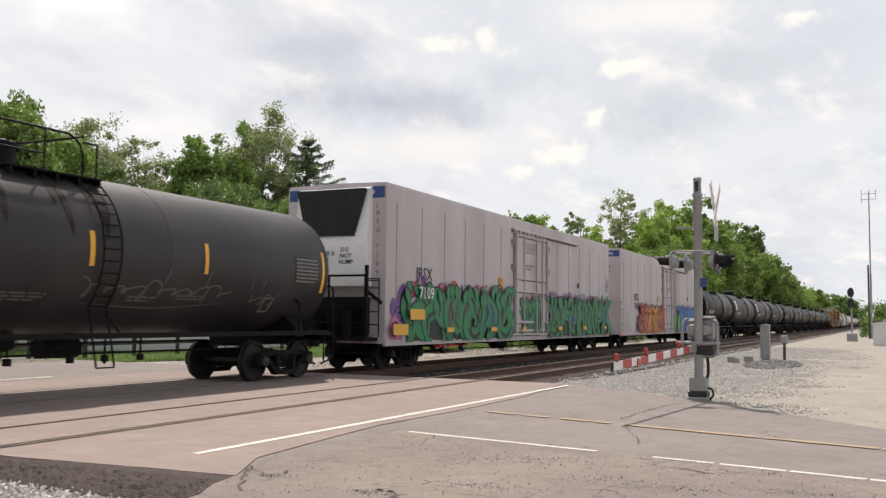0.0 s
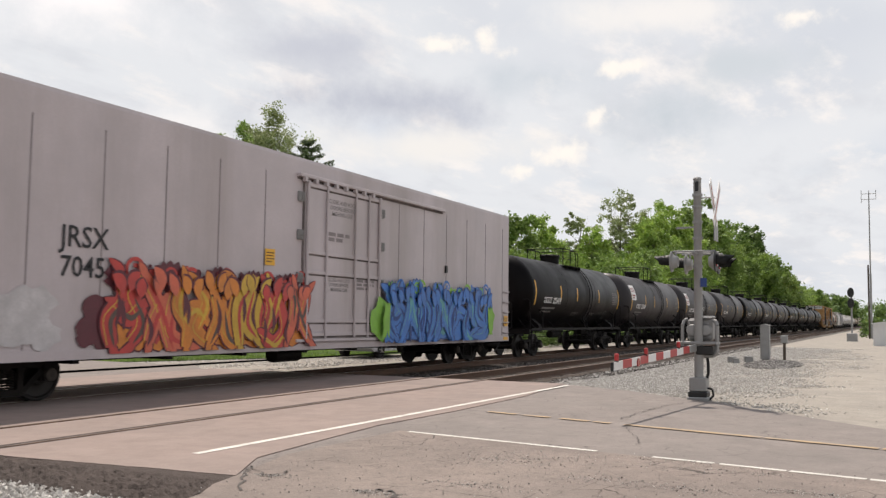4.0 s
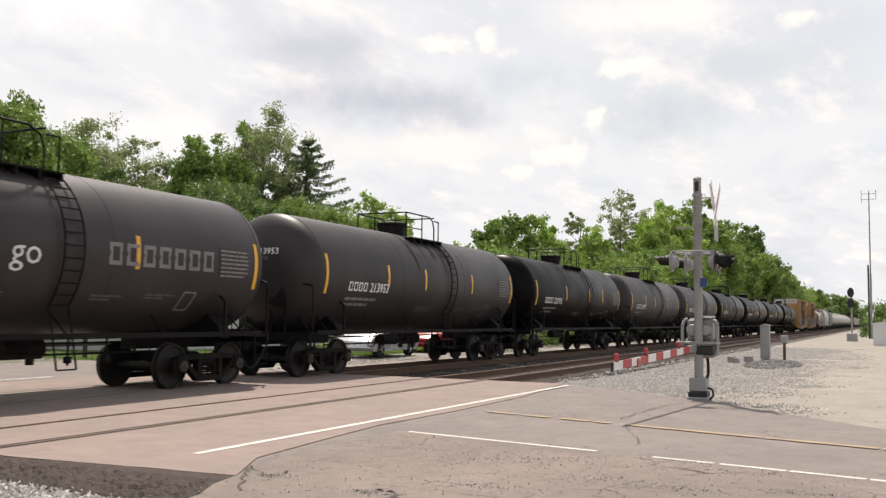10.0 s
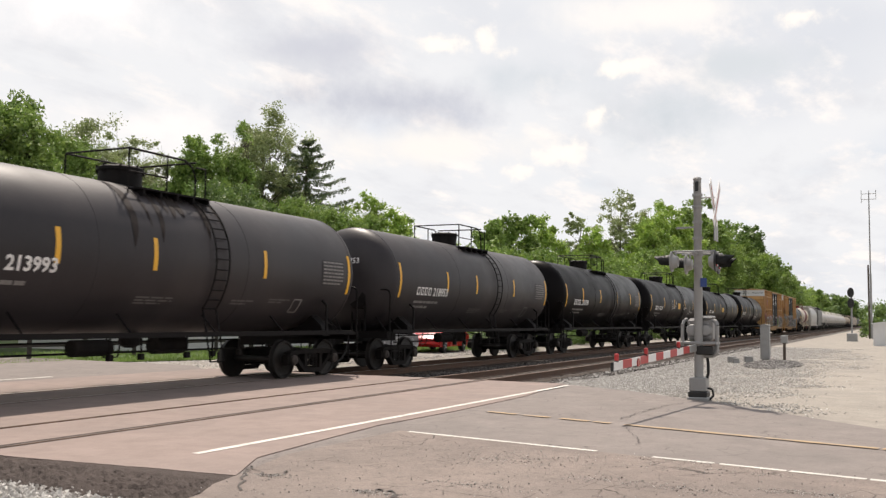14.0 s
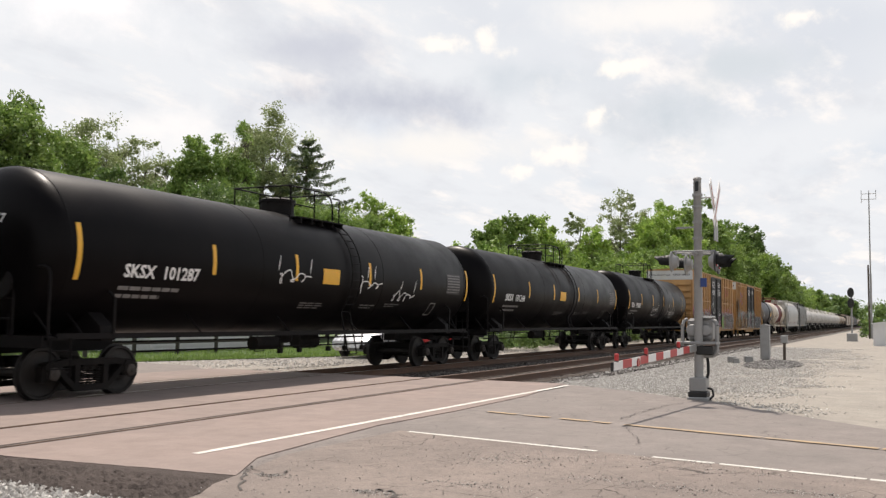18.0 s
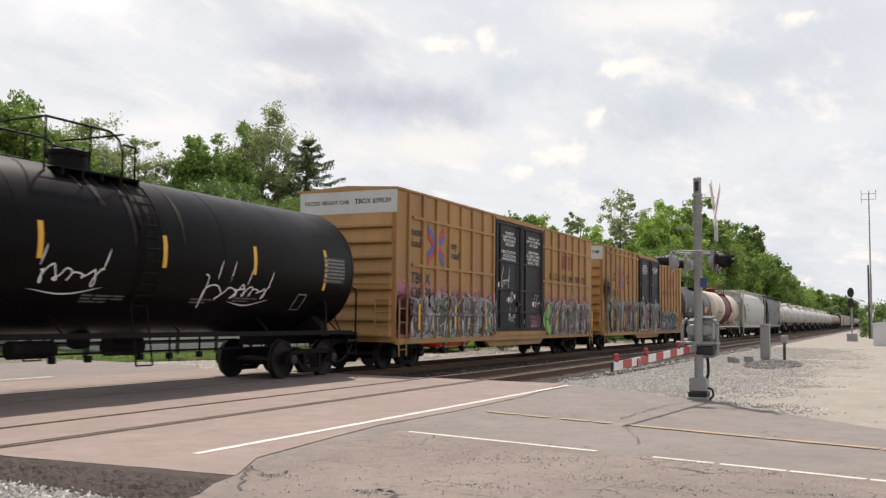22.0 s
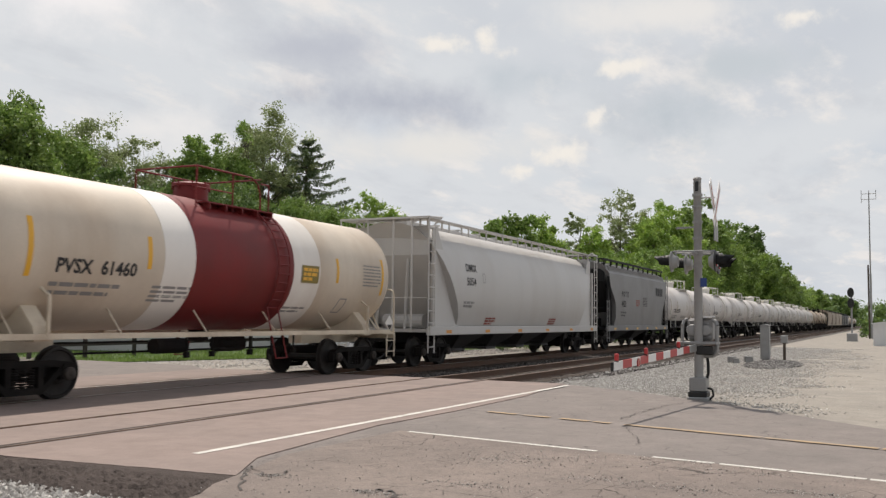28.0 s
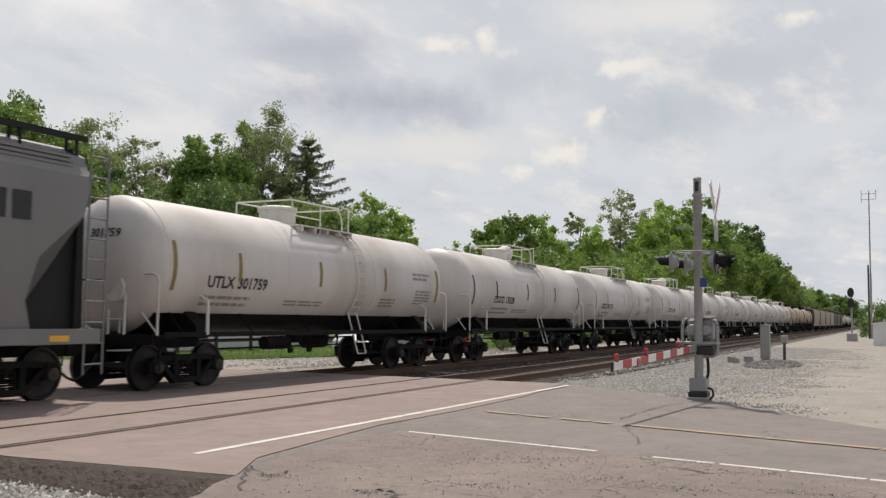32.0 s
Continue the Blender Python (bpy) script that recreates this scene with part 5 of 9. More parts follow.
# ---- black and dusty tank cars ----
def tank_car(s0, L, number, paint, xs, r=1.5, mid=2.6, x_num=None, label="", bars_at=(), code=4, frame=M_FRAME, ink=M_WHITE_INK, **kw):
    car = new_car("tank_car", label, "tank car", s0, L)
    tank_base(car, L, r, mid, paint, frame, **kw)
    strips(car, [x - L / 2 for x in xs], r, mid)
    x_num = -L / 2 + 2.55 if x_num is None else x_num
    tank_writing(car, L, r, mid, number, ink, x_num, bars_at, code=code, end_number=False)
    on_head(lead(code, 0.2), L, r, mid, 0.72, mid + 0.42, ink, car)
    on_head(letters(number, 0.22, 0.003), L, r, mid, 0.08, mid + 0.42, ink, car)
    on_head(bars(0.95, 0.2, 2, seed=3), L, r, mid, 0.66, mid + 0.16, M_GREY_INK, car)
    # capacity data panel near the trailing end
    xp = L / 2 - 2.62
    on_shell(([(0, 0, 0), (0.98, 0, 0), (0.98, 0.64, 0), (0, 0.64, 0)], [(0, 1, 2, 3)]), xp, mid - 0.34, r, mid, M_TANK_DUSTY if ink is M_WHITE_INK else paint, car, "data_panel")
    on_shell(bars(0.90, 0.56, 7, 1.1, seed=5, words=6), xp + 0.04, mid - 0.30, r + 0.004, mid, M_PANEL_INK if ink is M_WHITE_INK else M_HOP_GREY, car)
    q = ([(0, 0), (0.34, 0), (0.40, 0.42), (0.06, 0.42)] if int(number) % 3 else [(0, 0), (0.3, 0), (0.3, 0.36), (0, 0.36)])
    for a, b in zip(q, q[1:] + q[:1]):
        vs, fs = ribbon([a, b], 0.035)
        on_shell(([(u, v, 0) for u, v in vs], fs), L / 2 - 3.55, mid - 1.0, r, mid, M_PANEL_INK if ink is M_WHITE_INK else M_HOP_GREY, car, "placard_frame")
    return car


T7 = (1.44, 5.19, 8.61, 10.76, 13.8)
STD = (1.42, 4.56, 6.85, 10.27, 13.8)
LOW = [(-1.0, 1.70, 1.0, 0.24, 3), (1.8, 1.74, 0.75, 0.17, 2), (3.1, 1.80, 0.8, 0.15, 2)]
DUST, BLK = "dusty black tank car with yellow strips and white numbers", "black tank car with yellow strips and white numbers"
t0 = tank_car(2.3, 19.0, "101388", M_TANK_DUSTY, (1.4, 5.0, 10.2, 13.2, 17.5), label="black tank car with pale scrawls along its belly", code="SKSX", bars_at=LOW)
pa = Paint(shell_put(1.5, 2.6))
rnd = random.Random(21)
tag(pa, -4.0, -1.6, 1.9, 2.5, 5, M_WHITE_INK, rnd, 0.05)
tag(pa, 0.6, 4.6, 1.75, 2.15, 9, M_GREY_INK, rnd)
tag(pa, 5.3, 6.4, 1.6, 2.1, 3, M_GREY_INK, rnd)
pa.make(t0)
t3 = tank_car(72.15, 15.25, "222418", M_TANK_DEEP, STD, label=BLK, bars_at=LOW)
t4 = tank_car(87.4, 15.25, "225098", M_TANK_DUSTY, STD, label="dusty black tank car with a white and red square sign", bars_at=LOW)
t5 = tank_car(102.65, 15.25, "220045", M_TANK_DUSTY, STD, label="dusty black tank car with a sprayed white slogan and square sign", bars_at=LOW)
t6 = tank_car(117.9, 15.25, "213953", M_TANK_DUSTY, STD, label=DUST, bars_at=LOW)
t7 = tank_car(133.1, 15.25, "221312", M_TANK_DEEP, T7, label=BLK, bars_at=LOW)
t8 = tank_car(148.3, 15.25, "213993", M_TANK_DUSTY, STD, label=DUST, bars_at=LOW)
t9 = tank_car(163.5, 15.25, "218953", M_TANK_DUSTY, STD, label=DUST, bars_at=LOW)
t10 = tank_car(178.72, 16.0, "230709", M_TANK_DEEP, (1.36, 3.75, 6.6, 9.6, 12.3, 14.35), label=BLK, bars_at=LOW)
LONG = (1.42, 4.95, 7.9, 11.3, 14.3, 17.6)
t11 = tank_car(194.65, 18.75, "101287", M_TANK_DEEP, LONG, label="black tank car with a yellow panel and faint scrawls", code="SKSX", bars_at=LOW)
t12 = tank_car(213.25, 19.0, "101246", M_TANK_DEEP, LONG, label="black tank car with a small yellow panel", code="SKSX", bars_at=LOW)
t13 = tank_car(232.2, 17.8, "190892", M_TANK_DEEP, (1.23, 3.95, 6.74, 9.62, 12.41, 15.22), label="plain black tank car with large white sprayed tags", x_num=-7.15, code="TILX", bars_at=LOW, r=1.56, mid=2.66, dome_r=0.40, rail_span=(-1.5, 0.3), rail_h=0.7)
t16 = tank_car(291.6, 12.75, "27031", M_TANK_BLUE, (1.3, 9.9, 11.4), label="short faded blue-black tank car with a yellow panel", bars_at=LOW[:1], code=0)
for car in (t4, t5):     # square company sign: white with dark red blocks
    on_shell(([(0, 0, 0), (0.98, 0, 0), (0.98, 0.86, 0), (0, 0.86, 0)], [(0, 1, 2, 3)]), -6.18, 2.62, 1.502, 2.6, M_WHITE, car, "company_sign", "white sign with dark red blocks")
    on_shell(marks(3, 0.36), -6.06, 3.06, 1.507, 2.6, M_DULL_RED, car)
    on_shell(bars(0.7, 0.2, 2, seed=2), -6.04, 2.72, 1.507, 2.6, M_DULL_RED, car)
on_shell(letters("Lets", 0.66), -2.0, 2.36, 1.504, 2.6, M_WHITE_INK, t5, "spray_paint")
on_shell(letters("go", 0.62), -0.05, 2.30, 1.504, 2.6, M_WHITE_INK, t5, "spray_paint")
on_shell(marks(7, 0.58), 2.0, 2.38, 1.504, 2.6, M_PANEL_INK, t5, "spray_paint")
for car, x in ((t11, -0.3), (t12, -0.75)):
    on_shell(([(0, 0, 0), (0.75, 0, 0), (0.75, 0.38, 0), (0, 0.38, 0)], [(0, 1, 2, 3)]), x, 2.3, 1.502, 2.6, M_YELLOW, car, "yellow_panel")
for car, spans in ((t11, [(-2.2, -0.9, 2.2, 2.6, 3), (1.4, 2.6, 2.1, 2.6, 3), (3.3, 4.6, 1.9, 2.3, 4)]), (t13, [(-2.1, -0.7, 1.95, 2.35, 5), (1.9, 3.3, 1.6, 2.35, 3), (3.0, 4.2, 1.85, 2.2, 5)])):
    pa = Paint(shell_put(1.56, 2.66) if car is t13 else shell_put(1.5, 2.6))
    rnd = random.Random(len(spans) * 7 + 1)
    for a, b, c, d, n in spans:
        tag(pa, a, b, c, d, n, M_WHITE_INK, rnd, 0.03)
    pa.make(car)
on_shell(([(0, 0, 0), (0.95, 0, 0), (0.95, 0.42, 0), (0, 0.42, 0)], [(0, 1, 2, 3)]), 2.3, 2.2, 1.502, 2.6, M_YELLOW, t16, "yellow_panel")

# dried spills running down from the manways
rnd = random.Random(77)
for car, x in ((t0, -0.3), (t4, -0.3), (t6, -0.3), (t8, -0.3), (t12, -0.3), (t13, -0.3)):
    pa = Paint(shell_put(1.56, 2.66) if car is t13 else shell_put(1.5, 2.6), 0.0003)
    for k in range(11):
        c, zb = x + rnd.uniform(-.9, 1.9), rnd.uniform(2.7, 3.8)
        pa.add(taper([(c, 4.08), (c + rnd.uniform(-.05, .05), (4.08 + zb) / 2), (c + rnd.uniform(-.08, .08), zb)], rnd.uniform(0.05, 0.2)), M_SPILL)
    pa.make(car, "dried_spill")

# ---- cream tank car with an oxide red band ----
M_CREAM_FRAME = mat("cream_frame_paint", (0.62, 0.54, 0.42), 0.6, 0, 0.1, 2, 40, 0.05, (0.25, 0.15, 0.09), 0.5)
t17 = tank_car(304.4, 15.1, "61460", M_TANK_CREAM, (1.9, 4.6, 6.3, 9.2, 11.2, 13.5), r=1.44, mid=2.62, label="cream tank car with an oxide red middle band", frame=M_CREAM_FRAME, ink=M_BLACK_INK,
               bands=((-2.5, 2.9, M_BAND_WHITE), (-1.62, 1.78, M_BAND_RED)), code="PVSX", bars_at=[(-2.7, 1.75, 1.1, 0.5, 4), (1.8, 1.6, 0.9, 0.25, 2)], dome_x=-0.2, dome_r=0.42, rail_span=(-1.0, 1.2), x_num=-5.05, rail_paint=M_BAND_RED)

# ---- white tank cars ----
M_WHITE_FRAME = mat("white_frame_paint", (0.62, 0.60, 0.55), 0.55, 0, 0.08, 2, 40, 0.05, (0.3, 0.22, 0.15), 0.4)
WL = 14.55
M_OLIVE = plain("olive_strip", (0.22, 0.17, 0.04))
WX = (1.37, 3.4, 6.55, 9.8, 13.05)
t20 = new_car("tank_car", "white tank car with a black lower band", "tank car", 354.55, WL)
tank_base(t20, WL, 1.40, 2.50, M_TANK_WHITE, M_WHITE_FRAME, low_black=True, dome_x=-0.63, dome_r=0.5, rail_span=(-1.2, 1.1), rail_h=0.45, sill_paint=M_FRAME)
strips(t20, [x - WL / 2 for x in WX], 1.402, 2.50, material=M_OLIVE)
tank_writing(t20, WL, 1.40, 2.50, "301759", M_BLACK_INK, -4.85, code="UTLX", bars_at=[(-2.0, 1.75, 1.6, 0.2, 2), (2.4, 1.8, 0.9, 0.35, 3), (4.2, 2.6, 1.1, 0.3, 2), (4.4, 1.9, 1.0, 0.6, 5)], end_number=False)
on_head(letters("301759", 0.24, 0.005), WL, 1.40, 2.50, 0.1, 3.0, M_BLACK_INK, t20)
t21 = new_car("tank_car", "stained white tank car with a rounded safety dome", "tank car", 369.1, WL)
tank_base(t21, WL, 1.40, 2.50, M_TANK_WHITE, M_WHITE_FRAME, low_black=True, dome_x=-0.63, dome_r=0.5, rail_span=(-1.2, 1.1), rail_h=0.45, detail=False, sill_paint=M_FRAME)
strips(t21, [x - WL / 2 for x in WX], 1.402, 2.50, material=M_BLACK_INK)
tank_writing(t21, WL, 1.40, 2.50, "15028", M_BLACK_INK, -4.0, [(-2.0, 1.75, 1.6, 0.2, 2)], end_number=False)
bm = bmesh.new()
bmesh.ops.create_uvsphere(bm, u_segments=16, v_segments=10, radius=0.33, matrix=Matrix.Translation((0.35, 0, 4.15)))
part("safety_dome", bm, M_TANK_WHITE, t21, smooth=60)


def follow(base, s0, length):
    """A further car like base."""
    car = copy_thing(base, base.matrix_basis)
    for o in car.children_recursive:
        if o.name.startswith("wheelset"):
            WHEELSETS.append((o, 1 if o.location.x > 0 else -1))
    CARS.append((car, s0 + length / 2))
    car.location = (s0 + length / 2, YC, 0)
    return car


for k in range(7):
    follow(t21 if k % 2 else t20, 383.65 + k * WL, WL)

# ---- tan tank cars far down the train ----
t_tan = new_car("tank_car", "weathered tan tank car", "tank car", 485.5, 14.4)
tank_base(t_tan, 14.4, 1.45, 2.5, M_TANK_TAN, M_FRAME, detail=False)
for k in (1, 2):
    follow(t_tan, 485.5 + 14.4 * k, 14.4)


# ---- boxcars ----
def boxcar(s0, L, body, number, label, girts, seed):
    car = new_car("boxcar", label, "boxcar", s0, L)
    h, w, z0, z1 = body / 2, 1.62, 0.81, 5.11
    doors = (-2.35, 2.5)
    bm = bmesh.new()
    box(bm, -h, h, -w, w, z0, z1)
    part("body", finish(bm), M_BOX_YELLOW, car)
    bm = bmesh.new()
    prism(bm, [(-w - 0.05, z1), (w + 0.05, z1), (w + 0.05, z1 + 0.06), (0, z1 + 0.16), (-w - 0.05, z1 + 0.06)], -h - 0.04, h + 0.04, "x")
    roof = part("roof", finish(bm), M_BOX_YELLOW, car)
    bm = bmesh.new()
    for k in range(18):
        x = -h + 0.6 + k * (body - 1.2) / 17
        prism(bm, [(-w + 0.05, z1 + 0.064), (0, z1 + 0.162), (w - 0.05, z1 + 0.064), (w - 0.05, z1 + 0.10), (0, z1 + 0.20), (-w + 0.05, z1 + 0.10)], x - 0.04, x + 0.04, "x")
    part("roof_rib", finish(bm), M_BOX_ROOF, roof)
    # posts and rails of the two sides
    gz = (1.62, 3.02, 4.40) if girts else (4.86,)
    xs = [-h + 0.68 + k * 0.9 for k in range(8)] + [doors[1] + 0.35 + k * 0.93 for k in range(7)] if girts else \
         [-h + 0.55 + k * 0.87 for k in range(8)] + [doors[1] + 0.9 + k * 0.87 for k in range(7)]
    for s in (-1, 1):
        for x in xs:
            if x < h - 0.1:
                bm = bmesh.new()
                a, b = sorted((s * w, s * (w + 0.078)))
                box(bm, x - 0.06, x + 0.06, a, b, z0 + 0.1, z1 - 0.02, 0.014)
                part("side_post", bm, M_BOX_YELLOW, car)
        for z in gz:
            bm = bmesh.new()
            a, b = sorted((s * w, s * (w + 0.068)))
            box(bm, -h + 0.9, doors[0] - 0.1, a, b, z - 0.04, z + 0.04)
            part("side_rail", bm, M_BOX_YELLOW, car)
            bm = bmesh.new()
            box(bm, doors[1] + 0.1, h - 0.12, a, b, z - 0.04, z + 0.04)
            part("side_rail", bm, M_BOX_YELLOW, car)
        bm = bmesh.new()
        a, b = sorted((s * (w - 0.02), s * (w + 0.07)))
        box(bm, -h, h, a, b, z0 - 0.05, z0 + 0.09)
        prism(bm, [(doors[0] - 0.6, z0 - 0.04), (doors[1] + 0.6, z0 - 0.04), (doors[1] + 0.1, z0 - 0.26), (doors[0] - 0.1, z0 - 0.26)], *sorted((s * 1.42, s * 1.55)), "y")
        part("side_sill", finish(bm), M_BOX_YELLOW, car)
        for x0, x1 in ((doors[0], 0.14), (0.17, doors[1])):
            bm = bmesh.new()
            a, b = sorted((s * w, s * (w + 0.055)))
            box(bm, x0, x1, a, b, z0 + 0.28, z1 - 0.12)
            door = part("sliding_door", bm, M_BOX_DOOR, car, "black plug door")
            bm = bmesh.new()
            a, b = sorted((s * (w + 0.055), s * (w + 0.10)))
            for x in (x0 + 0.05, x0 + 0.42, x1 - 0.05):
                box(bm, x - 0.045, x + 0.045, a, b, z0 + 0.3, z1 - 0.15, 0.01)
            for z in (z0 + 0.34, 1.75, 2.55, 3.55, z1 - 0.2):
                box(bm, x0, x1, a, b - s * 0.004 if s > 0 else b, z - 0.045, z + 0.045, 0.01)
            part("door_frame", bm, M_BOX_DOOR, door)
            bm = bmesh.new()
            xr = x1 - 0.27
            rod(bm, (xr, s * (w + 0.12), z0 + 0.35), (xr, s * (w + 0.12), z1 - 0.2), 0.03, 8)
            box(bm, xr - 0.22, xr + 0.1, *sorted((s * (w + 0.10), s * (w + 0.17))), 2.0, 2.1)
            part("locking_bar", finish(bm), M_BOX_DOOR, door)
        bm = bmesh.new()
        box(bm, doors[0] - 0.3, doors[1] + 0.3, *sorted((s * w, s * (w + 0.09))), z0 + 0.10, z0 + 0.24)
        part("door_track", bm, M_BOX_YELLOW, car)
        bm = bmesh.new()
        box(bm, doors[0] - 0.1, doors[1] + 0.1, *sorted((s * w, s * (w + 0.10))), z1 - 0.11, z1 - 0.02)
        part("door_track", bm, M_BOX_YELLOW, car)
        for x in (-h + 0.08, h - 0.55):
            bm = bmesh.new()
            ladder(bm, x, x + 0.44, s * (w + 0.08), 0.42, 2.0, 0.38, 0.016)
            part("corner_ladder", finish(bm), M_BOX_YELLOW, car)
    # ribbed ends
    for d in (-1, 1):
        n = 8
        for k in range(n):
            z = 0.98 + k * 0.44
            bm = bmesh.new()
            prism(bm, [(d * h, z), (d * (h + 0.15), z - 0.01), (d * (h + 0.15), z + 0.06), (d * (h + 0.02), z + 0.40), (d * h, z + 0.40)], -w + 0.12, w - 0.12, "y")
            part("end_rib", finish(bm), M_BOX_YELLOW, car)
        bm = bmesh.new()
        a, b = sorted((d * h, d * (h + 0.03)))
        box(bm, a, b, -w, w, 4.46, z1 + 0.02)
        part("end_panel", bm, M_BOX_ROOF, car, "white header panel")
        bm = bmesh.new()
        pipe(bm, [(d * (h + 0.16), -1.5, 1.0), (d * (h + 0.16), -1.5, 2.0), (d * (h + 0.16), -1.05, 2.0), (d * (h + 0.16), -1.05, 1.0)], 0.018, 6)
        rod(bm, (d * (h + 0.16), -1.55, 2.45), (d * (h + 0.16), 1.55, 2.45), 0.016, 6)
        for z in (1.3, 1.65):
            rod(bm, (d * (h + 0.16), -1.5, z), (d * (h + 0.16), -1.05, z), 0.016, 6)
        box(bm, *sorted((d * h, d * (h + 0.34))), -1.3, 1.3, 0.98, 1.03)
        part("end_handrail", finish(bm), M_BOX_YELLOW, car)
        coupler(car, d * (h - 0.2), d, L / 2 - h + 0.2)
        truck(car, d * (h - 1.75))
    bm = bmesh.new()
    box(bm, -h + 0.3, h - 0.3, -0.35, 0.35, 0.72, z0)
    for x in np.linspace(-h + 2.6, h - 2.6, 7):
        box(bm, x - 0.08, x + 0.08, -1.5, 1.5, 0.74, z0)
    rod(bm, (-1.6, -0.8, 0.66), (-0.6, -0.8, 0.66), 0.19, 12)
    rod(bm, (1.2, -0.9, 0.66), (1.7, -0.9, 0.66), 0.14, 12)
    rod(bm, (-h + 2, -0.6, 0.5), (h - 2, -0.6, 0.5), 0.022, 6)
    for x in (-3.2, 2.6, 3.2):
        pipe(bm, [(x, -1.3, 0.8), (x, -1.3, 0.42), (x + 0.3, -1.3, 0.42), (x + 0.3, -1.3, 0.8)], 0.018, 6)
    part("underframe", finish(bm), M_FRAME, car)
    # lettering
    y = -w - 0.012
    if girts:
        on_side(letters("next", 0.36, 0.006), -h + 0.86, 3.88, y, M_BLACK_INK, car, shear=0.12)
        on_side(letters("load", 0.36, 0.006), -h + 0.86, 3.55, y, M_BLACK_INK, car, shear=0.12)
        on_side(letters("any", 0.34, 0.006), -h + 3.52, 3.68, y, M_BLACK_INK, car, shear=0.12)
        on_side(letters("road", 0.34, 0.006), -h + 3.52, 3.37, y, M_BLACK_INK, car, shear=0.12)
    else:
        on_side(letters("next", 0.30, 0.004), -7.65, 3.76, y, M_BLACK_INK, car, shear=0.12)
        on_side(letters("load", 0.30, 0.004), -7.65, 3.48, y, M_BLACK_INK, car, shear=0.12)
        on_side(letters("any", 0.30, 0.004), -5.0, 3.70, y, M_BLACK_INK, car, shear=0.12)
        on_side(letters("road", 0.30, 0.004), -5.0, 3.42, y, M_BLACK_INK, car, shear=0.12)
    on_side(letters("TBOX", 0.46, 0.006), -h + 0.86 if girts else -7.78, 2.50 if girts else 2.70, y, M_BLACK_INK, car)
    on_side(letters(number, 0.44, 0.006), -h + 0.86 if girts else -7.78, 2.08 if girts else 2.28, y, M_BLACK_INK, car)
    cx, cz = (-h + 2.49 if girts else -6.1), 3.68
    for x in (-1, 1):     # crossed arrows emblem, red over blue
        for dz, m in ((0.16, M_X_BLUE if x < 0 else M_X_RED), (-0.16, M_X_RED if x < 0 else M_X_BLUE)):
            for u in (-1, 1):
                vs, fs = ribbon([(cx + x * 0.56, cz + u * (0.44 + dz * u * 0.7)), (cx + x * 0.29, cz + u * (0.21 + dz * u * 0.6)), (cx + x * 0.03, cz + u * (0.03) + dz * 0.4)], 0.16)
                on_side(([(a, b, 0) for a, b in vs], fs), 0, 0, y - 0.002 * (u + 2) - (0.003 if x < 0 else 0.007) - (0.001 if dz > 0 else 0), m, car, "emblem")
    on_side(marks(3, 0.86, 0.27), doors[1] + 2.6, 3.62, y, M_DULL_RED, car, "emblem")
    on_side(letters("RAILCAR POOLING EXPERTS", 0.37, 0.004), doors[1] + 1.0, 3.13, y, M_BROWN_INK, car)
    spanish = ("||CIERRE ESTA PUERTA|ANTES DE CERRAR|LA PUERTA PRINCIPAL", "||CIERRE Y PONGA|EL SEGURO EN AMBAS|PUERTAS ANTES DE|MOVER EL CARRO") if girts else ("", "")
    for xx, text in ((doors[0] + 0.52, "IMPORTANT|CLOSE THIS DOOR|BEFORE CLOSING|MAIN DOOR" + spanish[0]), (doors[0] + 3.04, "CLOSE AND LOCK|BOTH DOORS BEFORE|MOVING CAR" + spanish[1])):
        for k, words in enumerate(text.split("|")):
            if words:
                on_side(letters(words, 0.145, 0.003), xx + (19 - len(words)) * 0.042, 4.54 - k * 0.136, -w - 0.062, M_WHITE_INK, car)
    rr = random.Random(seed)
    for k in range(9):     # small placards on the doors
        x, z = rr.uniform(doors[0] + 0.2, doors[1] - 0.4), rr.uniform(1.2, 2.9)
        on_side(([(0, 0, 0), (.14, 0, 0), (.14, .17, 0), (0, .17, 0)], [(0, 1, 2, 3)]), x, z, -w - 0.064, M_WHITE, car, "placard")
    for x in np.linspace(-h + 1.1, h - 0.4, 8):
        if not doors[0] - 0.2 < x < doors[1]:
            on_side(([(0, 0, 0), (.13, 0, 0), (.13, .75, 0), (0, .75, 0)], [(0, 1, 2, 3)]), x + 0.12, z0 + 0.35, y - 0.085, M_YELLOW, car, "reflective_strip")
    on_end(letters("EXCESS HEIGHT CAR", 0.16, 0.002), -h - 0.036, 1.45, 4.74, M_BLACK_INK, car)
    on_end(letters("TBOX " + number, 0.20, 0.003), -h - 0.036, -0.25, 4.74, M_BLACK_INK, car)
    return car, xs, w, h


b1, xs, w, h = boxcar(250.0, 20.77, 18.88, "639539", "mustard boxcar with black doors and pink and grey spray paint", True, 3)
POSTS = lambda: [(x - 0.058, x + 0.058) for x in xs if x < h - 0.1]
DOOR_BARS = [(-2.345, -2.255), (-1.975, -1.885), (0.045, 0.135), (0.175, 0.265), (0.545, 0.635), (2.405, 2.495)]
rnd = random.Random(5)
pa = Paint(flat_put(-w - 0.0005), 0.00025)
mist(pa, -h + 0.05, -2.4, 1.75, 0.62, 0.6, 30000, P_MAUVE, rnd, 0.015)
mist(pa, 2.6, 9.1, 1.7, 0.7, 0.6, 30000, P_MAUVE, rnd, 0.015)
mist(pa, -h + 0.05, -h + 0.8, 1.5, 0.8, 0.7, 7000, P_MAUVE, rnd, 0.016)
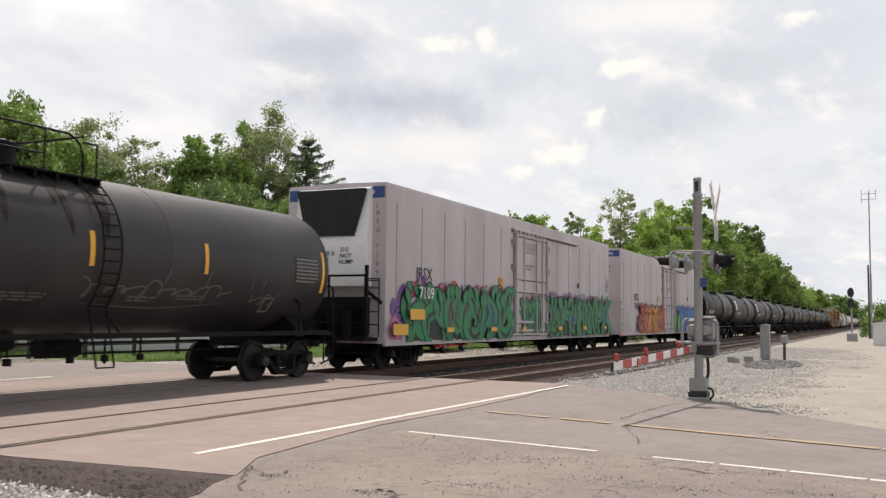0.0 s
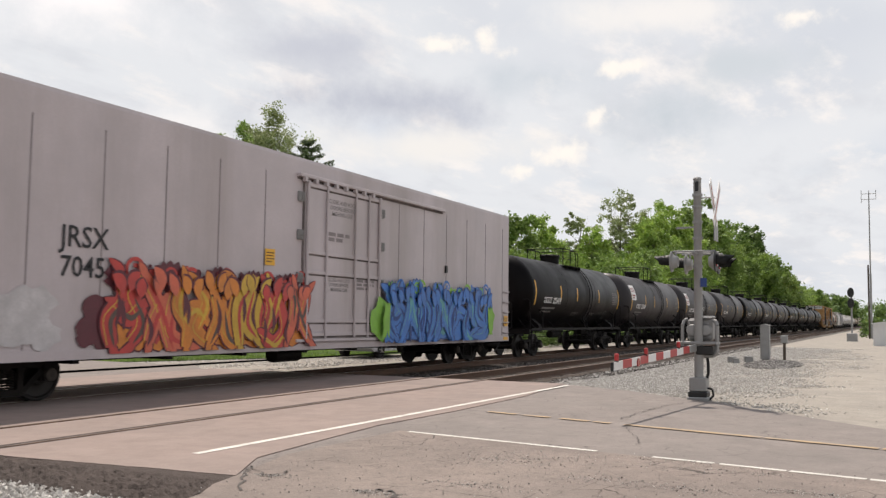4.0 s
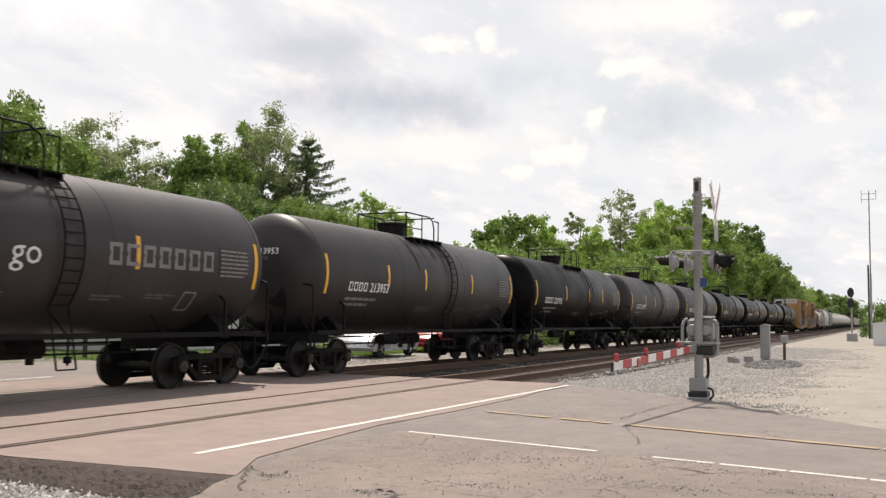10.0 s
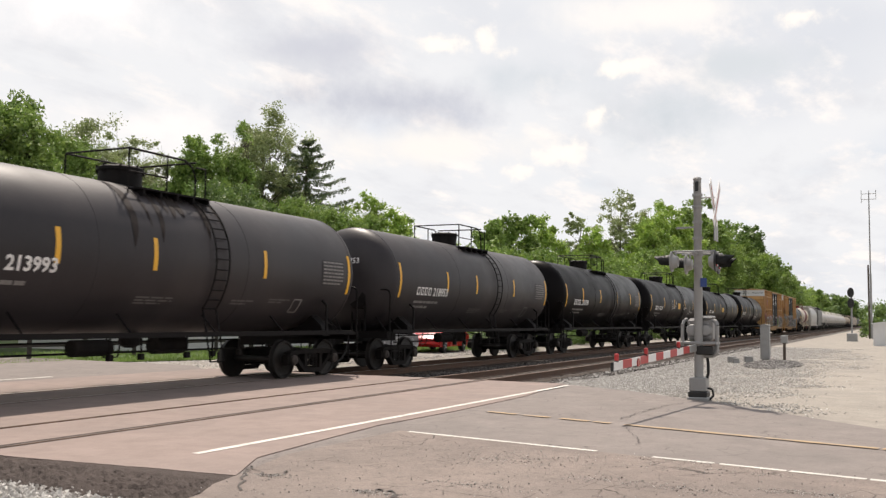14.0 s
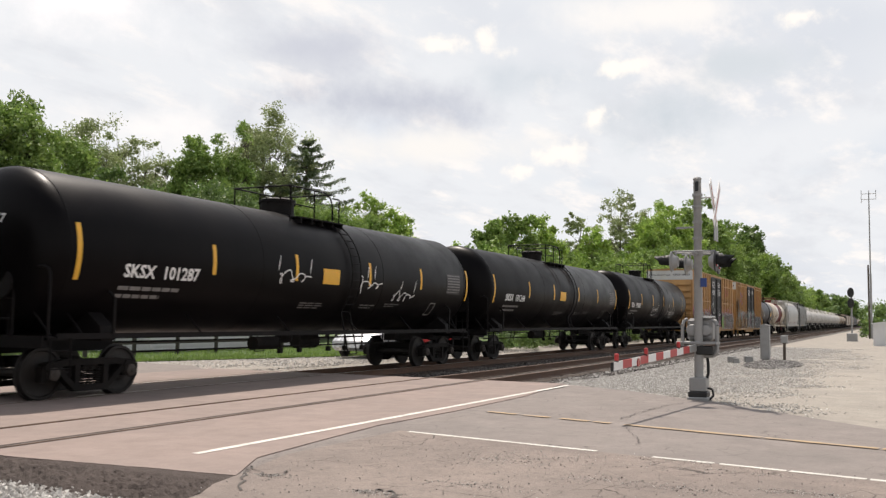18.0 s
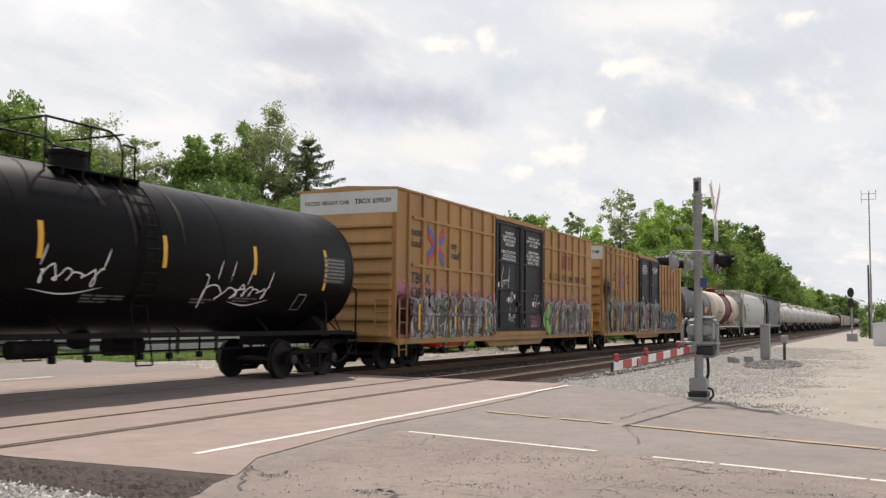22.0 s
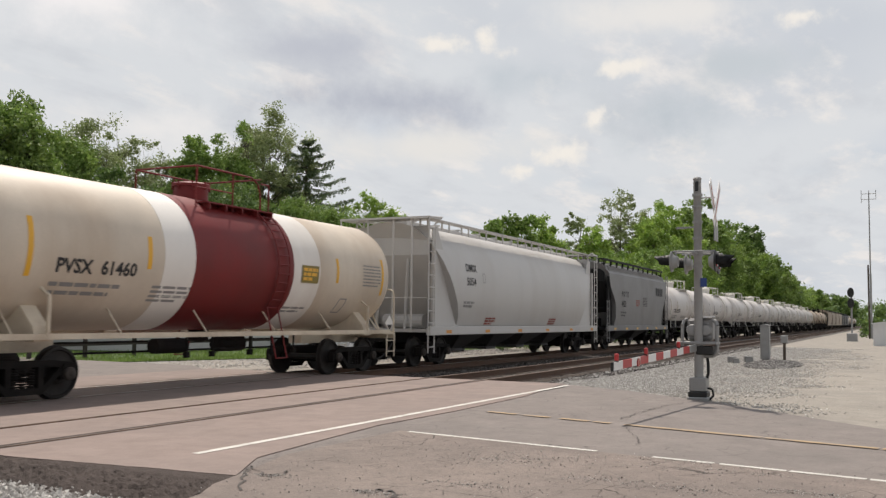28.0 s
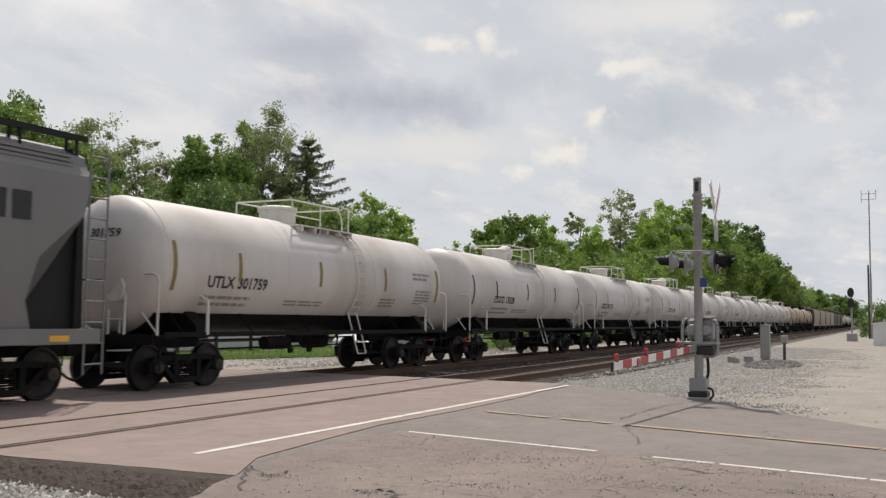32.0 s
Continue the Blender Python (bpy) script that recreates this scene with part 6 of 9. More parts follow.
burner(pa, -h + 1.0, -2.45, 0.97, 2.12, 8, [P_GREY, P_STEEL, P_MOSS, P_GREY, P_BROWN], P_WHITE, P_BROWN, None, rnd, lw=0.026, fat=0.34, darks=[P_MOSS, P_BLACK, P_BROWN, P_CYAN])
burner(pa, 3.0, 8.6, 1.0, 2.2, 6, [P_BROWN], P_WHITE, P_BROWN, None, rnd, lw=0.035, fat=0.36, darks=[P_MOSS, P_GREY])
pa.add(swell([(3.3, 2.05), (2.75, 1.6), (2.8, 1.35), (3.4, 0.98)], 0.42, 0.6), P_WHITE)
pa.add(swell([(3.3, 2.05), (2.75, 1.6), (2.8, 1.35), (3.4, 0.98)], 0.35, 0.6), P_LIME)
for k in range(12):     # little white stars
    c, z = rnd.uniform(-h + 0.6, -2.6) if k < 6 else rnd.uniform(3.0, 8.8), rnd.uniform(1.2, 2.5)
    pa.add(taper([(c, z - .20), (c, z), (c, z + .20)], 0.04), P_WHITE)
    pa.add(taper([(c - .13, z), (c, z), (c + .13, z)], 0.04), P_WHITE)
pa.make(b1)
laid(pa, POSTS(), flat_put(-w - 0.0785)).make(b1)
laid(pa, [(-h + 0.9, -2.45), (2.6, h - 0.12)], flat_put(-w - 0.0685), (1.58, 1.66)).make(b1)
pa = Paint(flat_put(-w - 0.056), 0.0003)
mist(pa, 1.2, 2.5, 1.3, 0.7, 0.4, 700, P_MAUVE, rnd, 0.014)
for a, b, c, d in ((-1.8, -1.0, 2.5, 3.1), (-1.1, -0.4, 1.3, 1.7), (-1.3, -0.7, 2.0, 2.35), (1.3, 2.0, 1.9, 2.25)):
    tag(pa, a, b, c, d, 4, M_WHITE_INK, rnd, 0.03)
pa.make(b1)
b2, xs, w, h = boxcar(270.77, 20.83, 18.85, "667788", "mustard boxcar with black doors and teal wild lettering", False, 9)
rnd = random.Random(14)
pa = Paint(flat_put(-w - 0.0005), 0.00025)
mist(pa, -h + 0.3, 2.6, 1.9, 0.7, 0.7, 2600, P_CYAN, rnd, 0.022)
burner(pa, -h + 0.4, 2.75, 0.97, 2.45, 10, [P_MOSS, P_BROWN, P_STEEL, P_MAROON], P_WHITE, P_BLACK, None, rnd, lw=0.03, fat=0.28, darks=[P_MAROON, P_DGREEN, P_STEEL])
for k in range(7):
    c = rnd.uniform(-h + 0.8, 2.2)
    pa.add(taper([(c, 1.5), (c + rnd.uniform(-.3, .3), 2.1), (c + rnd.uniform(-.15, .15), rnd.uniform(2.4, 2.95))], 0.09), P_WHITE if k % 2 else P_CYAN)
    pa.add(taper([(c + .03, 1.45), (c + .05, 2.0), (c, 2.35)], 0.16), [P_MAROON, P_BLACK, P_DGREEN][k % 3])
burner(pa, 3.0, 7.5, 0.98, 2.0, 8, [P_BLACK], P_WHITE, P_BLACK, None, rnd, lw=0.03, fat=0.34, darks=[P_GREY])
mist(pa, -h + 0.03, -h + 0.55, 3.1, 0.3, 0.4, 500, P_BLACK, rnd, 0.014, True)
mist(pa, -h + 0.03, -h + 0.9, 3.0, 0.5, 0.55, 1700, P_BROWN, rnd, 0.016, True)
pa.make(b2)
laid(pa, POSTS(), flat_put(-w - 0.0785)).make(b2)
laid(pa, [(-2.35, 0.14), (0.17, 2.5)], flat_put(-w - 0.0555)).make(b2)
laid(pa, DOOR_BARS, flat_put(-w - 0.1005)).make(b2)


# ---- refrigerator cars ----
def reefer(s0, L, body, number, label, unit, num_x=2.8):
    car = new_car("refrigerator_car", label, "refrigerator car", s0, L)
    h, w, z0, z1 = body / 2, 1.62, 0.78, 5.14
    bm = bmesh.new()
    prism(bm, [(-w, z0), (w, z0), (w, z1), (w - 0.02, z1 + 0.08), (0, z1 + 0.12), (-w + 0.02, z1 + 0.08), (-w, z1)], -h, h, "x")
    part("body", finish(bm), M_REEFER, car)
    for s in (-1, 1):
        for x in np.arange(-h + 0.6, h - 0.5, 1.55):
            if abs(x - 0.4) > 2.0:
                bm = bmesh.new()
                box(bm, x - 0.012, x + 0.012, *sorted((s * w, s * (w + 0.008))), z0 + 0.12, z1 - 0.42)
                part("panel_joint", bm, M_JOINT, car)
        bm = bmesh.new()
        box(bm, -h, h, *sorted((s * (w - 0.05), s * (w + 0.03))), z0 - 0.06, z0 + 0.10)
        part("side_sill", bm, M_REEFER, car)
        a, b = sorted((s * w, s * (w + 0.05)))
        bm = bmesh.new()
        box(bm, -1.6, 1.9, a, b, 1.02, 4.70, 0.012)
        door = part("sliding_door", bm, M_REEFER, car, "white plug door with locking bars")
        for x in (-1.56, -0.72, 0.62, 1.30, 1.86):
            bm = bmesh.new()
            rod(bm, (x, s * (w + 0.095), 0.98), (x, s * (w + 0.095), 4.70), 0.042 if abs(x) > 1.5 else 0.030, 8)
            part("locking_bar", finish(bm), M_REEFER, door)
        for z in (1.08, 1.40, 2.55, 3.02, 4.62):
            bm = bmesh.new()
            box(bm, -1.6, 1.9, *sorted((s * (w + 0.05), s * (w + 0.085))), z - 0.045, z + 0.045, 0.008)
            part("door_rail", bm, M_REEFER, door)
            # strip below each rail: dirt with the rail's shade drawn in
            bm = bmesh.new()
            box(bm, -1.58, 1.88, *sorted((s * (w + 0.05), s * (w + 0.054))), z - 0.085, z - 0.046)
            part("grime", bm, M_GRIME_SHADE, door, "dark dirt below the rail")
        for x in (-1.63, 1.93):
            bm = bmesh.new()
            box(bm, x - 0.03, x + 0.03, *sorted((s * w, s * (w + 0.02))), 1.0, 4.72)
            part("door_gasket", bm, M_GRIME_SHADE, door, "dark door gasket")
        for x in (-1.78, 2.06):
            for z in (1.4, 2.4, 3.4, 4.3):
                bm = bmesh.new()
                box(bm, x - 0.10, x + 0.10, *sorted((s * w, s * (w + 0.07))), z - 0.12, z + 0.12, 0.01)
                for q in (-0.06, 0.0, 0.06):
                    rod(bm, (x + q, s * (w + 0.085), z - 0.10), (x + q, s * (w + 0.085), z + 0.10), 0.016, 6)
                part("hinge", finish(bm), M_STEEL, door)
        bm = bmesh.new()
        box(bm, -1.9, 5.9, *sorted((s * w, s * (w + 0.12))), 4.76, 4.84, 0.01)
        for x in np.arange(-1.7, 1.9, 0.45):
            box(bm, x - 0.05, x + 0.05, *sorted((s * (w + 0.05), s * (w + 0.14))), 4.66, 4.78)
        part("door_track", bm, M_REEFER, car)
        # strip below the door track, dirt and shade in one colour
        bm = bmesh.new()
        box(bm, -1.9, 5.9, *sorted((s * w, s * (w + 0.012))), 4.70, 4.76)
        part("grime", bm, M_GRIME_SHADE, car, "dark dirt below the door track")
        bm = bmesh.new()
        box(bm, -1.9, 5.9, *sorted((s * w, s * (w + 0.10))), 0.90, 0.97, 0.01)
        part("door_track", bm, M_REEFER, car)
        for x in ((h - 0.56,) if unit else (-h + 0.10, h - 0.56)):
            for k in range(5):
                bm = bmesh.new()
                z = 1.02 + k * 0.36
                rod(bm, (x, s * (w + 0.07), z), (x + 0.46, s * (w + 0.07), z), 0.018, 6)
                for e in (x, x + 0.46):
                    rod(bm, (e, s * w, z), (e, s * (w + 0.07), z), 0.018, 6)
                box(bm, x - 0.03, x + 0.49, *sorted((s * w, s * (w + 0.012))), z - 0.07, z + 0.12)
                iron = part("grab_iron", finish(bm), M_REEFER, car)
                # thin dark strip in place of the shade inside the grab iron
                bm = bmesh.new()
                box(bm, x + 0.01, x + 0.45, *sorted((s * (w + 0.012), s * (w + 0.016))), z - 0.045, z - 0.022)
                part("shadow_slot", bm, M_GRIME_SHADE, iron, "dark slot behind the grab iron")
            bm = bmesh.new()
            box(bm, x + 0.02, x + 0.44, *sorted((s * (w + 0.031), s * (w + 0.036))), z0 - 0.02, z0 + 0.09)
            part("reflective_strip", bm, M_YELLOW, car)
    for d in (-1, 1):
        bm = bmesh.new()
        box(bm, *sorted((d * h, d * (h + 0.012))), -w + 0.06, w - 0.03, 4.80, 5.12)
        part("end_panel", bm, M_BLUE, car, "blue header panel")
        bm = bmesh.new()
        pipe(bm, [(d * (h + 0.14), -1.5, 0.95), (d * (h + 0.14), -1.5, 2.55), (d * (h + 0.14), -1.1, 2.55), (d * (h + 0.14), -1.1, 0.95)], 0.018, 6)
        for z in (1.3, 1.65, 2.0, 2.3):
            rod(bm, (d * (h + 0.14), -1.5, z), (d * (h + 0.14), -1.1, z), 0.016, 6)
        rod(bm, (d * (h + 0.14), -1.5, 2.5), (d * (h + 0.14), 1.5, 2.5), 0.016, 6)
        box(bm, *sorted((d * h, d * (h + 0.45))), -1.2, 1.2, 0.92, 0.97)
        part("end_handrail", finish(bm), M_FRAME if unit and d < 0 else M_REEFER, car)
        coupler(car, d * (h - 0.2), d, L / 2 - h + 0.2)
        truck(car, d * (h - 2.3))
    y = -w - 0.016
    bm = bmesh.new()
    box(bm, -h + 0.25, h - 0.25, -0.4, 0.4, 0.62, z0)
    for x in np.linspace(-h + 3.4, h - 3.4, 8):
        box(bm, x - 0.07, x + 0.07, -1.45, 1.45, 0.64, z0)
    rod(bm, (-1.6, -0.8, 0.58), (-0.6, -0.8, 0.58), 0.18, 12)
    rod(bm, (-h + 3, -0.6, 0.45), (h - 3, -0.6, 0.45), 0.022, 6)
    part("underframe", finish(bm), M_FRAME, car)
    on_side(letters("JRSX", 0.52, 0.004), -h + num_x, 2.62, y, M_BLACK_INK, car)
    on_side(letters(number, 0.50, 0.004), -h + num_x, 2.12, y, M_BLACK_INK, car)
    for k, words in enumerate(("CLOSE AND LOCK", "DOORS BEFORE", "MOVING CAR")):
        for x, z, q in ((-0.62, 4.28, 0.155), (-0.60, 2.36, 0.125)):
            on_side(letters(words, q, 0.001), x + (14 - len(words)) * q * 0.26, z - k * q * 0.95, -w - 0.056, M_PANEL_INK, car)
    on_side(bars(1.0, 0.22, 2, seed=4, words=2), -0.62, 3.35, -w - 0.056, M_JOINT, car)
    on_side(bars(0.9, 0.26, 3, seed=7, words=2), 0.76, 2.2, -w - 0.056, M_JOINT, car)
    for x, z in ((-3.1, 2.62), (h - 0.5, 1.25)):
        on_side(([(0, 0, 0), (.36, 0, 0), (.36, .36, 0), (0, .36, 0)], [(0, 1, 2, 3)]), x, z, y - 0.02, M_YELLOW, car, "notice_plate")
        on_side(bars(0.28, 0.22, 4, 1.6, seed=8, words=2), x + 0.04, z + 0.07, y - 0.024, M_BROWN_INK, car)
    bm = bmesh.new()
    box(bm, 6.1, 6.22, -w - 0.05, -w, 2.9, 3.12)
    part("vent", bm, M_BLACK, car)
    on_end(letters("JRSX", 0.2, 0.002), -h - 0.016, -0.25, 4.89, M_WHITE_INK, car)
    on_end(letters(number, 0.2, 0.002), -h - 0.016, -0.85, 4.89, M_WHITE_INK, car)
    if unit:
        # refrigerating unit: white shroud with a dark tapered grille
        bm = bmesh.new()
        x = -h
        prism(bm, [(x, 2.35), (x - 0.30, 2.35), (x - 0.30, 3.45), (x - 0.16, 5.06), (x, 5.12)], -1.18, 1.18, "y")
        u = part("cooling_unit", finish(bm), M_WHITE, car, "white refrigeration unit")
        bm = bmesh.new()
        prism(bm, [(-1.12, 5.04), (1.12, 5.04), (0.78, 3.74), (-0.78, 3.74)], x - 0.34, x - 0.20, "x")
        part("grille", finish(bm), M_RUBBER, u, "black tapered grille")
        bm = bmesh.new()
        for k in range(12):
            z = 3.84 + k * 0.097
            ww = 0.78 + (z - 3.74) * 0.25
            box(bm, x - 0.352, x - 0.34, -ww, ww, z, z + 0.03)
        part("louvre", bm, M_RUBBER, u)
        bm = bmesh.new()
        box(bm, x - 0.72, x, -1.4, 1.4, 0.86, 0.95)
        part("end_platform", finish(bm), M_FRAME, car, "black steel service platform")
        bm = bmesh.new()
        pipe(bm, [(x - 0.62, -1.35, 0.95), (x - 0.62, -1.35, 2.62), (x - 0.62, 1.2, 2.62)], 0.03, 6)
        railing = part("end_railing", finish(bm), M_FRAME, car, "black pipe railing")
        for y in (-0.2, 0.6):
            bm = bmesh.new()
            rod(bm, (x - 0.62, y, 0.95), (x - 0.62, y, 2.62), 0.03, 6)
            part("railing_post", finish(bm), M_FRAME, railing)
        for z in (1.35, 1.8):
            bm = bmesh.new()
            rod(bm, (x - 0.62, -1.35, z), (x - 0.62, 1.2, z), 0.025, 6)
            part("railing_bar", finish(bm), M_FRAME, railing)
        bm = bmesh.new()
        box(bm, x - 0.64, x - 0.56, -1.42, -1.34, 0.95, 2.9)
        part("corner_post", finish(bm), M_FRAME, car)
        bm = bmesh.new()
        rod(bm, (x - 0.58, -1.38, 2.2), (x, -1.5, 1.9), 0.05, 6)
        part("brace", finish(bm), M_FRAME, car)
        bm = bmesh.new()
        box(bm, x - 0.30, x - 0.02, -1.15, 1.2, 1.0, 2.05)
        part("equipment_case", finish(bm), M_FRAME, car)
        for y, r, z in ((-0.7, 0.13, 1.7), (0.3, 0.16, 1.5)):
            bm = bmesh.new()
            rod(bm, (x - 0.45, y, 0.95), (x - 0.45, y, z), r, 12)
            part("pressure_tank", finish(bm), M_FRAME, car)
        on_end(letters("DO", 0.17, 0.003), x - 0.306, -0.35, 3.30, M_BLACK_INK, car)
        on_end(letters("NOT", 0.17, 0.003), x - 0.306, -0.33, 3.13, M_BLACK_INK, car)
        on_end(letters("HUMP", 0.17, 0.003), x - 0.306, -0.29, 2.96, M_BLACK_INK, car)
        on_end(bars(0.5, 0.3, 2, seed=4, words=1), x - 0.306, 0.35, 3.02, M_HOP_GREY, car)
        for k, q in enumerate("JRSX 7109"):
            if q != " ":
                on_end(letters(q, 0.2, 0.001), x - 0.006, -1.30, 4.55 - k * 0.235, M_GREY_INK, car)
    else:
        on_end(letters("EXCESS HEIGHT CAR", 0.20, 0.002), -h - 0.006, 0.75, 4.20, M_BLACK_INK, car)
        on_end(letters("DO NOT HUMP", 0.20, 0.002), -h - 0.006, 0.35, 3.93, M_BLACK_INK, car)
        bm = bmesh.new()
        box(bm, -h - 0.03, -h, -0.75, 0.35, 1.6, 2.5)
        panel = part("access_panel", bm, M_REEFER, car)
        bm = bmesh.new()
        box(bm, -h - 0.05, -h - 0.03, -0.62, 0.05, 1.7, 2.1)
        part("grille", bm, M_BLACK, panel)
    return car, w, h


r1, w, h = reefer(21.6, 24.75, 22.45, "7109", "white refrigerator car with green wild lettering and a cooling unit", True, 1.8)
rnd = random.Random(2)
pa = Paint(flat_put(-w - 0.014, 0.80), 0.0004)
for x, z, d, m in ((-h + 0.75, 1.5, 0.5, P_PURPLE), (-h + 1.05, 2.0, 0.36, P_PURPLE), (-h + 0.55, 1.15, 0.36, P_PINK)):
    pa.add(blob(x, z, d, d * 1.1, rnd, 20), m)
    pa.add(ribbon(curl(x, z, d * 0.7), 0.06, 2), P_BLACK)
burner(pa, -h + 1.2, -2.0, 0.90, 2.50, 6, [P_GREEN], P_BLACK, P_BLACK, None, rnd, [P_RED, P_PURPLE, P_MAROON, P_PINK], lw=0.055, fat=0.40, darks=[P_BLACK, P_DGREEN, P_MAROON, P_BLACK, P_DBLUE])
burner(pa, 2.0, 10.7, 0.90, 2.42, 7, [P_GREEN], P_BLACK, P_DGREEN, None, rnd, [P_PINK, P_PURPLE, P_MAROON], lw=0.055, fat=0.40, darks=[P_BLACK, P_DGREEN, P_DBLUE, P_MAROON])
pa.add(([(-h + 1.1, 1.45), (-h + 2.0, 1.45), (-h + 2.0, 1.75), (-h + 1.1, 1.75)], [(0, 1, 2, 3)]), M_YELLOW)
for x, u, v in ((-h + 0.12, 0.85, 1.02), (-7.7, 0.5, 1.08), (-4.2, 0.5, 1.08), (-1.2, 0.4, 1.08), (2.9, 0.5, 1.08), (6.3, 0.5, 1.08), (9.6, 0.5, 1.08)):
    pa.add(([(x, v), (x + u, v), (x + u, v + (0.3 if u > 0.8 else 0.14)), (x, v + (0.3 if u > 0.8 else 0.14))], [(0, 1, 2, 3)]), M_YELLOW)
pa.make(r1)
on_side(letters("7109", 0.50, 0.004), -h + 1.8, 2.06, -w - 0.12, M_WHITE_INK, r1)
pa = Paint(flat_put(-w - 0.012), 0.0004)
for a in range(3):
    tag(pa, h - 0.75, h - 0.12, 2.75 + a * 0.2, 3.05 + a * 0.25, 3, P_BLACK, rnd, 0.022)
pa.make(r1)
pa = Paint(flat_put(-w - 0.052), 0.0004)
burner(pa, -0.95, 1.05, 0.95, 2.2, 3, [P_GREEN], P_BLACK, P_BLACK, None, rnd, [P_PINK, P_MAROON], lw=0.04, fat=0.42)
pa.make(r1)
r2, w, h = reefer(46.35, 25.1, 22.9, "7045", "white refrigerator car with orange and blue wild lettering", False)
pa = Paint(flat_put(-w - 0.014, 0.80), 0.0004)
for k in range(10):
    pa.add(blob(-h + 1.6 + rnd.uniform(0, 1.0), 1.45 + rnd.uniform(-.3, .3), 0.35, 0.25, rnd), P_WHITE)
for k in range(18):
    pa.add(blob(rnd.uniform(-8.0, -7.3), rnd.uniform(1.0, 1.6), 0.26, 0.24, rnd), P_MAROON)
burner(pa, -7.5, -1.5, 0.86, 2.32, 7, [P_RED, P_CORAL, P_ORANGE, P_ORANGE, P_YELLOW], P_MAROON, P_ORANGE, P_YELLOW, rnd, [P_MAROON, P_RED, P_MAROON], lw=0.035, fat=0.42, darks=[P_BROWN, P_RED, P_YELLOW])
pa.add(blob(1.9, 1.4, 0.5, 0.55, rnd), P_LIME)
pa.add(blob(9.3, 1.4, 0.5, 0.5, rnd), P_LIME)
burner(pa, 2.1, 9.2, 0.86, 2.4, 7, [P_BLUE], P_DBLUE, P_BLUE, P_CYAN, rnd, [P_LIME, P_BLUE], lw=0.04, fat=0.42, darks=[P_DBLUE, P_CYAN])
for k in range(10):
    c = rnd.choice((2.0, 9.2))
    pa.add(taper([(c + rnd.uniform(-.25, .25), 0.95), (c + rnd.uniform(-.1, .1), 1.4), (c + rnd.uniform(-.2, .2), 1.9)], 0.2), P_LIME)
pa.make(r2)
pa = Paint(lambda x, z, k: (-h - 0.035 - k, -x, z), 0.0004)
tag(pa, 0.25, 0.85, 3.25, 3.55, 3, P_BLACK, rnd, 0.04)
tag(pa, 0.05, 1.0, 2.8, 3.15, 6, P_BLACK, rnd, 0.045)
tag(pa, 0.3, 0.9, 2.65, 2.85, 4, P_BLACK, rnd, 0.03)
pa.make(r2)


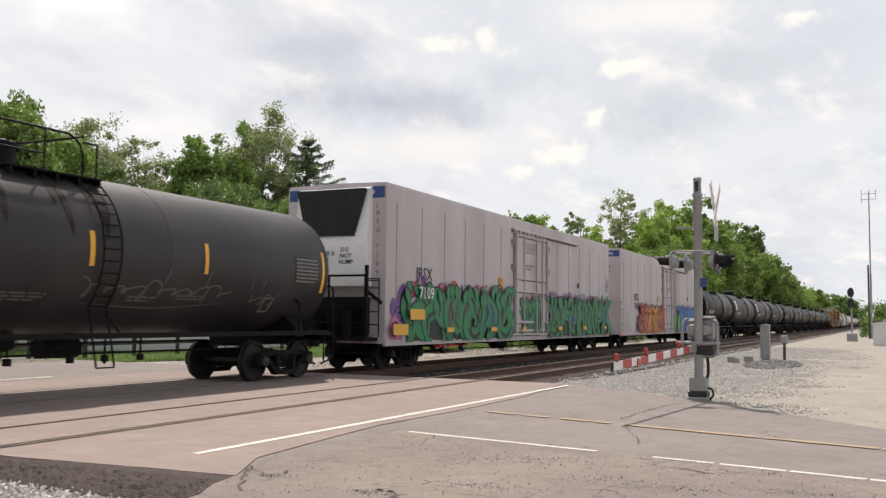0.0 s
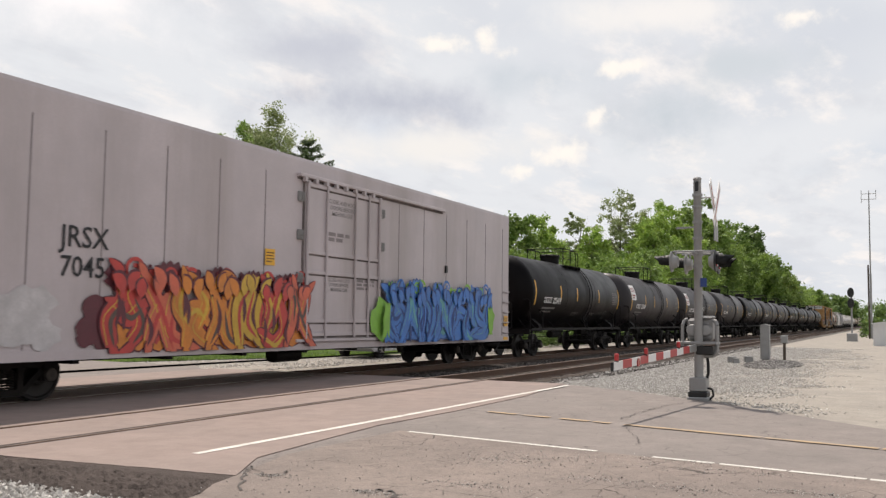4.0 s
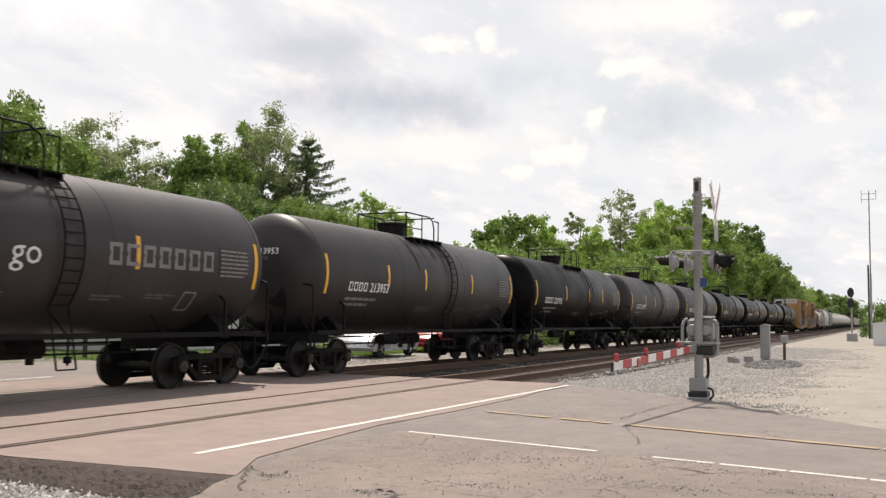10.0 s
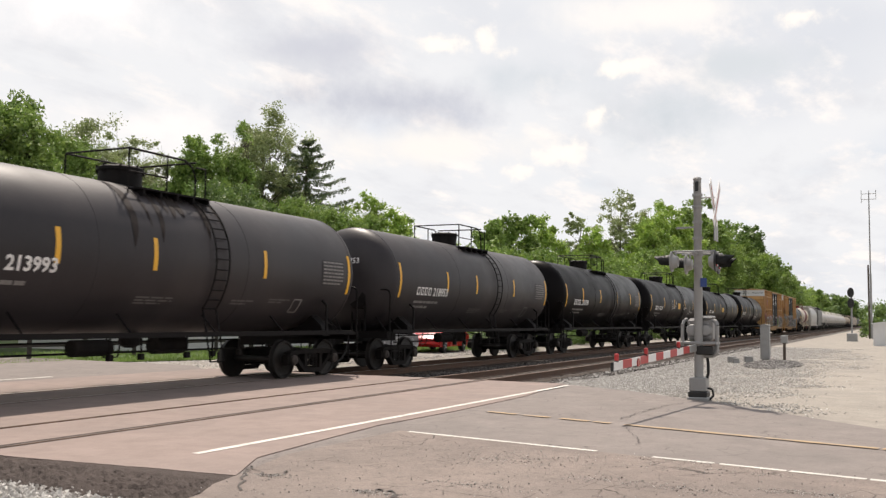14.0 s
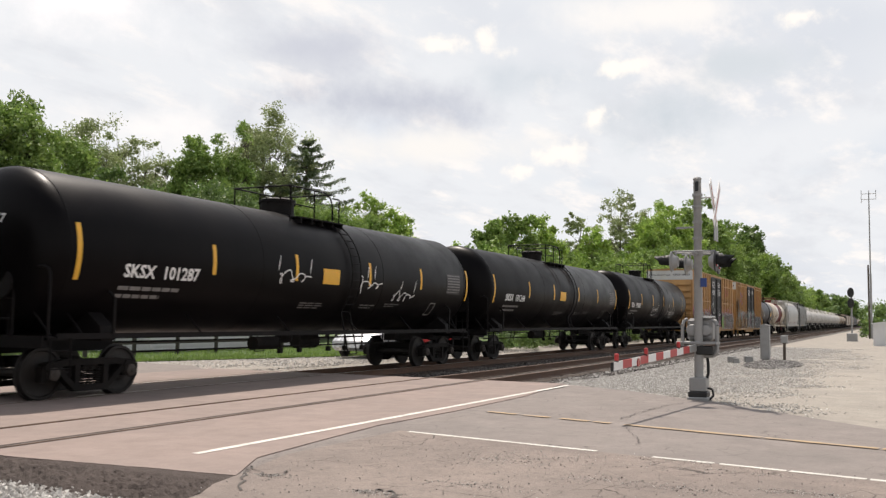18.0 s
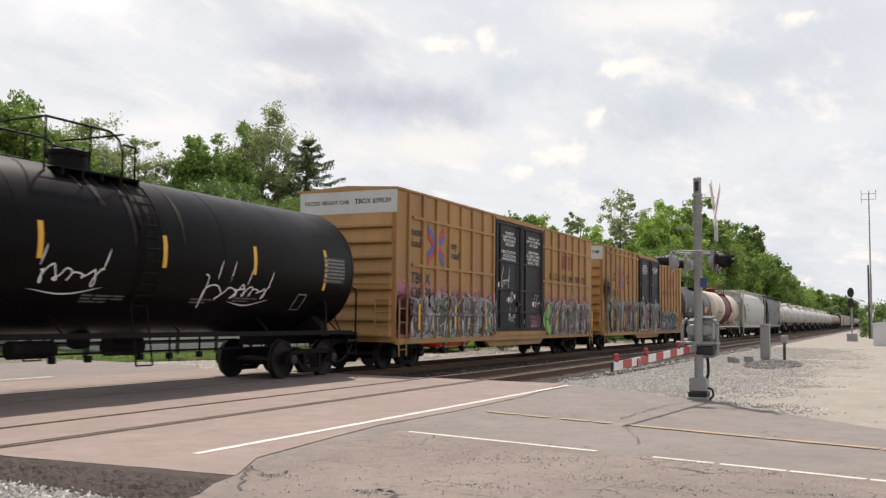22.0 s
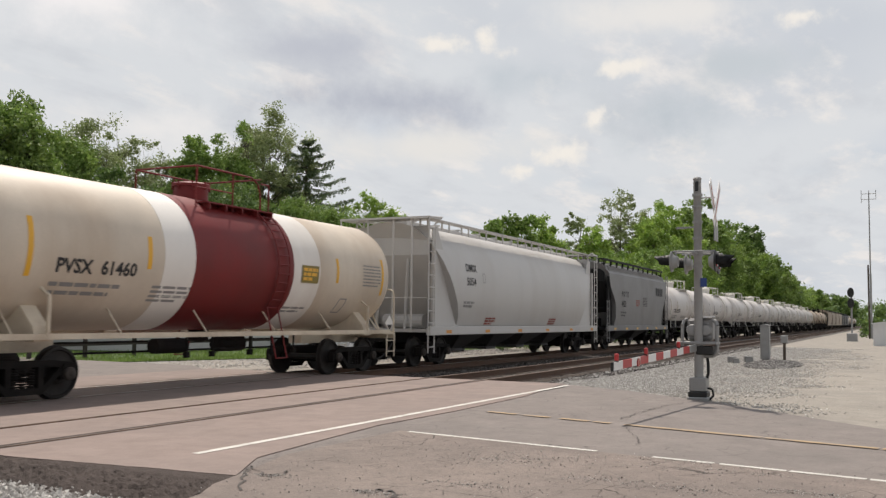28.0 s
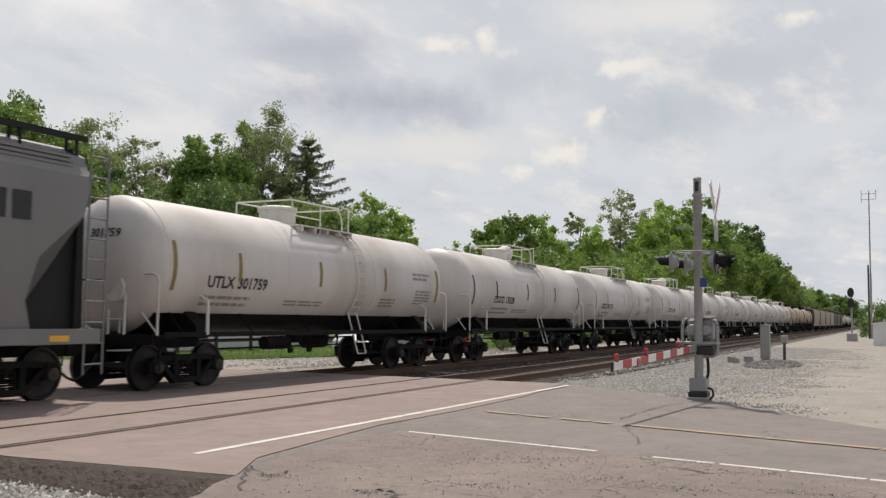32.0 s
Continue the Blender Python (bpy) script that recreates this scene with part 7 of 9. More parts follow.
# ---- covered hoppers ----
def hopper(s0, L, body, number, label, paint, dark, curved, bays):
    car = new_car("covered_hopper", label, "covered hopper", s0, L)
    h = body / 2
    if curved:
        sec = [(1.38, 1.22), (1.50, 1.55), (1.59, 2.0), (1.62, 2.5), (1.60, 2.9), (1.53, 3.28), (1.41, 3.62), (1.24, 3.92), (1.02, 4.16), (0.75, 4.34), (0.4, 4.43), (0, 4.46)]
    else:
        sec = [(1.50, 1.22), (1.56, 1.7), (1.60, 2.4), (1.60, 3.2), (1.56, 3.85), (1.40, 4.05), (1.36, 4.20), (0.95, 4.40), (0, 4.44)]
    ring = [(-a, b) for a, b in sec] + [(a, b) for a, b in reversed(sec[:-1])]
    bm = bmesh.new()

    def lean(z):       # where the sloping end sheets meet the side
        return h - 0.25 - (float(np.interp(z, (1.4, 2.0, 2.7, 3.75, 4.3), (2.12, 1.80, 1.28, 0.45, 0.0))) if curved else float(np.interp(z, (1.3, 2.0, 2.75, 3.0, 3.9), (1.25, 1.55, 0.95, 0.35, 0.15))))
    rings = []
    for k in range(13):
        t = -1 + 2 * k / 12
        rings.append([bm.verts.new((t * lean(z), y, z)) for y, z in ring])
    for a, b in zip(rings, rings[1:]):
        for k in range(len(ring) - 1):
            bm.faces.new((a[k], a[k + 1], b[k + 1], b[k]))
        bm.faces.new((a[-1], a[0], b[0], b[-1]))
    bm.faces.new(rings[0][::-1])
    bm.faces.new(rings[-1])
    part("body", finish(bm), paint, car, smooth=35)
    top = 4.44
    for d in (-1, 1):
        # slope sheet and its bracing, set back in the end
        bm = bmesh.new()
        a, b = d * (h - 1.9), d * (h - 0.60)
        prism(bm, [(a, 1.3), (a - d * 0.5, 1.3), (b - d * 0.05, 3.5), (b, 3.5), (b, 4.35), (b + d * 0.03, 4.35), (b + d * 0.03, 3.45)], -1.28, 1.28, "y")
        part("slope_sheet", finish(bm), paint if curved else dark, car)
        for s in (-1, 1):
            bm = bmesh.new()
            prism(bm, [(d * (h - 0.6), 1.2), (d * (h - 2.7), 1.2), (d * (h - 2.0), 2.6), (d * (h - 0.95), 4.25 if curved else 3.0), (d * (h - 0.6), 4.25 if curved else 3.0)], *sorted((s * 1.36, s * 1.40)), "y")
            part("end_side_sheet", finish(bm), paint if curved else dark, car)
        bm = bmesh.new()
        box(bm, *sorted((d * (h - 0.35), d * (h - 2.2))), -1.5, 1.5, 1.06, 1.16)
        prism(bm, [(d * (h - 0.62), 3.7), (d * (h - 0.5), 3.7), (d * (h - 0.45), 1.15), (d * (h - 0.62), 1.15)], -1.5, -1.42, "y")
        prism(bm, [(d * (h - 0.62), 3.7), (d * (h - 0.5), 3.7), (d * (h - 0.45), 1.15), (d * (h - 0.62), 1.15)], 1.42, 1.5, "y")
        rod(bm, (d * (h - 0.5), -0.5, 1.1), (d * (h - 0.7), -0.5, 3.6), 0.05, 6)
        rod(bm, (d * (h - 0.5), 0.5, 1.1), (d * (h - 0.7), 0.5, 3.6), 0.05, 6)
        rod(bm, (d * (h - 1.1), -0.9, 1.4), (d * (h - 1.1), 0.5, 1.4), 0.22, 14)
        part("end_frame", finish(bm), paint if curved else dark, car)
        for s in (-1, 1):
            bm = bmesh.new()
            ladder(bm, d * (h - 0.02), d * (h - 0.44), s * 1.56, 0.45, 4.3 if curved or d > 0 else 2.5, 0.36, 0.016)
            if curved:
                pipe(bm, [(d * (h - 0.02), s * 1.56, 4.3), (d * (h - 0.02), s * 1.56, 4.55), (d * (h - 0.9), s * 1.56, 4.62), (d * (h - 0.9), s * 1.3, 4.4)], 0.025, 6)
            part("corner_ladder", finish(bm), paint, car)
        if curved:
            for y in (-0.95, -0.3, 0.6):
                bm = bmesh.new()
                rod(bm, (d * (h - 0.06), y, 1.1), (d * (h - 0.06), y, 4.52), 0.035, 6)
                part("end_post", finish(bm), paint, car)
            bm = bmesh.new()
            box(bm, *sorted((d * (h + 0.02), d * (h - 0.75))), -1.58, 1.58, 4.52, 4.58)
            part("end_platform", bm, paint, car)
        bm = bmesh.new()
        pipe(bm, [(d * (h - 0.02), -1.5, 2.1), (d * (h - 0.02), 1.5, 2.1)], 0.018, 6)
        for z in (1.5, 1.8, 2.1, 2.5, 2.9, 3.3, 3.7):
            rod(bm, (d * (h - 0.02), 1.0, z), (d * (h - 0.02), 1.45, z), 0.016, 6)
        pipe(bm, [(d * (h - 0.02), 1.0, 1.1), (d * (h - 0.02), 1.0, 4.0)], 0.018, 6)
        part("end_handrail", finish(bm), paint if curved else dark, car)
        coupler(car, d * (h - 0.5), d, L / 2 - h + 0.5)
        truck(car, d * (h - 1.55))
    # side sills, roof walk, hatches, discharge bays
    for s in (-1, 1):
        if not curved:
            for z, e in ((4.02, 1.43), (4.10, 1.40), (4.18, 1.385)):
                bm = bmesh.new()
                box(bm, -h + 0.75, h - 0.75, *sorted((s * (e - 0.05), s * (e + 0.03))), z - 0.025, z + 0.025)
                part("eave_rib", bm, paint, car)
        bm = bmesh.new()
        box(bm, -h + 0.1, h - 0.1, *sorted((s * 1.46, s * 1.60)), 0.98, 1.24, 0.012)
        part("side_sill", bm, paint, car)
        for x in np.linspace(-h + 1.2, h - 1.2, 6):
            on = [(0, 0, 0), (0.4, 0, 0), (0.4, 0.1, 0), (0, 0.1, 0)]
            if s < 0:
                on_side((on, [(0, 1, 2, 3)]), x, 1.03, -1.606, M_YELLOW if not curved else M_ORANGE, car, "reflective_strip")
        bm = bmesh.new()
        box(bm, -h + 0.3, h - 0.3, *sorted((s * 0.98, s * 1.30)), top + 0.12, top + 0.155)
        for x in np.linspace(-h + 0.5, h - 0.5, 12):
            box(bm, x - 0.018, x + 0.018, *sorted((s * 1.24, s * 1.29)), top - 0.2, top + 0.12)
            box(bm, x - 0.018, x + 0.018, *sorted((s * 0.98, s * 1.03)), top - 0.1, top + 0.12)
        walk_way = part("roof_walk", bm, paint if curved else dark, car)
        if not curved:
            bm = bmesh.new()
            box(bm, -h + 0.3, h - 0.3, *sorted((s * 1.305, s * 1.32)), top + 0.06, top + 0.16)
            part("kick_plate", bm, dark, walk_way, "dark kick plate along the roof walk")
    bm = bmesh.new()
    box(bm, -h + 0.9, h - 0.9, -0.32, 0.32, top + 0.0, top + 0.13, 0.02)
    for x in np.linspace(-h + 1.4, h - 1.4, 10):
        box(bm, x - 0.05, x + 0.05, -0.40, 0.40, top + 0.13, top + 0.19)
    part("trough_hatch", bm, paint, car)
    for k in range(bays):
        x = -h + 2.9 + (k + 0.5) * (body - 5.8) / bays
        q = (body - 5.8) / bays * 0.48
        bm = bmesh.new()
        vs = [bm.verts.new(p) for p in ((x - q, -1.4, 1.2), (x + q, -1.4, 1.2), (x + q, 1.4, 1.2), (x - q, 1.4, 1.2), (x - 0.35, -0.45, 0.45), (x + 0.35, -0.45, 0.45), (x + 0.35, 0.45, 0.45), (x - 0.35, 0.45, 0.45))]
        for f in ((0, 1, 5, 4), (1, 2, 6, 5), (2, 3, 7, 6), (3, 0, 4, 7), (4, 5, 6, 7)):
            bm.faces.new([vs[i] for i in f])
        box(bm, x - 0.45, x + 0.45, -0.5, 0.5, 0.38, 0.47)
        # dark grey holds both the dirt and the shade under the car
        part("discharge_bay", finish(bm), M_HOP_DARK, car)
    bm = bmesh.new()
    box(bm, -h + 0.5, h - 0.5, -0.2, 0.2, 0.72, 1.06)
    rod(bm, (-h + 2.2, -0.5, 0.6), (h - 2.2, -0.5, 0.6), 0.022, 6)
    part("centre_sill", finish(bm), M_FRAME, car)
    return car


def on_bulge(shape, x, z, ink, car, rows=((1.22, 1.38), (1.55, 1.50), (2.0, 1.59), (2.5, 1.62), (2.9, 1.60), (3.28, 1.53), (3.62, 1.41))):
    """Lay writing on the curved side of the covered hopper."""
    vs, fs = shape
    zs, ys = zip(*rows)
    joined(mesh_part("lettering", soup([(x + a, -float(np.interp(z + b, zs, ys)) - 0.012, z + b) for a, b, _ in vs], fs), ink, car))


h1 = hopper(319.6, 19.75, 17.9, "5054", "light grey curved-side covered hopper car", M_HOP_WHITE, M_HOP_WHITE, True, 4)
on_bulge(letters("DMIX", 0.36, 0.004), -6.25, 3.04, M_BLACK_INK, h1)
on_bulge(letters("5054", 0.38, 0.004), -6.25, 2.58, M_BLACK_INK, h1)
on_bulge(bars(0.85, 0.2, 2, seed=3), -6.45, 1.86, M_HOP_GREY, h1)
for a, b in (((0, 0), (0.2, 0)), ((0.2, 0), (0.2, 0.3)), ((0.2, 0.3), (0, 0.3)), ((0, 0.3), (0, 0))):
    vs, fs = ribbon([a, b], 0.02)
    on_bulge(([(u, v, 0) for u, v in vs], fs), -4.9, 2.72, M_HOP_GREY, h1)
on_bulge(bars(0.9, 0.24, 3, seed=13), -4.4, 1.30, M_DULL_RED, h1)
on_bulge(bars(0.9, 0.24, 3, seed=14), 2.2, 1.30, M_DULL_RED, h1)
# the end colour carries the shade of the recesses
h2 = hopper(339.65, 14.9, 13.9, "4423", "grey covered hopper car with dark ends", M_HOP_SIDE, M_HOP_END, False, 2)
for z, n in ((2.74, 0), (2.22, 1)):
    if n:
        on_side(letters("4423", 0.44, 0.012), -4.3, z, -1.612, M_BLACK_INK, h2)
    else:
        on_side(letters("P O T X", 0.40, 0.012), -4.3, z, -1.612, M_BLACK_INK, h2)
on_side(marks(4, 0.66, 0.27), 3.5, 2.98, -1.612, M_BLACK_INK, h2, "emblem")
on_side(bars(0.85, 0.32, 4, 0.8, seed=5, words=4), -1.3, 2.30, -1.612, M_DULL_RED, h2)
on_side(bars(1.0, 0.5, 6, 0.9, seed=6, words=5), 0.3, 2.30, -1.612, M_HOP_DARK, h2)
on_side(bars(1.1, 0.24, 2, 1.0, seed=7, words=6), -4.5, 1.72, -1.60, M_HOP_DARK, h2)
h3 = hopper(529.0, 19.2, 17.6, "1001", "tan covered hopper car", M_HOP_TAN, M_HOP_DARK, False, 3)
for k in (1, 2, 3):
    follow(h3, 529.0 + 19.2 * k, 19.2)
hd = hopper(606.0, 17.6, 16.0, "1002", "dark brown covered hopper car", M_HOP_DARK, M_HOP_DARK, False, 3)
for k in (1, 2):
    follow(hd, 606.0 + 17.6 * k, 17.6)
for k in range(7):
    follow(t_tan if k % 3 else t21, 659.0 + 14.5 * k, 14.5)


on_shell(([(0, 0, 0), (0.72, 0, 0), (0.72, 0.42, 0), (0, 0.42, 0)], [(0, 1, 2, 3)]), 2.1, 2.30, 1.457, 2.62, M_OLIVE, t17, "data_panel")
on_shell(bars(0.6, 0.3, 3, seed=9), 2.16, 2.36, 1.461, 2.62, M_YELLOW, t17)
bm = bmesh.new()
prism(bm, [(6.35, 1.34), (6.57, 1.56), (6.79, 1.34), (6.57, 1.12)], -1.36, -1.35, "y")
part("placard", finish(bm), M_WHITE, t17, "white diamond placard")
bm = bmesh.new()
prism(bm, [(6.42, 1.30), (6.72, 1.30), (6.57, 1.15)], -1.366, -1.361, "y")
part("placard", finish(bm), M_BLACK_INK, t17, "black foot of the diamond placard")
# ---- crossing signal with its gate ----
def make_signal():
    g = thing("crossing_signal", "galvanised level crossing mast with lowered gate arm, lamps and crossbuck", "crossing signal", pose(18.35, 3.30, -0.01))
    bm = bmesh.new()
    box(bm, -0.20, 0.20, -0.20, 0.20, -0.15, 0.05, 0.02)
    part("concrete_base", bm, M_GREY_BOX, g)
    bm = bmesh.new()
    box(bm, -0.18, 0.18, -0.18, 0.18, 0.05, 0.15, 0.015)
    part("base_plinth", bm, M_BLACK, g)
    bm = bmesh.new()
    box(bm, -0.16, 0.16, -0.16, 0.16, 0.15, 0.42, 0.02)
    part("junction_box", bm, M_STEEL, g)
    bm = bmesh.new()
    lathe(bm, [(0.40, 0.085), (4.28, 0.075), (4.30, 0.085), (4.33, 0.06)], 20, "z")
    mast = part("mast", finish(bm), M_STEEL, g, smooth=40)
    for z in (2.55, 2.78, 3.10, 3.42, 3.72, 3.95):
        bm = bmesh.new()
        lathe(bm, [(z, 0.082), (z, 0.10), (z + 0.05, 0.10), (z + 0.05, 0.082)], 16, "z")
        part("clamp", finish(bm), M_STEEL, mast)
    bm = bmesh.new()
    box(bm, -0.088, -0.05, -0.035, 0.035, 4.05, 4.24, 0.01)
    part("wire_opening", bm, M_BLACK, mast)
    # gate mechanism behind the mast, its shelf and counterweight arms
    bm = bmesh.new()
    box(bm, 0.10, 0.46, -0.24, 0.24, 1.12, 1.56, 0.05)
    mech = part("gate_mechanism", bm, M_HOP_GREY, g, "grey gate mechanism case")
    bm = bmesh.new()
    box(bm, 0.08, 0.48, -0.25, 0.05, 1.56, 1.61, 0.015)
    part("lid", bm, M_STEEL, mech)
    bm = bmesh.new()
    for y in (-0.16, 0.20):
        rod(bm, (0.07, y, 1.20), (0.10, y, 1.20), 0.022, 8)
        rod(bm, (0.07, y, 1.46), (0.10, y, 1.46), 0.022, 8)
    part("cover_bolt", finish(bm), M_STEEL, mech)
    bm = bmesh.new()
    box(bm, -0.12, 0.30, -0.36, 0.42, 1.06, 1.11, 0.01)
    part("shelf", bm, M_STEEL, g)
    bm = bmesh.new()
    pipe(bm, [(-0.05, 0.30, 1.0), (-0.05, 0.30, 1.42), (0.0, 0.28, 1.51), (0.08, 0.24, 1.54)], 0.032, 8)
    part("counterweight_arm", finish(bm), M_STEEL, g)
    bm = bmesh.new()
    pipe(bm, [(0.05, -0.02, 0.84), (0.05, -0.27, 0.84), (0.05, -0.34, 0.92), (0.05, -0.34, 1.42), (0.08, -0.32, 1.49), (0.12, -0.27, 1.52)], 0.042, 8)
    part("counterweight_arm", finish(bm), M_STEEL, g)
    for y in (-0.13, 0.13):     # round motor covers on the case, and a white plate above
        bm = bmesh.new()
        lathe(bm, [(0.0, 0.03), (0.01, 0.10), (0.05, 0.115), (0.10, 0.115)], 18, "x", (0.0, y, 1.33))
        part("motor_cover", finish(bm), M_STEEL, mech, smooth=40)
    bm = bmesh.new()
    box(bm, 0.06, 0.075, -0.24, -0.06, 1.57, 1.61)
    part("label_plate", bm, M_WHITE, mech)
    bm = bmesh.new()
    box(bm, -0.02, 0.02, 0.06, 0.40, 3.33, 3.36)
    box(bm, -0.05, 0.05, 0.22, 0.42, 3.32, 3.335)
    part("bell_bracket", bm, M_STEEL, g)
    bm = bmesh.new()
    box(bm, -0.10, 0.16, -0.28, 0.04, 0.86, 1.03, 0.015)
    part("conduit_box", bm, M_BLACK, g)
    bm = bmesh.new()
    pipe(bm, [(0.06, -0.14, 0.9), (0.08, -0.16, 0.7), (0.06, -0.17, 0.5), (0.04, -0.13, 0.38)], 0.028, 8)
    part("cable", finish(bm), M_RUBBER, g)
    bm = bmesh.new()
    pipe(bm, [(0.0, -0.15, 0.22), (0.0, -0.25, 0.20), (0.0, -0.27, 0.08), (0.0, -0.2, 0.0)], 0.02, 8)
    part("cable", finish(bm), M_RUBBER, g)

    # the lowered arm with stripes and lamps; it slopes down a little towards its tip
    def along(bm):
        for v in bm.verts:
            v.co.y -= (v.co.x + 0.35) * 0.068
            v.co.z += 0.98 + (v.co.x + 0.35) * 0.036
        return bm
    arm = None
    edges = [-0.62 - 0.43 * k for k in range(11)]
    for k, (b, a) in enumerate(zip(edges, edges[1:])):
        bm = bmesh.new()
        box(bm, a, b, 0.04, 0.068, -0.062, 0.062)
        o = part("gate_arm" if arm is None else "stripe", along(bm), M_WHITE if k % 2 == 1 else M_RED, g if arm is None else arm, "red and white striped gate arm" if arm is None else "")
        arm = arm or o
    bm = bmesh.new()
    box(bm, -0.62, -0.05, 0.035, 0.085, -0.07, 0.07, 0.01)
    part("arm_bracket", along(bm), M_STEEL, g)
    for xx in (-1.35, -3.3, -4.75):
        bm = bmesh.new()
        lathe(bm, [(0.07, 0.02), (0.085, 0.034), (0.17, 0.034), (0.185, 0.02)], 12, "z", (xx, 0.05, 0))
        part("arm_lamp", along(finish(bm)), M_RED, arm, "small red lamp")
        bm = bmesh.new()
        box(bm, xx - 0.03, xx + 0.03, 0.03, 0.07, 0.055, 0.08)
        part("lamp_socket", along(bm), M_BLACK, arm)
    bm = bmesh.new()
    rod(bm, (-3.75, 0.025, -0.02), (-3.75, 0.038, -0.02), 0.07, 14)
    part("reflector", along(finish(bm)), M_RED_LENS, arm, "round red reflector")
    bm = bmesh.new()
    pipe(bm, [(-0.7, 0.072, 0.07), (-1.3, 0.072, 0.09), (-2.3, 0.072, 0.065), (-3.25, 0.072, 0.09), (-4.0, 0.072, 0.065), (-4.7, 0.072, 0.09)], 0.012, 6)
    part("lamp_cable", along(finish(bm)), M_RUBBER, arm)
    bm = bmesh.new()
    box(bm, -4.95, -4.92, 0.035, 0.073, -0.066, 0.066)
    part("arm_tip", along(bm), M_BLACK, arm)
    # flashing lamps: two facing each way, on a cross arm and stand-off brackets
    bm = bmesh.new()
    rod(bm, (-0.50, 0, 2.82), (0.50, 0, 2.82), 0.022, 8)
    for x in (-0.46, 0.46):
        rod(bm, (x, -0.40, 2.84), (x, 0.40, 2.84), 0.016, 8)
    rod(bm, (0, -0.40, 2.84), (0, 0.44, 2.84), 0.018, 8)
    part("lamp_cross_arm", finish(bm), M_STEEL, g)
    for x in (-0.46, 0.46):
        for s in (-1, 1):
            z, y0 = 2.64, s * (0.40 if x < 0 else 0.30)
            bm = bmesh.new()
            lathe(bm, [(y0, 0.10), (y0, 0.195), (y0 + s * 0.02, 0.205), (y0 + s * 0.028, 0.19), (y0 + s * 0.028, 0.10)], 28, "y", (x, 0, z))
            disc = part("lamp_backboard", finish(bm), M_GREY_BOX if s > 0 else M_BLACK, g, "round lamp backing board")
            bm = bmesh.new()
            lathe(bm, [(y0 - s * 0.12, 0.03), (y0 - s * 0.11, 0.10), (y0 - s * 0.001, 0.15)], 20, "y", (x, 0, z))
            rod(bm, (x, y0 - s * 0.06, z), (x, y0 - s * 0.06, 2.84), 0.02, 6)
            part("lamp_housing", finish(bm), M_STEEL, disc)
            bm = bmesh.new()
            lathe(bm, [(y0 + s * 0.029, 0.105), (y0 + s * 0.05, 0.10), (y0 + s * 0.06, 0.03)], 20, "y", (x, 0, z))
            part("lens", finish(bm), M_RED_LENS, disc, "dark red lens")
            bm = bmesh.new()
            n = 14
            ring0, ring1 = [], []
            for q in range(n + 1):
                a = math.radians(-30) + math.radians(240) * q / n
                c, d = 0.135 * math.cos(a), 0.135 * math.sin(a)
                ring0.append(bm.verts.new((x + c, y0 + s * 0.03, z + d)))
                ring1.append(bm.verts.new((x + c * 0.8, y0 + s * (0.24 + 0.12 * max(0, math.sin(a))), z + d * 0.8)))
            for q in range(n):
                bm.faces.new((ring0[q], ring0[q + 1], ring1[q + 1], ring1[q]))
            bmesh.ops.solidify(bm, geom=bm.faces[:], thickness=0.008)
            part("hood", bm, M_BLACK, disc)
    # crossbuck
    for sgn in (-1, 1):
        bm = bmesh.new()
        c, d = math.cos(math.radians(48)), math.sin(math.radians(48)) * sgn
        half, wd = 0.56, 0.10
        ps = []
        for u, v in ((-half, -wd), (half, -wd), (half, wd), (-half, wd)):
            ps.append((u * c - v * d + 0.0, u * d + v * c + 3.78))
        prism(bm, ps, -0.345 - 0.03 * sgn, -0.33 - 0.03 * sgn, "y")
        board = part("crossbuck_board", finish(bm), M_WHITE, g, "white crossbuck board")
        bm = bmesh.new()
        ps = [(u * c - v * d, u * d + v * c + 3.78) for u, v in ((-half + .12, -0.016), (half - .12, -0.016), (half - .12, 0.016), (-half + .12, 0.016))]
        prism(bm, ps, -0.348 - 0.03 * sgn, -0.3455 - 0.03 * sgn, "y")
        part("reflective_tape", finish(bm), M_X_RED, board, "worn red tape along the board")
    bm = bmesh.new()
    box(bm, -0.22, 0.22, -0.355, -0.34, 3.06, 3.34)
    part("track_count_sign", bm, M_GREY_BOX, g)
    bm = bmesh.new()
    rod(bm, (0, -0.34, 3.92), (0, 0, 3.92), 0.012, 6)
    rod(bm, (0, -0.34, 3.72), (0, -0.34, 3.08), 0.018, 6)
    part("sign_bracket", finish(bm), M_STEEL, g)
    bm = bmesh.new()
    box(bm, -0.10, -0.085, -0.18, -0.06, 2.17, 2.34)
    part("notice_plate", bm, M_BLUE, g, "small blue notice plate")
    return g


make_signal()


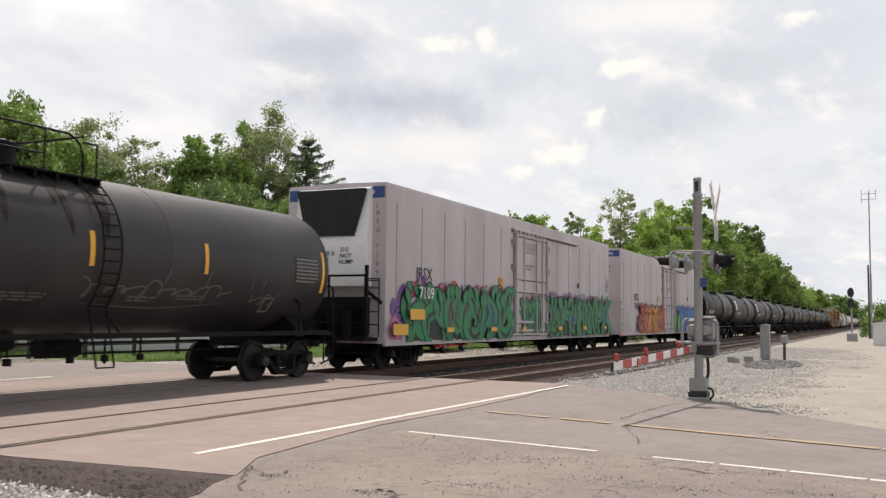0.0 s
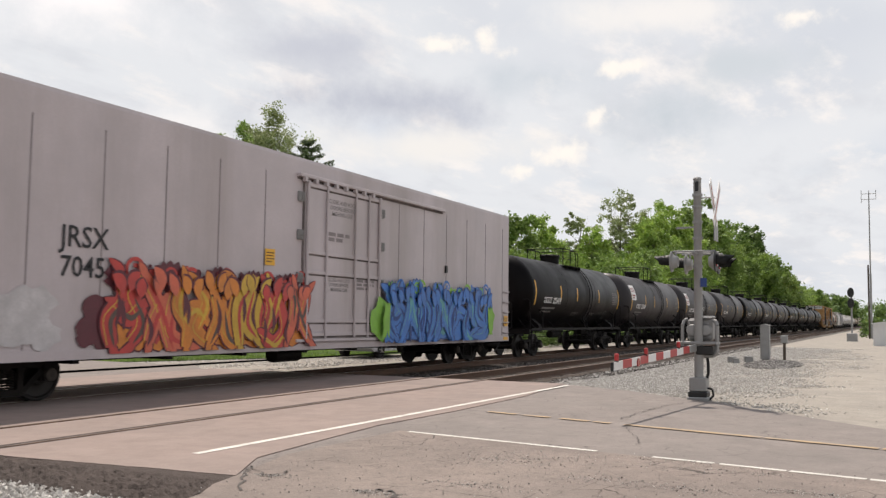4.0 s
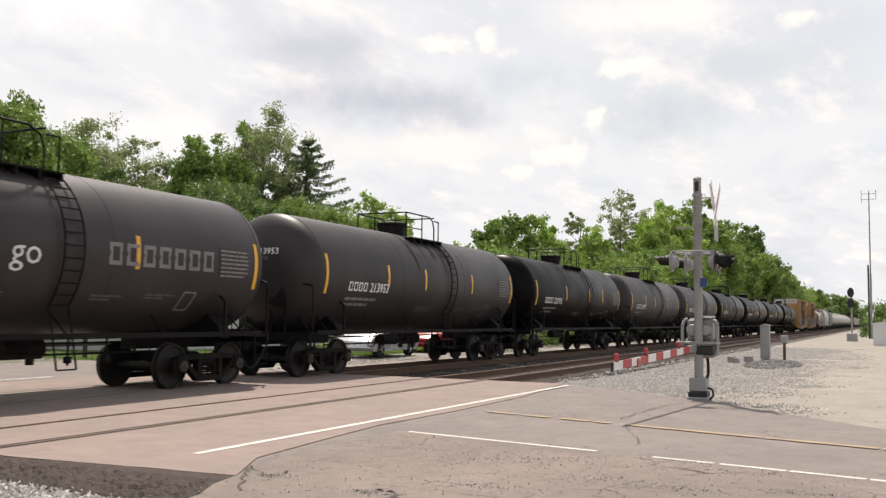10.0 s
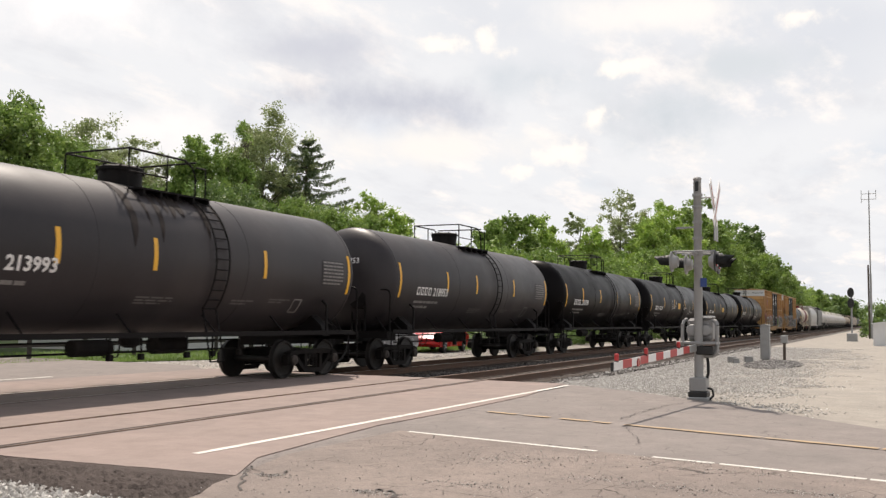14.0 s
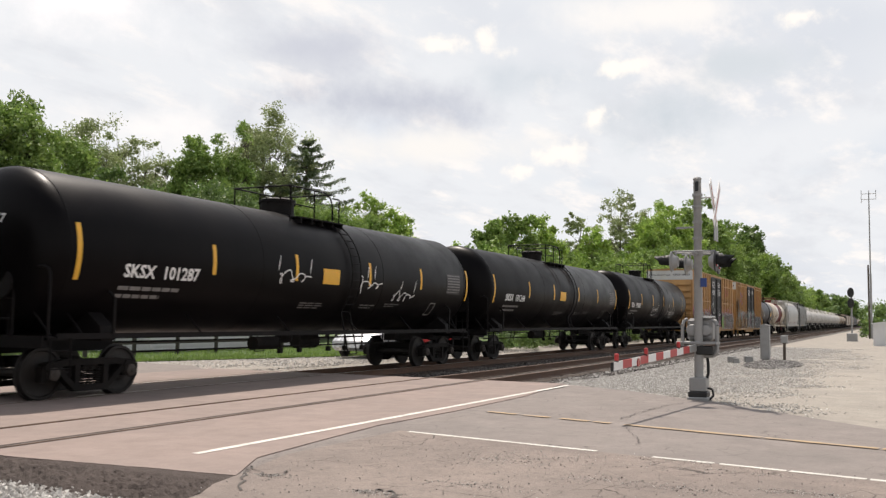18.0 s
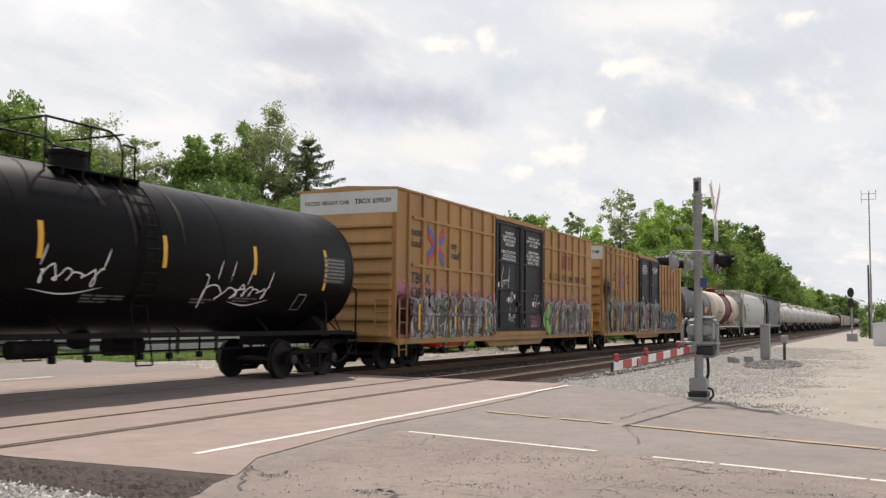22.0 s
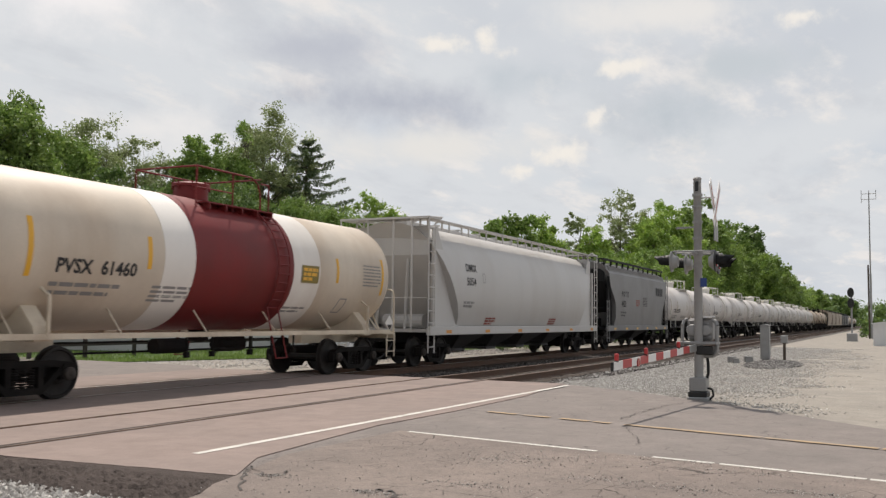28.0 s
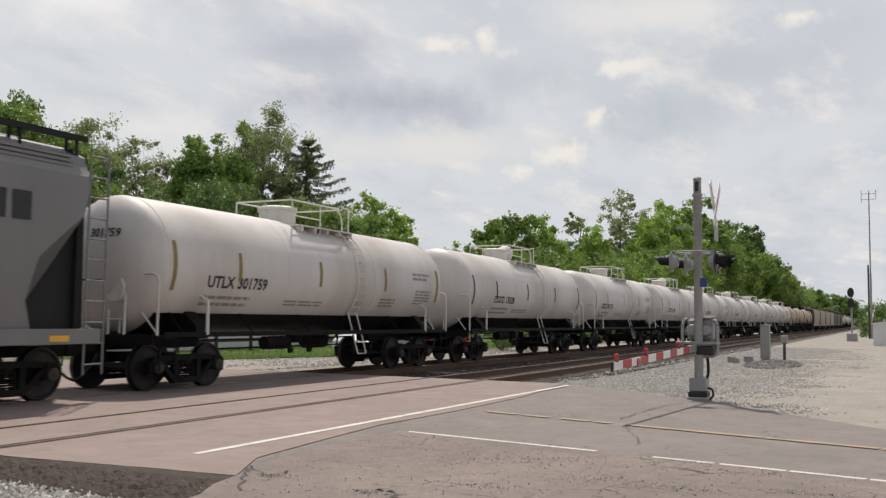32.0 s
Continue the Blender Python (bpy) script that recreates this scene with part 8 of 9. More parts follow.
# ---- railway cabinets, signal and pole beside the track ----
def cabinet(x, y, z, sx, sy, sz, label, name="relay_cabinet"):
    c = thing(name, label, "cabinet", pose(x, y, z))
    bm = bmesh.new()
    box(bm, -sx / 2, sx / 2, -sy / 2, sy / 2, 0.12, sz, 0.02)
    part("case", bm, M_GREY_BOX, c)
    bm = bmesh.new()
    prism(bm, [(-sy / 2 - 0.04, sz), (sy / 2 + 0.04, sz), (0, sz + 0.07)], -sx / 2 - 0.04, sx / 2 + 0.04, "x")
    part("roof", finish(bm), M_GREY_BOX, c)
    bm = bmesh.new()
    box(bm, -sx / 2 - 0.02, -sx / 2, -sy / 2 + 0.06, sy / 2 - 0.06, 0.22, sz - 0.1, 0.005)
    d = part("door", bm, M_GREY_BOX, c)
    bm = bmesh.new()
    box(bm, -sx / 2 - 0.05, -sx / 2 - 0.02, -0.02, 0.02, sz * 0.5, sz * 0.5 + 0.14)
    part("handle", bm, M_STEEL, d)
    bm = bmesh.new()
    box(bm, -sx / 2 + 0.06, sx / 2 - 0.06, -sy / 2 + 0.06, sy / 2 - 0.06, -0.15, 0.12)
    part("footing", bm, M_GREY_BOX, c)
    return c


cabinet(39.9, 4.50, -0.14, 0.38, 0.36, 1.5, "grey steel relay cabinet on the ballast")
post = thing("marker_post", "timber post with a grey metal box on top", "post", pose(38.8, 3.66, -0.14))
bm = bmesh.new()
box(bm, -0.05, 0.05, -0.05, 0.05, -0.2, 0.86)
part("post", bm, M_TIMBER, post)
bm = bmesh.new()
box(bm, -0.10, 0.10, -0.13, 0.13, 0.82, 1.12, 0.02)
part("box", bm, M_GREY_BOX, post)
for x, y, s in ((38.6, 5.0, 0.32), (37.6, 5.35, 0.25), (38.3, 5.6, 0.3)):
    c = thing("cable_box", "low grey trackside cable box", "cable box", pose(x, y, -0.15, 0, 0, 20))
    bm = bmesh.new()
    box(bm, -s / 2, s / 2, -s / 2, s / 2, -0.05, s * 0.8, 0.03)
    part("case", bm, M_GREY_BOX, c)
    bm = bmesh.new()
    box(bm, -s / 2 - 0.02, s / 2 + 0.02, -s / 2 - 0.02, s / 2 + 0.02, s * 0.8, s * 0.9, 0.02)
    part("lid", bm, M_STEEL, c)

sig = thing("railway_signal", "two-headed railway signal on a steel mast", "railway signal", pose(92, 2.85, -0.15))
bm = bmesh.new()
rod(bm, (0, 0, -0.3), (0, 0, 4.9), 0.08, 10)
part("mast", finish(bm), M_STEEL, sig)
for z in (4.45, 3.50):
    bm = bmesh.new()
    lathe(bm, [(-0.22, 0.27), (-0.18, 0.29), (-0.14, 0.27)], 24, "x", (0, 0.05, z))
    for v in bm.verts:
        v.co.z = z + (v.co.z - z) * 1.55
    b = part("backboard", finish(bm), M_BLACK, sig, "round black signal backboard")
    bm = bmesh.new()
    for k in (-0.2, 0.0, 0.2):
        rod(bm, (-0.45, 0.05, z + k), (-0.22, 0.05, z + k), 0.085, 10)
    part("hood", finish(bm), M_BLACK, b)
bm = bmesh.new()
box(bm, -0.35, 0.35, -0.45, 0.45, -0.2, 0.75, 0.05)
part("case", bm, M_STEEL, sig)

pole = thing("radio_mast", "tall thin grey radio mast with a small antenna", "radio mast", pose(110.0, 1.45, -0.15))
bm = bmesh.new()
lathe(bm, [(-0.5, 0.12), (7.0, 0.11), (7.05, 0.08), (15.9, 0.06)], 10, "z")
part("mast", finish(bm), M_STEEL, pole)
bm = bmesh.new()
rod(bm, (0, 0.22, -0.5), (0, 0.22, 8.0), 0.09, 10)
part("timber_post", finish(bm), M_TIMBER, pole)
bm = bmesh.new()
for z in (15.2, 15.8):
    rod(bm, (0, -0.7, z), (0, 0.75, z), 0.03, 6)
for y in (-0.7, 0.0, 0.75):
    rod(bm, (0, y, 14.8 if y > 0 else 15.2), (0, y, 16.2), 0.03, 6)
part("antenna", finish(bm), M_STEEL, pole)
shed = thing("equipment_shed", "white metal equipment shed on the gravel", "shed", pose(75.5, 0.35, -0.15))
bm = bmesh.new()
box(bm, -1.2, 1.2, -1.6, 0.55, -0.1, 1.62)
part("wall", bm, M_SIDING, shed)
bm = bmesh.new()
prism(bm, [(-1.7, 1.62), (0.65, 1.62), (0.65, 1.68), (-0.5, 1.84), (-1.7, 1.72)], -1.3, 1.3, "x")
part("roof", finish(bm), M_SIDING, shed)


# ---- trees ----
def leaf_mesh(c, size, r):
    """One small pointed leaf at each centre, as a mesh."""
    n = len(c)
    a = r.normal(size=(n, 3))
    a /= np.linalg.norm(a, axis=1)[:, None]
    b = np.cross(a, r.normal(size=(n, 3)))
    b /= np.linalg.norm(b, axis=1)[:, None]
    s = size * r.uniform(0.55, 1.35, (n, 1))
    tri = np.stack((c + a * s, c - a * s * 0.6 + b * s * 0.55, c - a * s * 0.6 - b * s * 0.55), 1).reshape(-1, 3)
    me = bpy.data.meshes.new("leaves")
    me.from_pydata(tri, [], np.arange(n * 3).reshape(-1, 3))
    return me


def leaf_cloud(blobs, count, size, r):
    """Leaves scattered through uneven lumps."""
    w = np.array([b[3] ** 2 for b in blobs])
    pick = r.choice(len(blobs), count, p=w / w.sum())
    d = r.normal(size=(count, 3))
    d /= np.linalg.norm(d, axis=1)[:, None]
    rad = np.abs(r.normal(0, 0.62, count)).clip(0, 1.5)
    q = np.array([b[:3] for b in blobs])[pick] + d * (np.array([b[3] for b in blobs])[pick] * rad)[:, None] * np.array((1, 1, 0.85))
    return leaf_mesh(q, size, r)


def tree(x, y, height, spread, material, label, seed, leaves=30000, size=0.1, open_=0.3, base=0.28, twigs=420, name="tree", point=0.0):
    """A tapered trunk, forking limbs, fine twigs, and leaves in small sprays with gaps between them."""
    r = np.random.default_rng(seed)
    t = thing(name, label, "tree", pose(x, y, -0.12))
    tr = height * 0.011 + 0.05
    bm = bmesh.new()
    lean = r.uniform(-.05, .05, 2)
    n = 6
    pts = [Vector((lean[0] * height * k / n + r.uniform(-.14, .14) * (k > 0), lean[1] * height * k / n + r.uniform(-.14, .14) * (k > 0), height * 0.88 * k / n)) for k in range(n + 1)]
    for k in range(n):
        rod(bm, pts[k], pts[k + 1], tr * (1 - 0.88 * k / n), 7, tr * (1 - 0.88 * (k + 1) / n))
    half = height * (1 - base) / 2
    mid = height * base + half
    # limbs rise from the trunk and fork once
    forks = []
    for k in range(20):
        zz = -0.8 + 1.5 * (k + r.uniform()) / 20
        ring = math.sqrt(max(0.03, 1 - zz * zz))
        a = k * 2.4 + r.uniform(-.5, .5)
        q = ring * spread * r.uniform(0.35, 0.72)
        c = Vector((math.cos(a) * q + lean[0] * mid, math.sin(a) * q + lean[1] * mid, mid + zz * half * 0.85))
        f = max(0.12, min(0.95, (c.z - q * 0.9) / (height * 0.88))) * n
        i = min(n - 1, int(f))
        p = pts[i].lerp(pts[i + 1], f - i)
        m = p.lerp(c, 0.5) + Vector((0, 0, -q * 0.10))
        rr = tr * (1 - 0.8 * f / n) * 0.45 + 0.014
        rod(bm, p, m, rr, 5, rr * 0.7)
        rod(bm, m, c, rr * 0.7, 5, rr * 0.35)
        forks += [(m, rr * 0.4), (c, rr * 0.3)]
    part("trunk", finish(bm), M_BARK, t)
    # sprays of leaves through an uneven crown
    at = np.array([tuple(p) for p, _ in forks])
    sprays, tv, tf = [], [], []
    tries = 0
    while len(sprays) < twigs and tries < twigs * 12:
        tries += 1
        d = r.normal(size=3)
        d /= np.linalg.norm(d)
        env = 1.08 + 0.34 * noise.noise((d[0] * 1.7 + seed, d[1] * 1.7, d[2] * 1.9)) + 0.26 * noise.noise((d[0] * 4.2, d[1] * 4.2 + seed, d[2] * 4.6))
        rad = r.uniform() ** 0.36 * env
        wide = spread * (1 - point * max(0.0, d[2] * rad))
        p = np.array((d[0] * rad * wide + lean[0] * mid, d[1] * rad * wide + lean[1] * mid, mid + d[2] * rad * half * 0.93))
        if noise.noise((p[0] * 0.62 + seed, p[1] * 0.62, p[2] * 0.62)) < -0.42 + 0.62 * open_ or p[2] < 0.25:
            continue
        j = int(np.argmin(((at - p) ** 2).sum(1)))
        q = forks[j][0]
        w = 0.012 + 0.010 * r.uniform()
        k = len(tv)
        e = Vector(p)
        side = (e - q).orthogonal().normalized() * w
        up = side.cross((e - q).normalized())
        tv += [q + side, q - side * 0.5 + up * 0.87, q - side * 0.5 - up * 0.87, e]
        tf += [(k, k + 1, k + 3), (k + 1, k + 2, k + 3), (k + 2, k, k + 3)]
        sprays.append(p)
    mesh_part("twig_spray", soup(tv, tf), M_BARK, t)["kind"] = "stuff"
    sprays = np.array(sprays)
    gap = np.sort(((sprays[:, None] - sprays[None]) ** 2).sum(2), 1)[:, 2] ** 0.5
    sprays = sprays[gap < np.percentile(gap, 94)]
    pick = r.integers(0, len(sprays), leaves)
    sig = spread * (0.092 - 0.03 * open_) * r.uniform(0.55, 1.4, len(sprays))
    c = sprays[pick] + r.normal(size=(leaves, 3)) * sig[pick][:, None] * np.array((1, 1, 0.75))
    c[:, 2] *= height / np.percentile(c[:, 2], 99.6)
    mesh_part("crown", leaf_mesh(c, size, r), material, t)
    return t


G_, D_, B_, O_ = M_LEAF, M_LEAF_DARK, M_LEAF_LIGHT, M_LEAF_OLIVE
DENSE, AIRY, YOUNG, SIDE = "green broadleaf tree with a dense crown", "pale olive tree with an open airy crown", "bright green young tree", "green broadleaf tree beside the track"
tree(27.0, 34.0, 10.75, 2.26, G_, "tall green broadleaf tree", 100, 55200, 0.109, 0.15, 0.10, 900)
tree(22.6, 34.0, 11.1, 2.67, D_, "tall dark green broadleaf tree", 101, 40800, 0.109, 0.15, 0.15)
tree(33.8, 38.0, 10.45, 2.44, G_, DENSE, 102, 48000, 0.115, 0.12, 0.08, 760)
tree(37.4, 40.0, 9.6, 2.20, D_, DENSE, 131, 36000, 0.118, 0.15, 0.06)
tree(41.5, 44.0, 13.4, 3.25, O_, AIRY, 103, 27000, 0.099, 0.75, 0.30, 460)
tree(46.6, 44.0, 13.2, 2.2, O_, AIRY, 104, 16000, 0.101, 0.7, 0.25, 240)
tree(47.9, 41.0, 13.4, 2.26, G_, "green tree with upswept boughs", 105, 45600, 0.123, 0.35, 0.10, 760, point=0.25)
tree(51.7, 42.0, 15.1, 2.15, G_, "tall green tree with upswept boughs", 106, 30000, 0.112, 0.45, 0.12, 640, point=0.25)
tree(56.9, 43.0, 17.2, 3.60, O_, "tall pale green tree with an open crown", 107, 30000, 0.118, 0.72, 0.38, 620)
tree(45.45, 37.0, 9.5, 3.02, D_, DENSE, 108, 48000, 0.123, 0.1, 0.05, 760)
tree(51.2, 36.0, 9.3, 2.90, G_, DENSE, 109, 40800, 0.128, 0.1, 0.05, 700)
tree(56.6, 36.5, 9.4, 2.90, G_, DENSE, 132, 40800, 0.133, 0.1, 0.05, 700)
tree(61.8, 37.0, 9.3, 2.67, G_, DENSE, 133, 31200, 0.141, 0.15, 0.05, 420)
tree(66.76, 39.0, 11.5, 3.02, B_, YOUNG, 110, 28800, 0.154, 0.3, 0.10, 320)
tree(71.4, 39.0, 10.4, 1.97, B_, YOUNG, 111, 14400, 0.160, 0.35, 0.10, 200)
tree(95.2, 44.0, 10.0, 3.02, B_, YOUNG, 134, 14400, 0.192, 0.3, 0.10, 200)
tree(40.78, 34.0, 8.90, 2.59, D_, "low green tree with a dense crown", 112, 40800, 0.110, 0.1, 0.05, 680)
tree(33.72, 33.0, 7.5, 2.89, D_, "low dark green tree with a dense crown", 113, 40800, 0.105, 0.1, 0.05, 680)
tree(85.0, 36.0, 11.2, 2.32, G_, SIDE, 114, 18000, 0.192, 0.2, 0.05, 260)
tree(90.2, 35.0, 12.3, 2.67, G_, SIDE, 115, 20400, 0.195, 0.2, 0.05, 280)
tree(97.2, 34.0, 12.8, 2.78, B_, "bright green broadleaf tree beside the track", 116, 20400, 0.202, 0.2, 0.05, 280)
tree(114.5, 36.0, 15.3, 2.20, O_, "sparse pale tree beside the track", 117, 7000, 0.185, 0.62, 0.25, 200)
tree(105.6, 31.0, 12.3, 2.90, B_, "bright green broadleaf tree beside the track", 118, 19200, 0.211, 0.2, 0.05, 260, point=0.35)
tree(137.5, 36.0, 21.0, 4.06, O_, "tall tree with bare upper twigs", 119, 11000, 0.213, 0.62, 0.10, 340)
tree(134.5, 31.0, 16.6, 4.18, B_, "bright green broadleaf tree beside the track", 135, 26400, 0.256, 0.2, 0.05, 320)
tree(146.5, 32.0, 20.2, 4.87, B_, "bright green broadleaf tree beside the track", 120, 31200, 0.269, 0.2, 0.05, 380)
tree(167.8, 31.0, 23.4, 4.52, G_, "tall green broadleaf tree beside the track", 121, 24000, 0.307, 0.25, 0.05, 320)
tree(160.0, 27.5, 18.6, 4.87, G_, "tall green broadleaf tree beside the track", 122, 24000, 0.301, 0.2, 0.05, 320)
tree(178.7, 28.0, 20.6, 4.87, G_, "tall green broadleaf tree beside the track", 123, 24000, 0.326, 0.2, 0.05, 320)
tree(207.4, 26.0, 22.0, 4.52, D_, "tall dark green tree beside the track", 124, 24000, 0.371, 0.15, 0.05, 320, point=0.5)
tree(196.0, 24.0, 15.5, 5.34, G_, SIDE, 136, 18000, 0.358, 0.15, 0.05, 260)
tree(222.0, 23.5, 15.4, 4.18, G_, SIDE, 137, 15600, 0.397, 0.2, 0.05, 240)
tree(236.0, 24.0, 15.4, 3.83, G_, SIDE, 125, 14400, 0.422, 0.2, 0.05, 240)
tree(249.4, 23.0, 14.2, 3.94, D_, SIDE, 126, 14400, 0.448, 0.2, 0.05, 240)
tree(298.8, 22.0, 11.3, 5.68, G_, SIDE, 127, 14400, 0.538, 0.2, 0.05, 240)
tree(455.0, 22.0, 14.0, 9.05, D_, "distant green broadleaf tree", 128, 13200, 0.819, 0.2, 0.05, 220)


def conifer(x, y, height, spread, seed, label):
    """A tapered stem with tiers of drooping boughs, needles hanging in sprays below them."""
    r = np.random.default_rng(seed)
    t = thing("conifer", label, "tree", pose(x, y, -0.12))
    bm = bmesh.new()
    rod(bm, (0, 0, 0), (0, 0, height), 0.16, 8, 0.015)
    cs = []
    for k in range(26):
        f = 0.16 + 0.83 * k / 25
        for e in range(4):
            reach = (spread * (1 - f) ** 0.6 + 0.25) * r.uniform(0.4, 1.2)
            a = k * 2.4 + e * 1.57 + r.uniform(-.4, .4)
            d = Vector((math.cos(a), math.sin(a), 0))
            root = Vector((0, 0, height * f))
            knee = root + d * reach * 0.55 + Vector((0, 0, -0.10 * reach))
            tip = root + d * reach + Vector((0, 0, 0.06 * reach))
            rod(bm, root, knee, 0.03, 4, 0.018)
            rod(bm, knee, tip, 0.018, 4, 0.005)
            n = int(90 + 90 * reach)
            w = r.uniform(0.12, 1.0, n)
            line = np.where((w < 0.55)[:, None], np.array(root) + (np.array(knee) - np.array(root)) * (w / 0.55)[:, None], np.array(knee) + (np.array(tip) - np.array(knee)) * ((w - 0.55) / 0.45)[:, None])
            cs.append(line + np.column_stack((r.normal(0, 0.10, n), r.normal(0, 0.10, n), -np.abs(r.normal(0, 0.22, n)) * (1.15 - 0.6 * w))))
    part("trunk", finish(bm), M_BARK, t)
    mesh_part("crown", leaf_mesh(np.concatenate(cs), 0.10, r), M_NEEDLE, t)


conifer(58.6, 40.0, 15.3, 6.4, 4, "dark conifer with drooping boughs")


def woods(name, rows, material, label, seed, size, leaves=2300, lumps=24):
    """Far woods: joined leaf lumps along a line."""
    r = np.random.default_rng(seed)
    blobs = []
    for x, y, hgt, rad in rows:
        for k in range(lumps):
            v = r.uniform(0.08, 0.95)
            w = math.sqrt(max(0.1, 1 - max(0, v - 0.45) ** 2 / 0.32))
            blobs.append((x + r.uniform(-1, 1) * rad * w, y + r.uniform(-.6, .6) * rad, v * hgt, rad * r.uniform(0.16, 0.40)))
    tagged(mesh_part(name, leaf_cloud(blobs, leaves * len(rows), size, r), material, None), label, "woods", kind="stuff")


r = random.Random(8)
TOPS = lambda k: float(np.interp(k, (0, 8, 14, 18, 28, 33, 50), (8.3, 9.6, 13.0, 15.5, 17.0, 13.6, 12.6))) * r.uniform(0.78, 1.02)
for m, off, seed, lab in ((M_LEAF, 0, 5, "green trackside woods"), (M_LEAF_LIGHT, 2.3, 15, "bright green trackside woods"), (M_LEAF, 1.2, 25, "leafy green trackside woods")):
    woods("woods", [(70 + off + k * 4.6, 29 + r.uniform(-2, 3) - min(7, k * 0.2), TOPS(k), 2.9) for k in range(51)], m, lab, seed, 0.19)
woods("woods", [(18 + k * 4.2, 47 + r.uniform(-2, 3), r.uniform(7.5, 10.0), 3.4) for k in range(13)], M_LEAF_DARK, "dark green woods behind the field", 6, 0.12, 6000, 40)
woods("woods", [(300 + k * 26, 34 + r.uniform(-8, 12) - k * 1.0, r.uniform(11, 15), 12) for k in range(16)], M_LEAF_DARK, "far dark green woods", 7, 0.6)
woods("woods", [(122 + k * 6, 0.2 - k * 1.6 + r.uniform(-1, 1), r.uniform(3.4, 4.3), 2.8) for k in range(9)], M_LEAF_DARK, "green trackside bushes", 19, 0.24)
woods("woods", [(190 + k * 18, -9 - k * 1.1 + r.uniform(-3, 3), r.uniform(10, 13), 6) for k in range(14)], M_LEAF_DARK, "far dark green woods", 9, 0.45)
woods("woods", [(-60 + k * 9, 62 + r.uniform(-3, 3), r.uniform(9, 13), 6) for k in range(9)], M_LEAF_DARK, "dark green woods", 10, 0.4)
woods("weeds", [(45 + k * 2.1, 18.2 + r.uniform(-.4, .5), r.uniform(0.5, 1.0), 0.9) for k in range(50)], M_LEAF_DARK, "low green weeds beside the track", 31, 0.07)

# ---- field, fence, parked cars beyond the tracks ----
verge = sheet("lawn", [(-30, 25.0), (6, 24.6), (16, 24.0), (22, 23.6), (28, 21.6), (34, 19.6), (60, 19.2), (120, 18.4), (300, 18.4), (300, 60), (-30, 60)], -0.085, M_GRASS, "mown green grass beyond the road", 0.2, "lawn")


def grass(count, place, h, seed, label):
    g = np.random.default_rng(seed)
    p = np.array([place(g) for _ in range(count)])
    a = g.uniform(0, math.tau, count)
    w = 0.012 + g.uniform(0, 0.012, count)
    hh = h * g.uniform(0.5, 1.4, count)
    dx, dy = np.cos(a) * w, np.sin(a) * w
    tip = p + np.column_stack((g.normal(0, h * 0.3, count), g.normal(0, h * 0.3, count), hh))
    v = np.stack((p - np.column_stack((dx, dy, 0 * dx)), p + np.column_stack((dx, dy, 0 * dx)), tip), 1).reshape(-1, 3)
    tagged(mesh_part("grass", soup(v.tolist(), np.arange(count * 3).reshape(-1, 3).tolist()), M_LEAF, None), label, "grass", kind="stuff")


def lawn_spot(g):
    x = g.uniform(2, 60)
    return x, (max(19.8, 23.6 - (x - 22) * 0.33) if x > 22 else 24.0) + g.uniform(0, 1) ** 2 * 9, -0.09


grass(40000, lawn_spot, 0.10, 3, "green grass beside the road")

fence = thing("fence", "dark wooden rail fence along the lawn", "fence")
for k in range(22):
    x = -2 + k * 2.4
    bm = bmesh.new()
    box(bm, x - 0.06, x + 0.06, 25.94, 26.06, -0.2, 1.02, 0.01)
    part("post", bm, M_FENCE, fence)
for z in (0.42, 0.86):
    bm = bmesh.new()
    box(bm, -2, 48.5, 25.90, 25.94, z - 0.06, z + 0.06)
    part("rail", bm, M_FENCE, fence)

house = thing("long_building", "long low white sided building behind the fence", "building", pose(36.5, 32.2, -0.1))
bm = bmesh.new()
box(bm, -6.5, 6.5, -4, 4, -0.1, 2.5)
wall = part("wall", bm, M_SIDING, house)
bm = bmesh.new()
for k in range(12):
    box(bm, -6.52, 6.52, -4.02, -4.0, 0.05 + k * 0.2, 0.075 + k * 0.2)
part("siding_lap", bm, M_SIDING, wall)
bm = bmesh.new()
prism(bm, [(-4.5, 2.5), (4.5, 2.5), (0, 3.7)], -6.9, 6.9, "x")
part("roof", finish(bm), M_SHINGLE, house)
for k in range(3):
    bm = bmesh.new()
    box(bm, -5 + k * 4.4, -3.8 + k * 4.4, -4.05, -4.0, 1.0, 2.0)
    part("window", bm, M_GLASS, house)


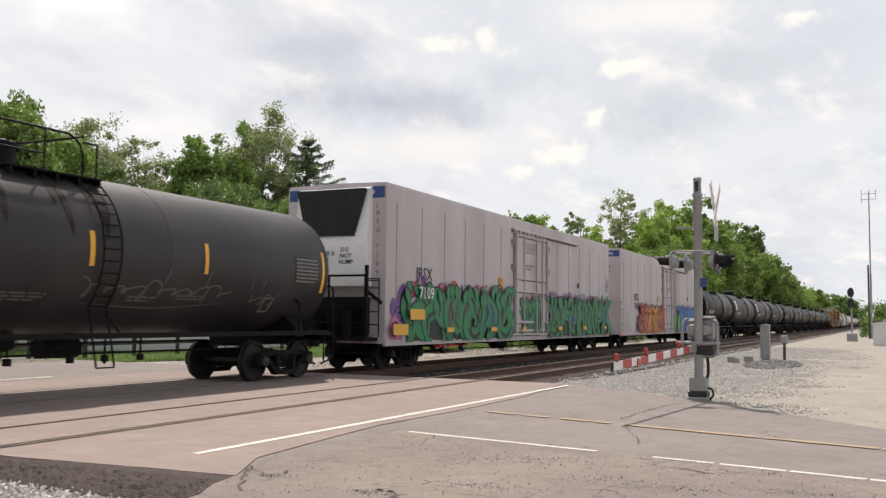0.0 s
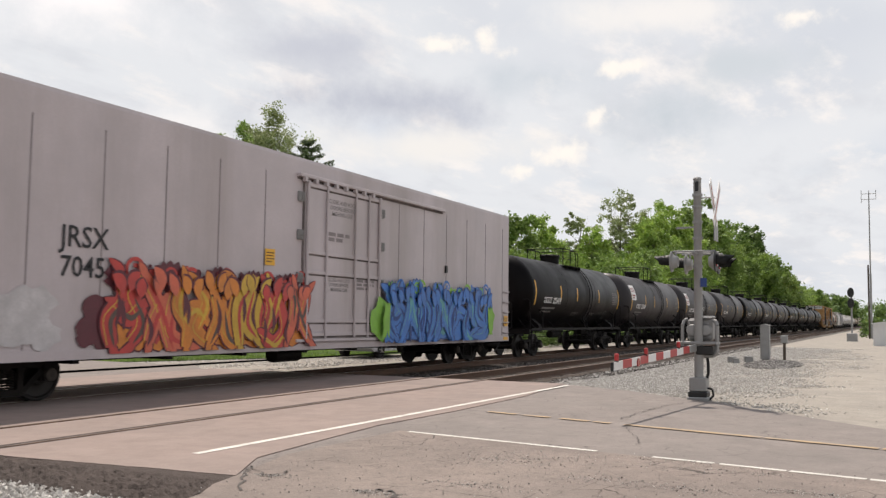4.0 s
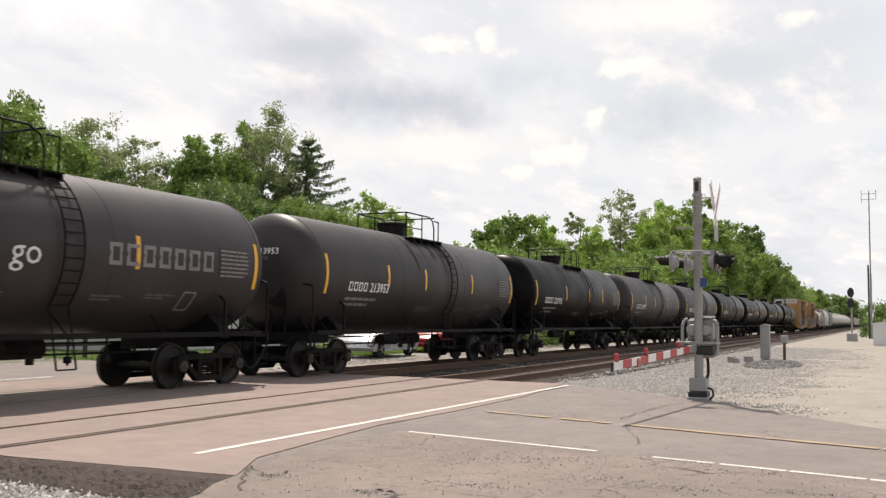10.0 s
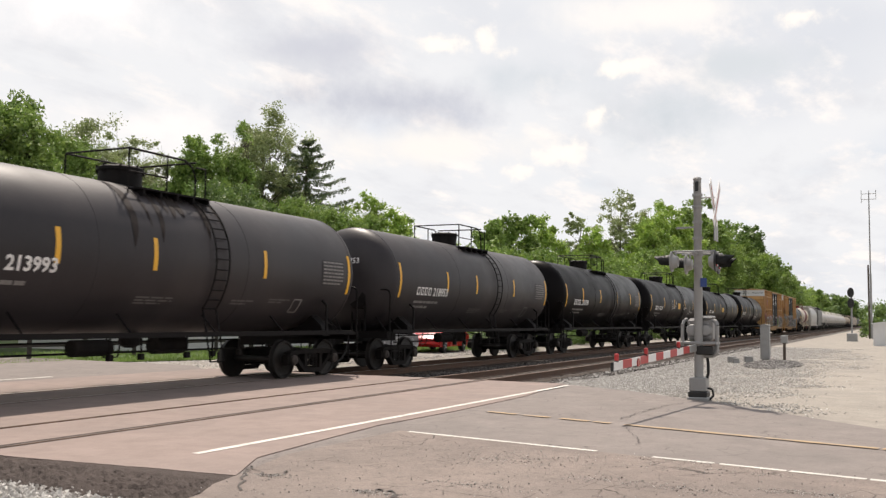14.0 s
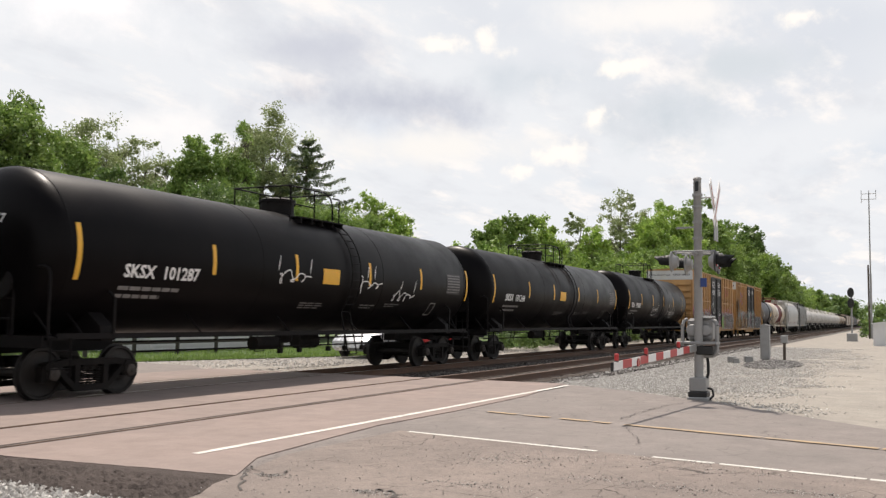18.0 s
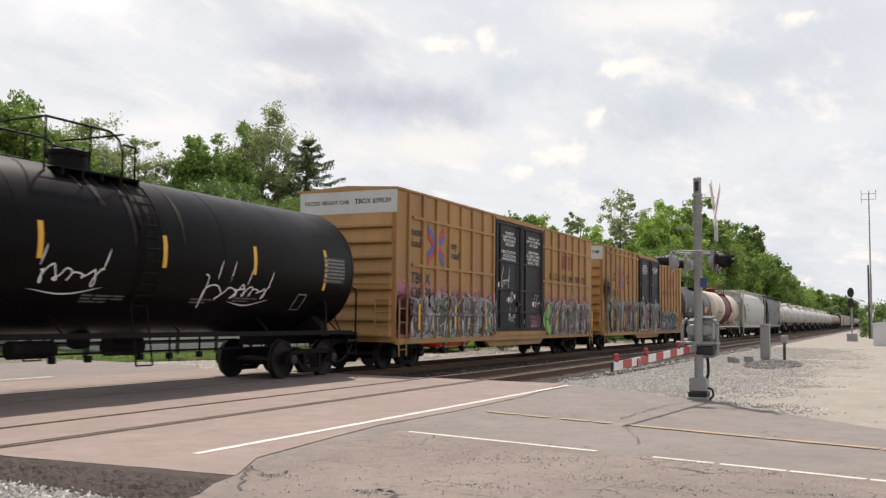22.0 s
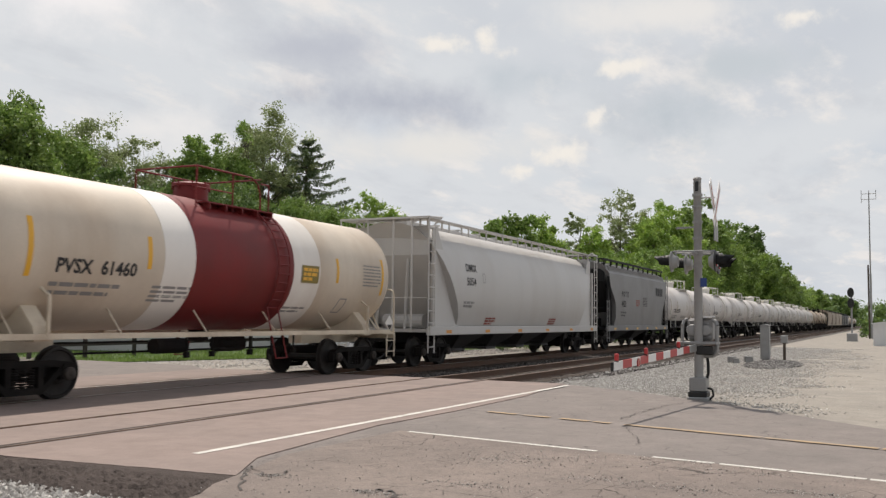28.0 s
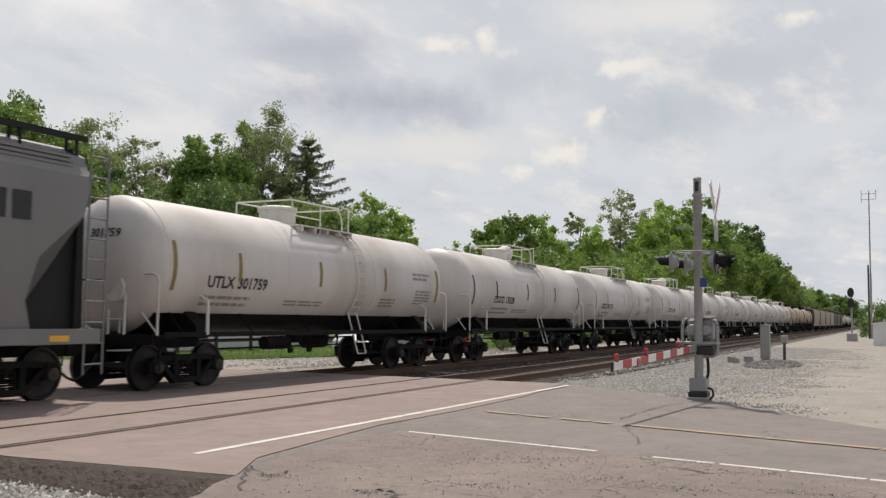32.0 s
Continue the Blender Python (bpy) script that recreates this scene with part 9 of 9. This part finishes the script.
def parked_car(x, y, turn, paint, label, sedan=True):
    c = thing("car", label, "car", pose(x, y, -0.085, 0, 0, turn))
    prof = [(-2.25, 0.42), (-2.28, 0.62), (-2.2, 0.88), (-1.55, 0.98), (-0.95, 1.38), (-0.2, 1.46), (0.55, 1.40), (1.15, 1.0), (2.0, 0.84), (2.27, 0.66), (2.28, 0.40), (2.0, 0.26), (-2.0, 0.26)]
    bm = bmesh.new()
    rings = []
    for yy, sc in ((-0.86, 0.0), (-0.78, 1.0), (0.78, 1.0), (0.86, 0.0)):
        rings.append([bm.verts.new((a * (0.985 if sc == 0 else 1), yy if b < 1.02 else yy * (0.80 if sc else 0.78), b if sc else 0.30 + (b - 0.30) * 0.94)) for a, b in prof])
    n = len(prof)
    for a, b in zip(rings, rings[1:]):
        for k in range(n):
            bm.faces.new((a[k], a[(k + 1) % n], b[(k + 1) % n], b[k]))
    bm.faces.new(rings[0][::-1])
    bm.faces.new(rings[-1])
    body = part("body", finish(bm), paint, c, smooth=35)
    for s in (-1, 1):
        for q in ([(-1.35, 1.02), (-0.92, 1.32), (-0.30, 1.39), (-0.30, 1.02)], [(-0.22, 1.02), (-0.22, 1.39), (0.5, 1.33), (0.98, 1.02)]):
            bm = bmesh.new()
            vs = [bm.verts.new((a, s * (0.705 - (b - 1.02) * 0.02), b)) for a, b in q]
            bm.faces.new(vs)
            bmesh.ops.solidify(bm, geom=bm.faces[:], thickness=0.02)
            part("side_window", bm, M_GLASS, body)
        bm = bmesh.new()
        box(bm, -2.27, -2.05, *sorted((s * 0.45, s * 0.80)), 0.70, 0.84, 0.02)
        part("tail_light", bm, M_RED_LENS, body)
        for xx in (-1.38, 1.38):
            bm = bmesh.new()
            lathe(bm, [(s * 0.66, 0.20), (s * 0.66, 0.31), (s * 0.69, 0.33), (s * 0.84, 0.33), (s * 0.875, 0.30), (s * 0.875, 0.22)], 24, "y", (xx, 0, 0.33))
            w_ = part("wheel", finish(bm), M_RUBBER, c, "black tyre")
            bm = bmesh.new()
            lathe(bm, [(s * 0.80, 0.21), (s * 0.87, 0.215), (s * 0.86, 0.17), (s * 0.84, 0.02)], 20, "y", (xx, 0, 0.33))
            for k in range(5):
                a = k * math.tau / 5
                rod(bm, (xx, s * 0.87, 0.33), (xx + 0.19 * math.cos(a), s * 0.875, 0.33 + 0.19 * math.sin(a)), 0.025, 5)
            part("rim", finish(bm), M_ALLOY, w_)
    bm = bmesh.new()
    vs = [bm.verts.new(p) for p in ((-1.53, -0.62, 1.0), (-1.53, 0.62, 1.0), (-0.97, 0.58, 1.37), (-0.97, -0.58, 1.37))]
    bm.faces.new(vs)
    bmesh.ops.solidify(bm, geom=bm.faces[:], thickness=0.02)
    part("rear_window", bm, M_GLASS, body)
    return c


parked_car(33.2, 18.95, 183, M_SILVER, "silver parked saloon car")
parked_car(40.0, 19.5, 186, M_CAR_RED, "red parked saloon car")

# ---- the train rolls by ----
def motions():
    times = [0.5 * k for k in range(65)]
    for car, s in CARS:
        walk(car, [(t, pose(s - travelled(t), YC, 0)) for t in times])
    # every wheelset turns at the same pace: key a leading and a trailing one, the rest share their turn
    shared = {}
    for w, k in WHEELSETS:
        if k not in shared:
            walk(w, [(n / FPS, pose(k * 0.889, 0, WR, 0, -math.degrees(travelled(n / FPS) / WR), 0)) for n in range(32 * FPS + 1)])
            shared[k] = w
        else:
            w.rotation_mode = "QUATERNION"
            ad, src = w.animation_data_create(), shared[k].animation_data
            ad.action = src.action
            ad.action_slot = src.action_slot


motions()
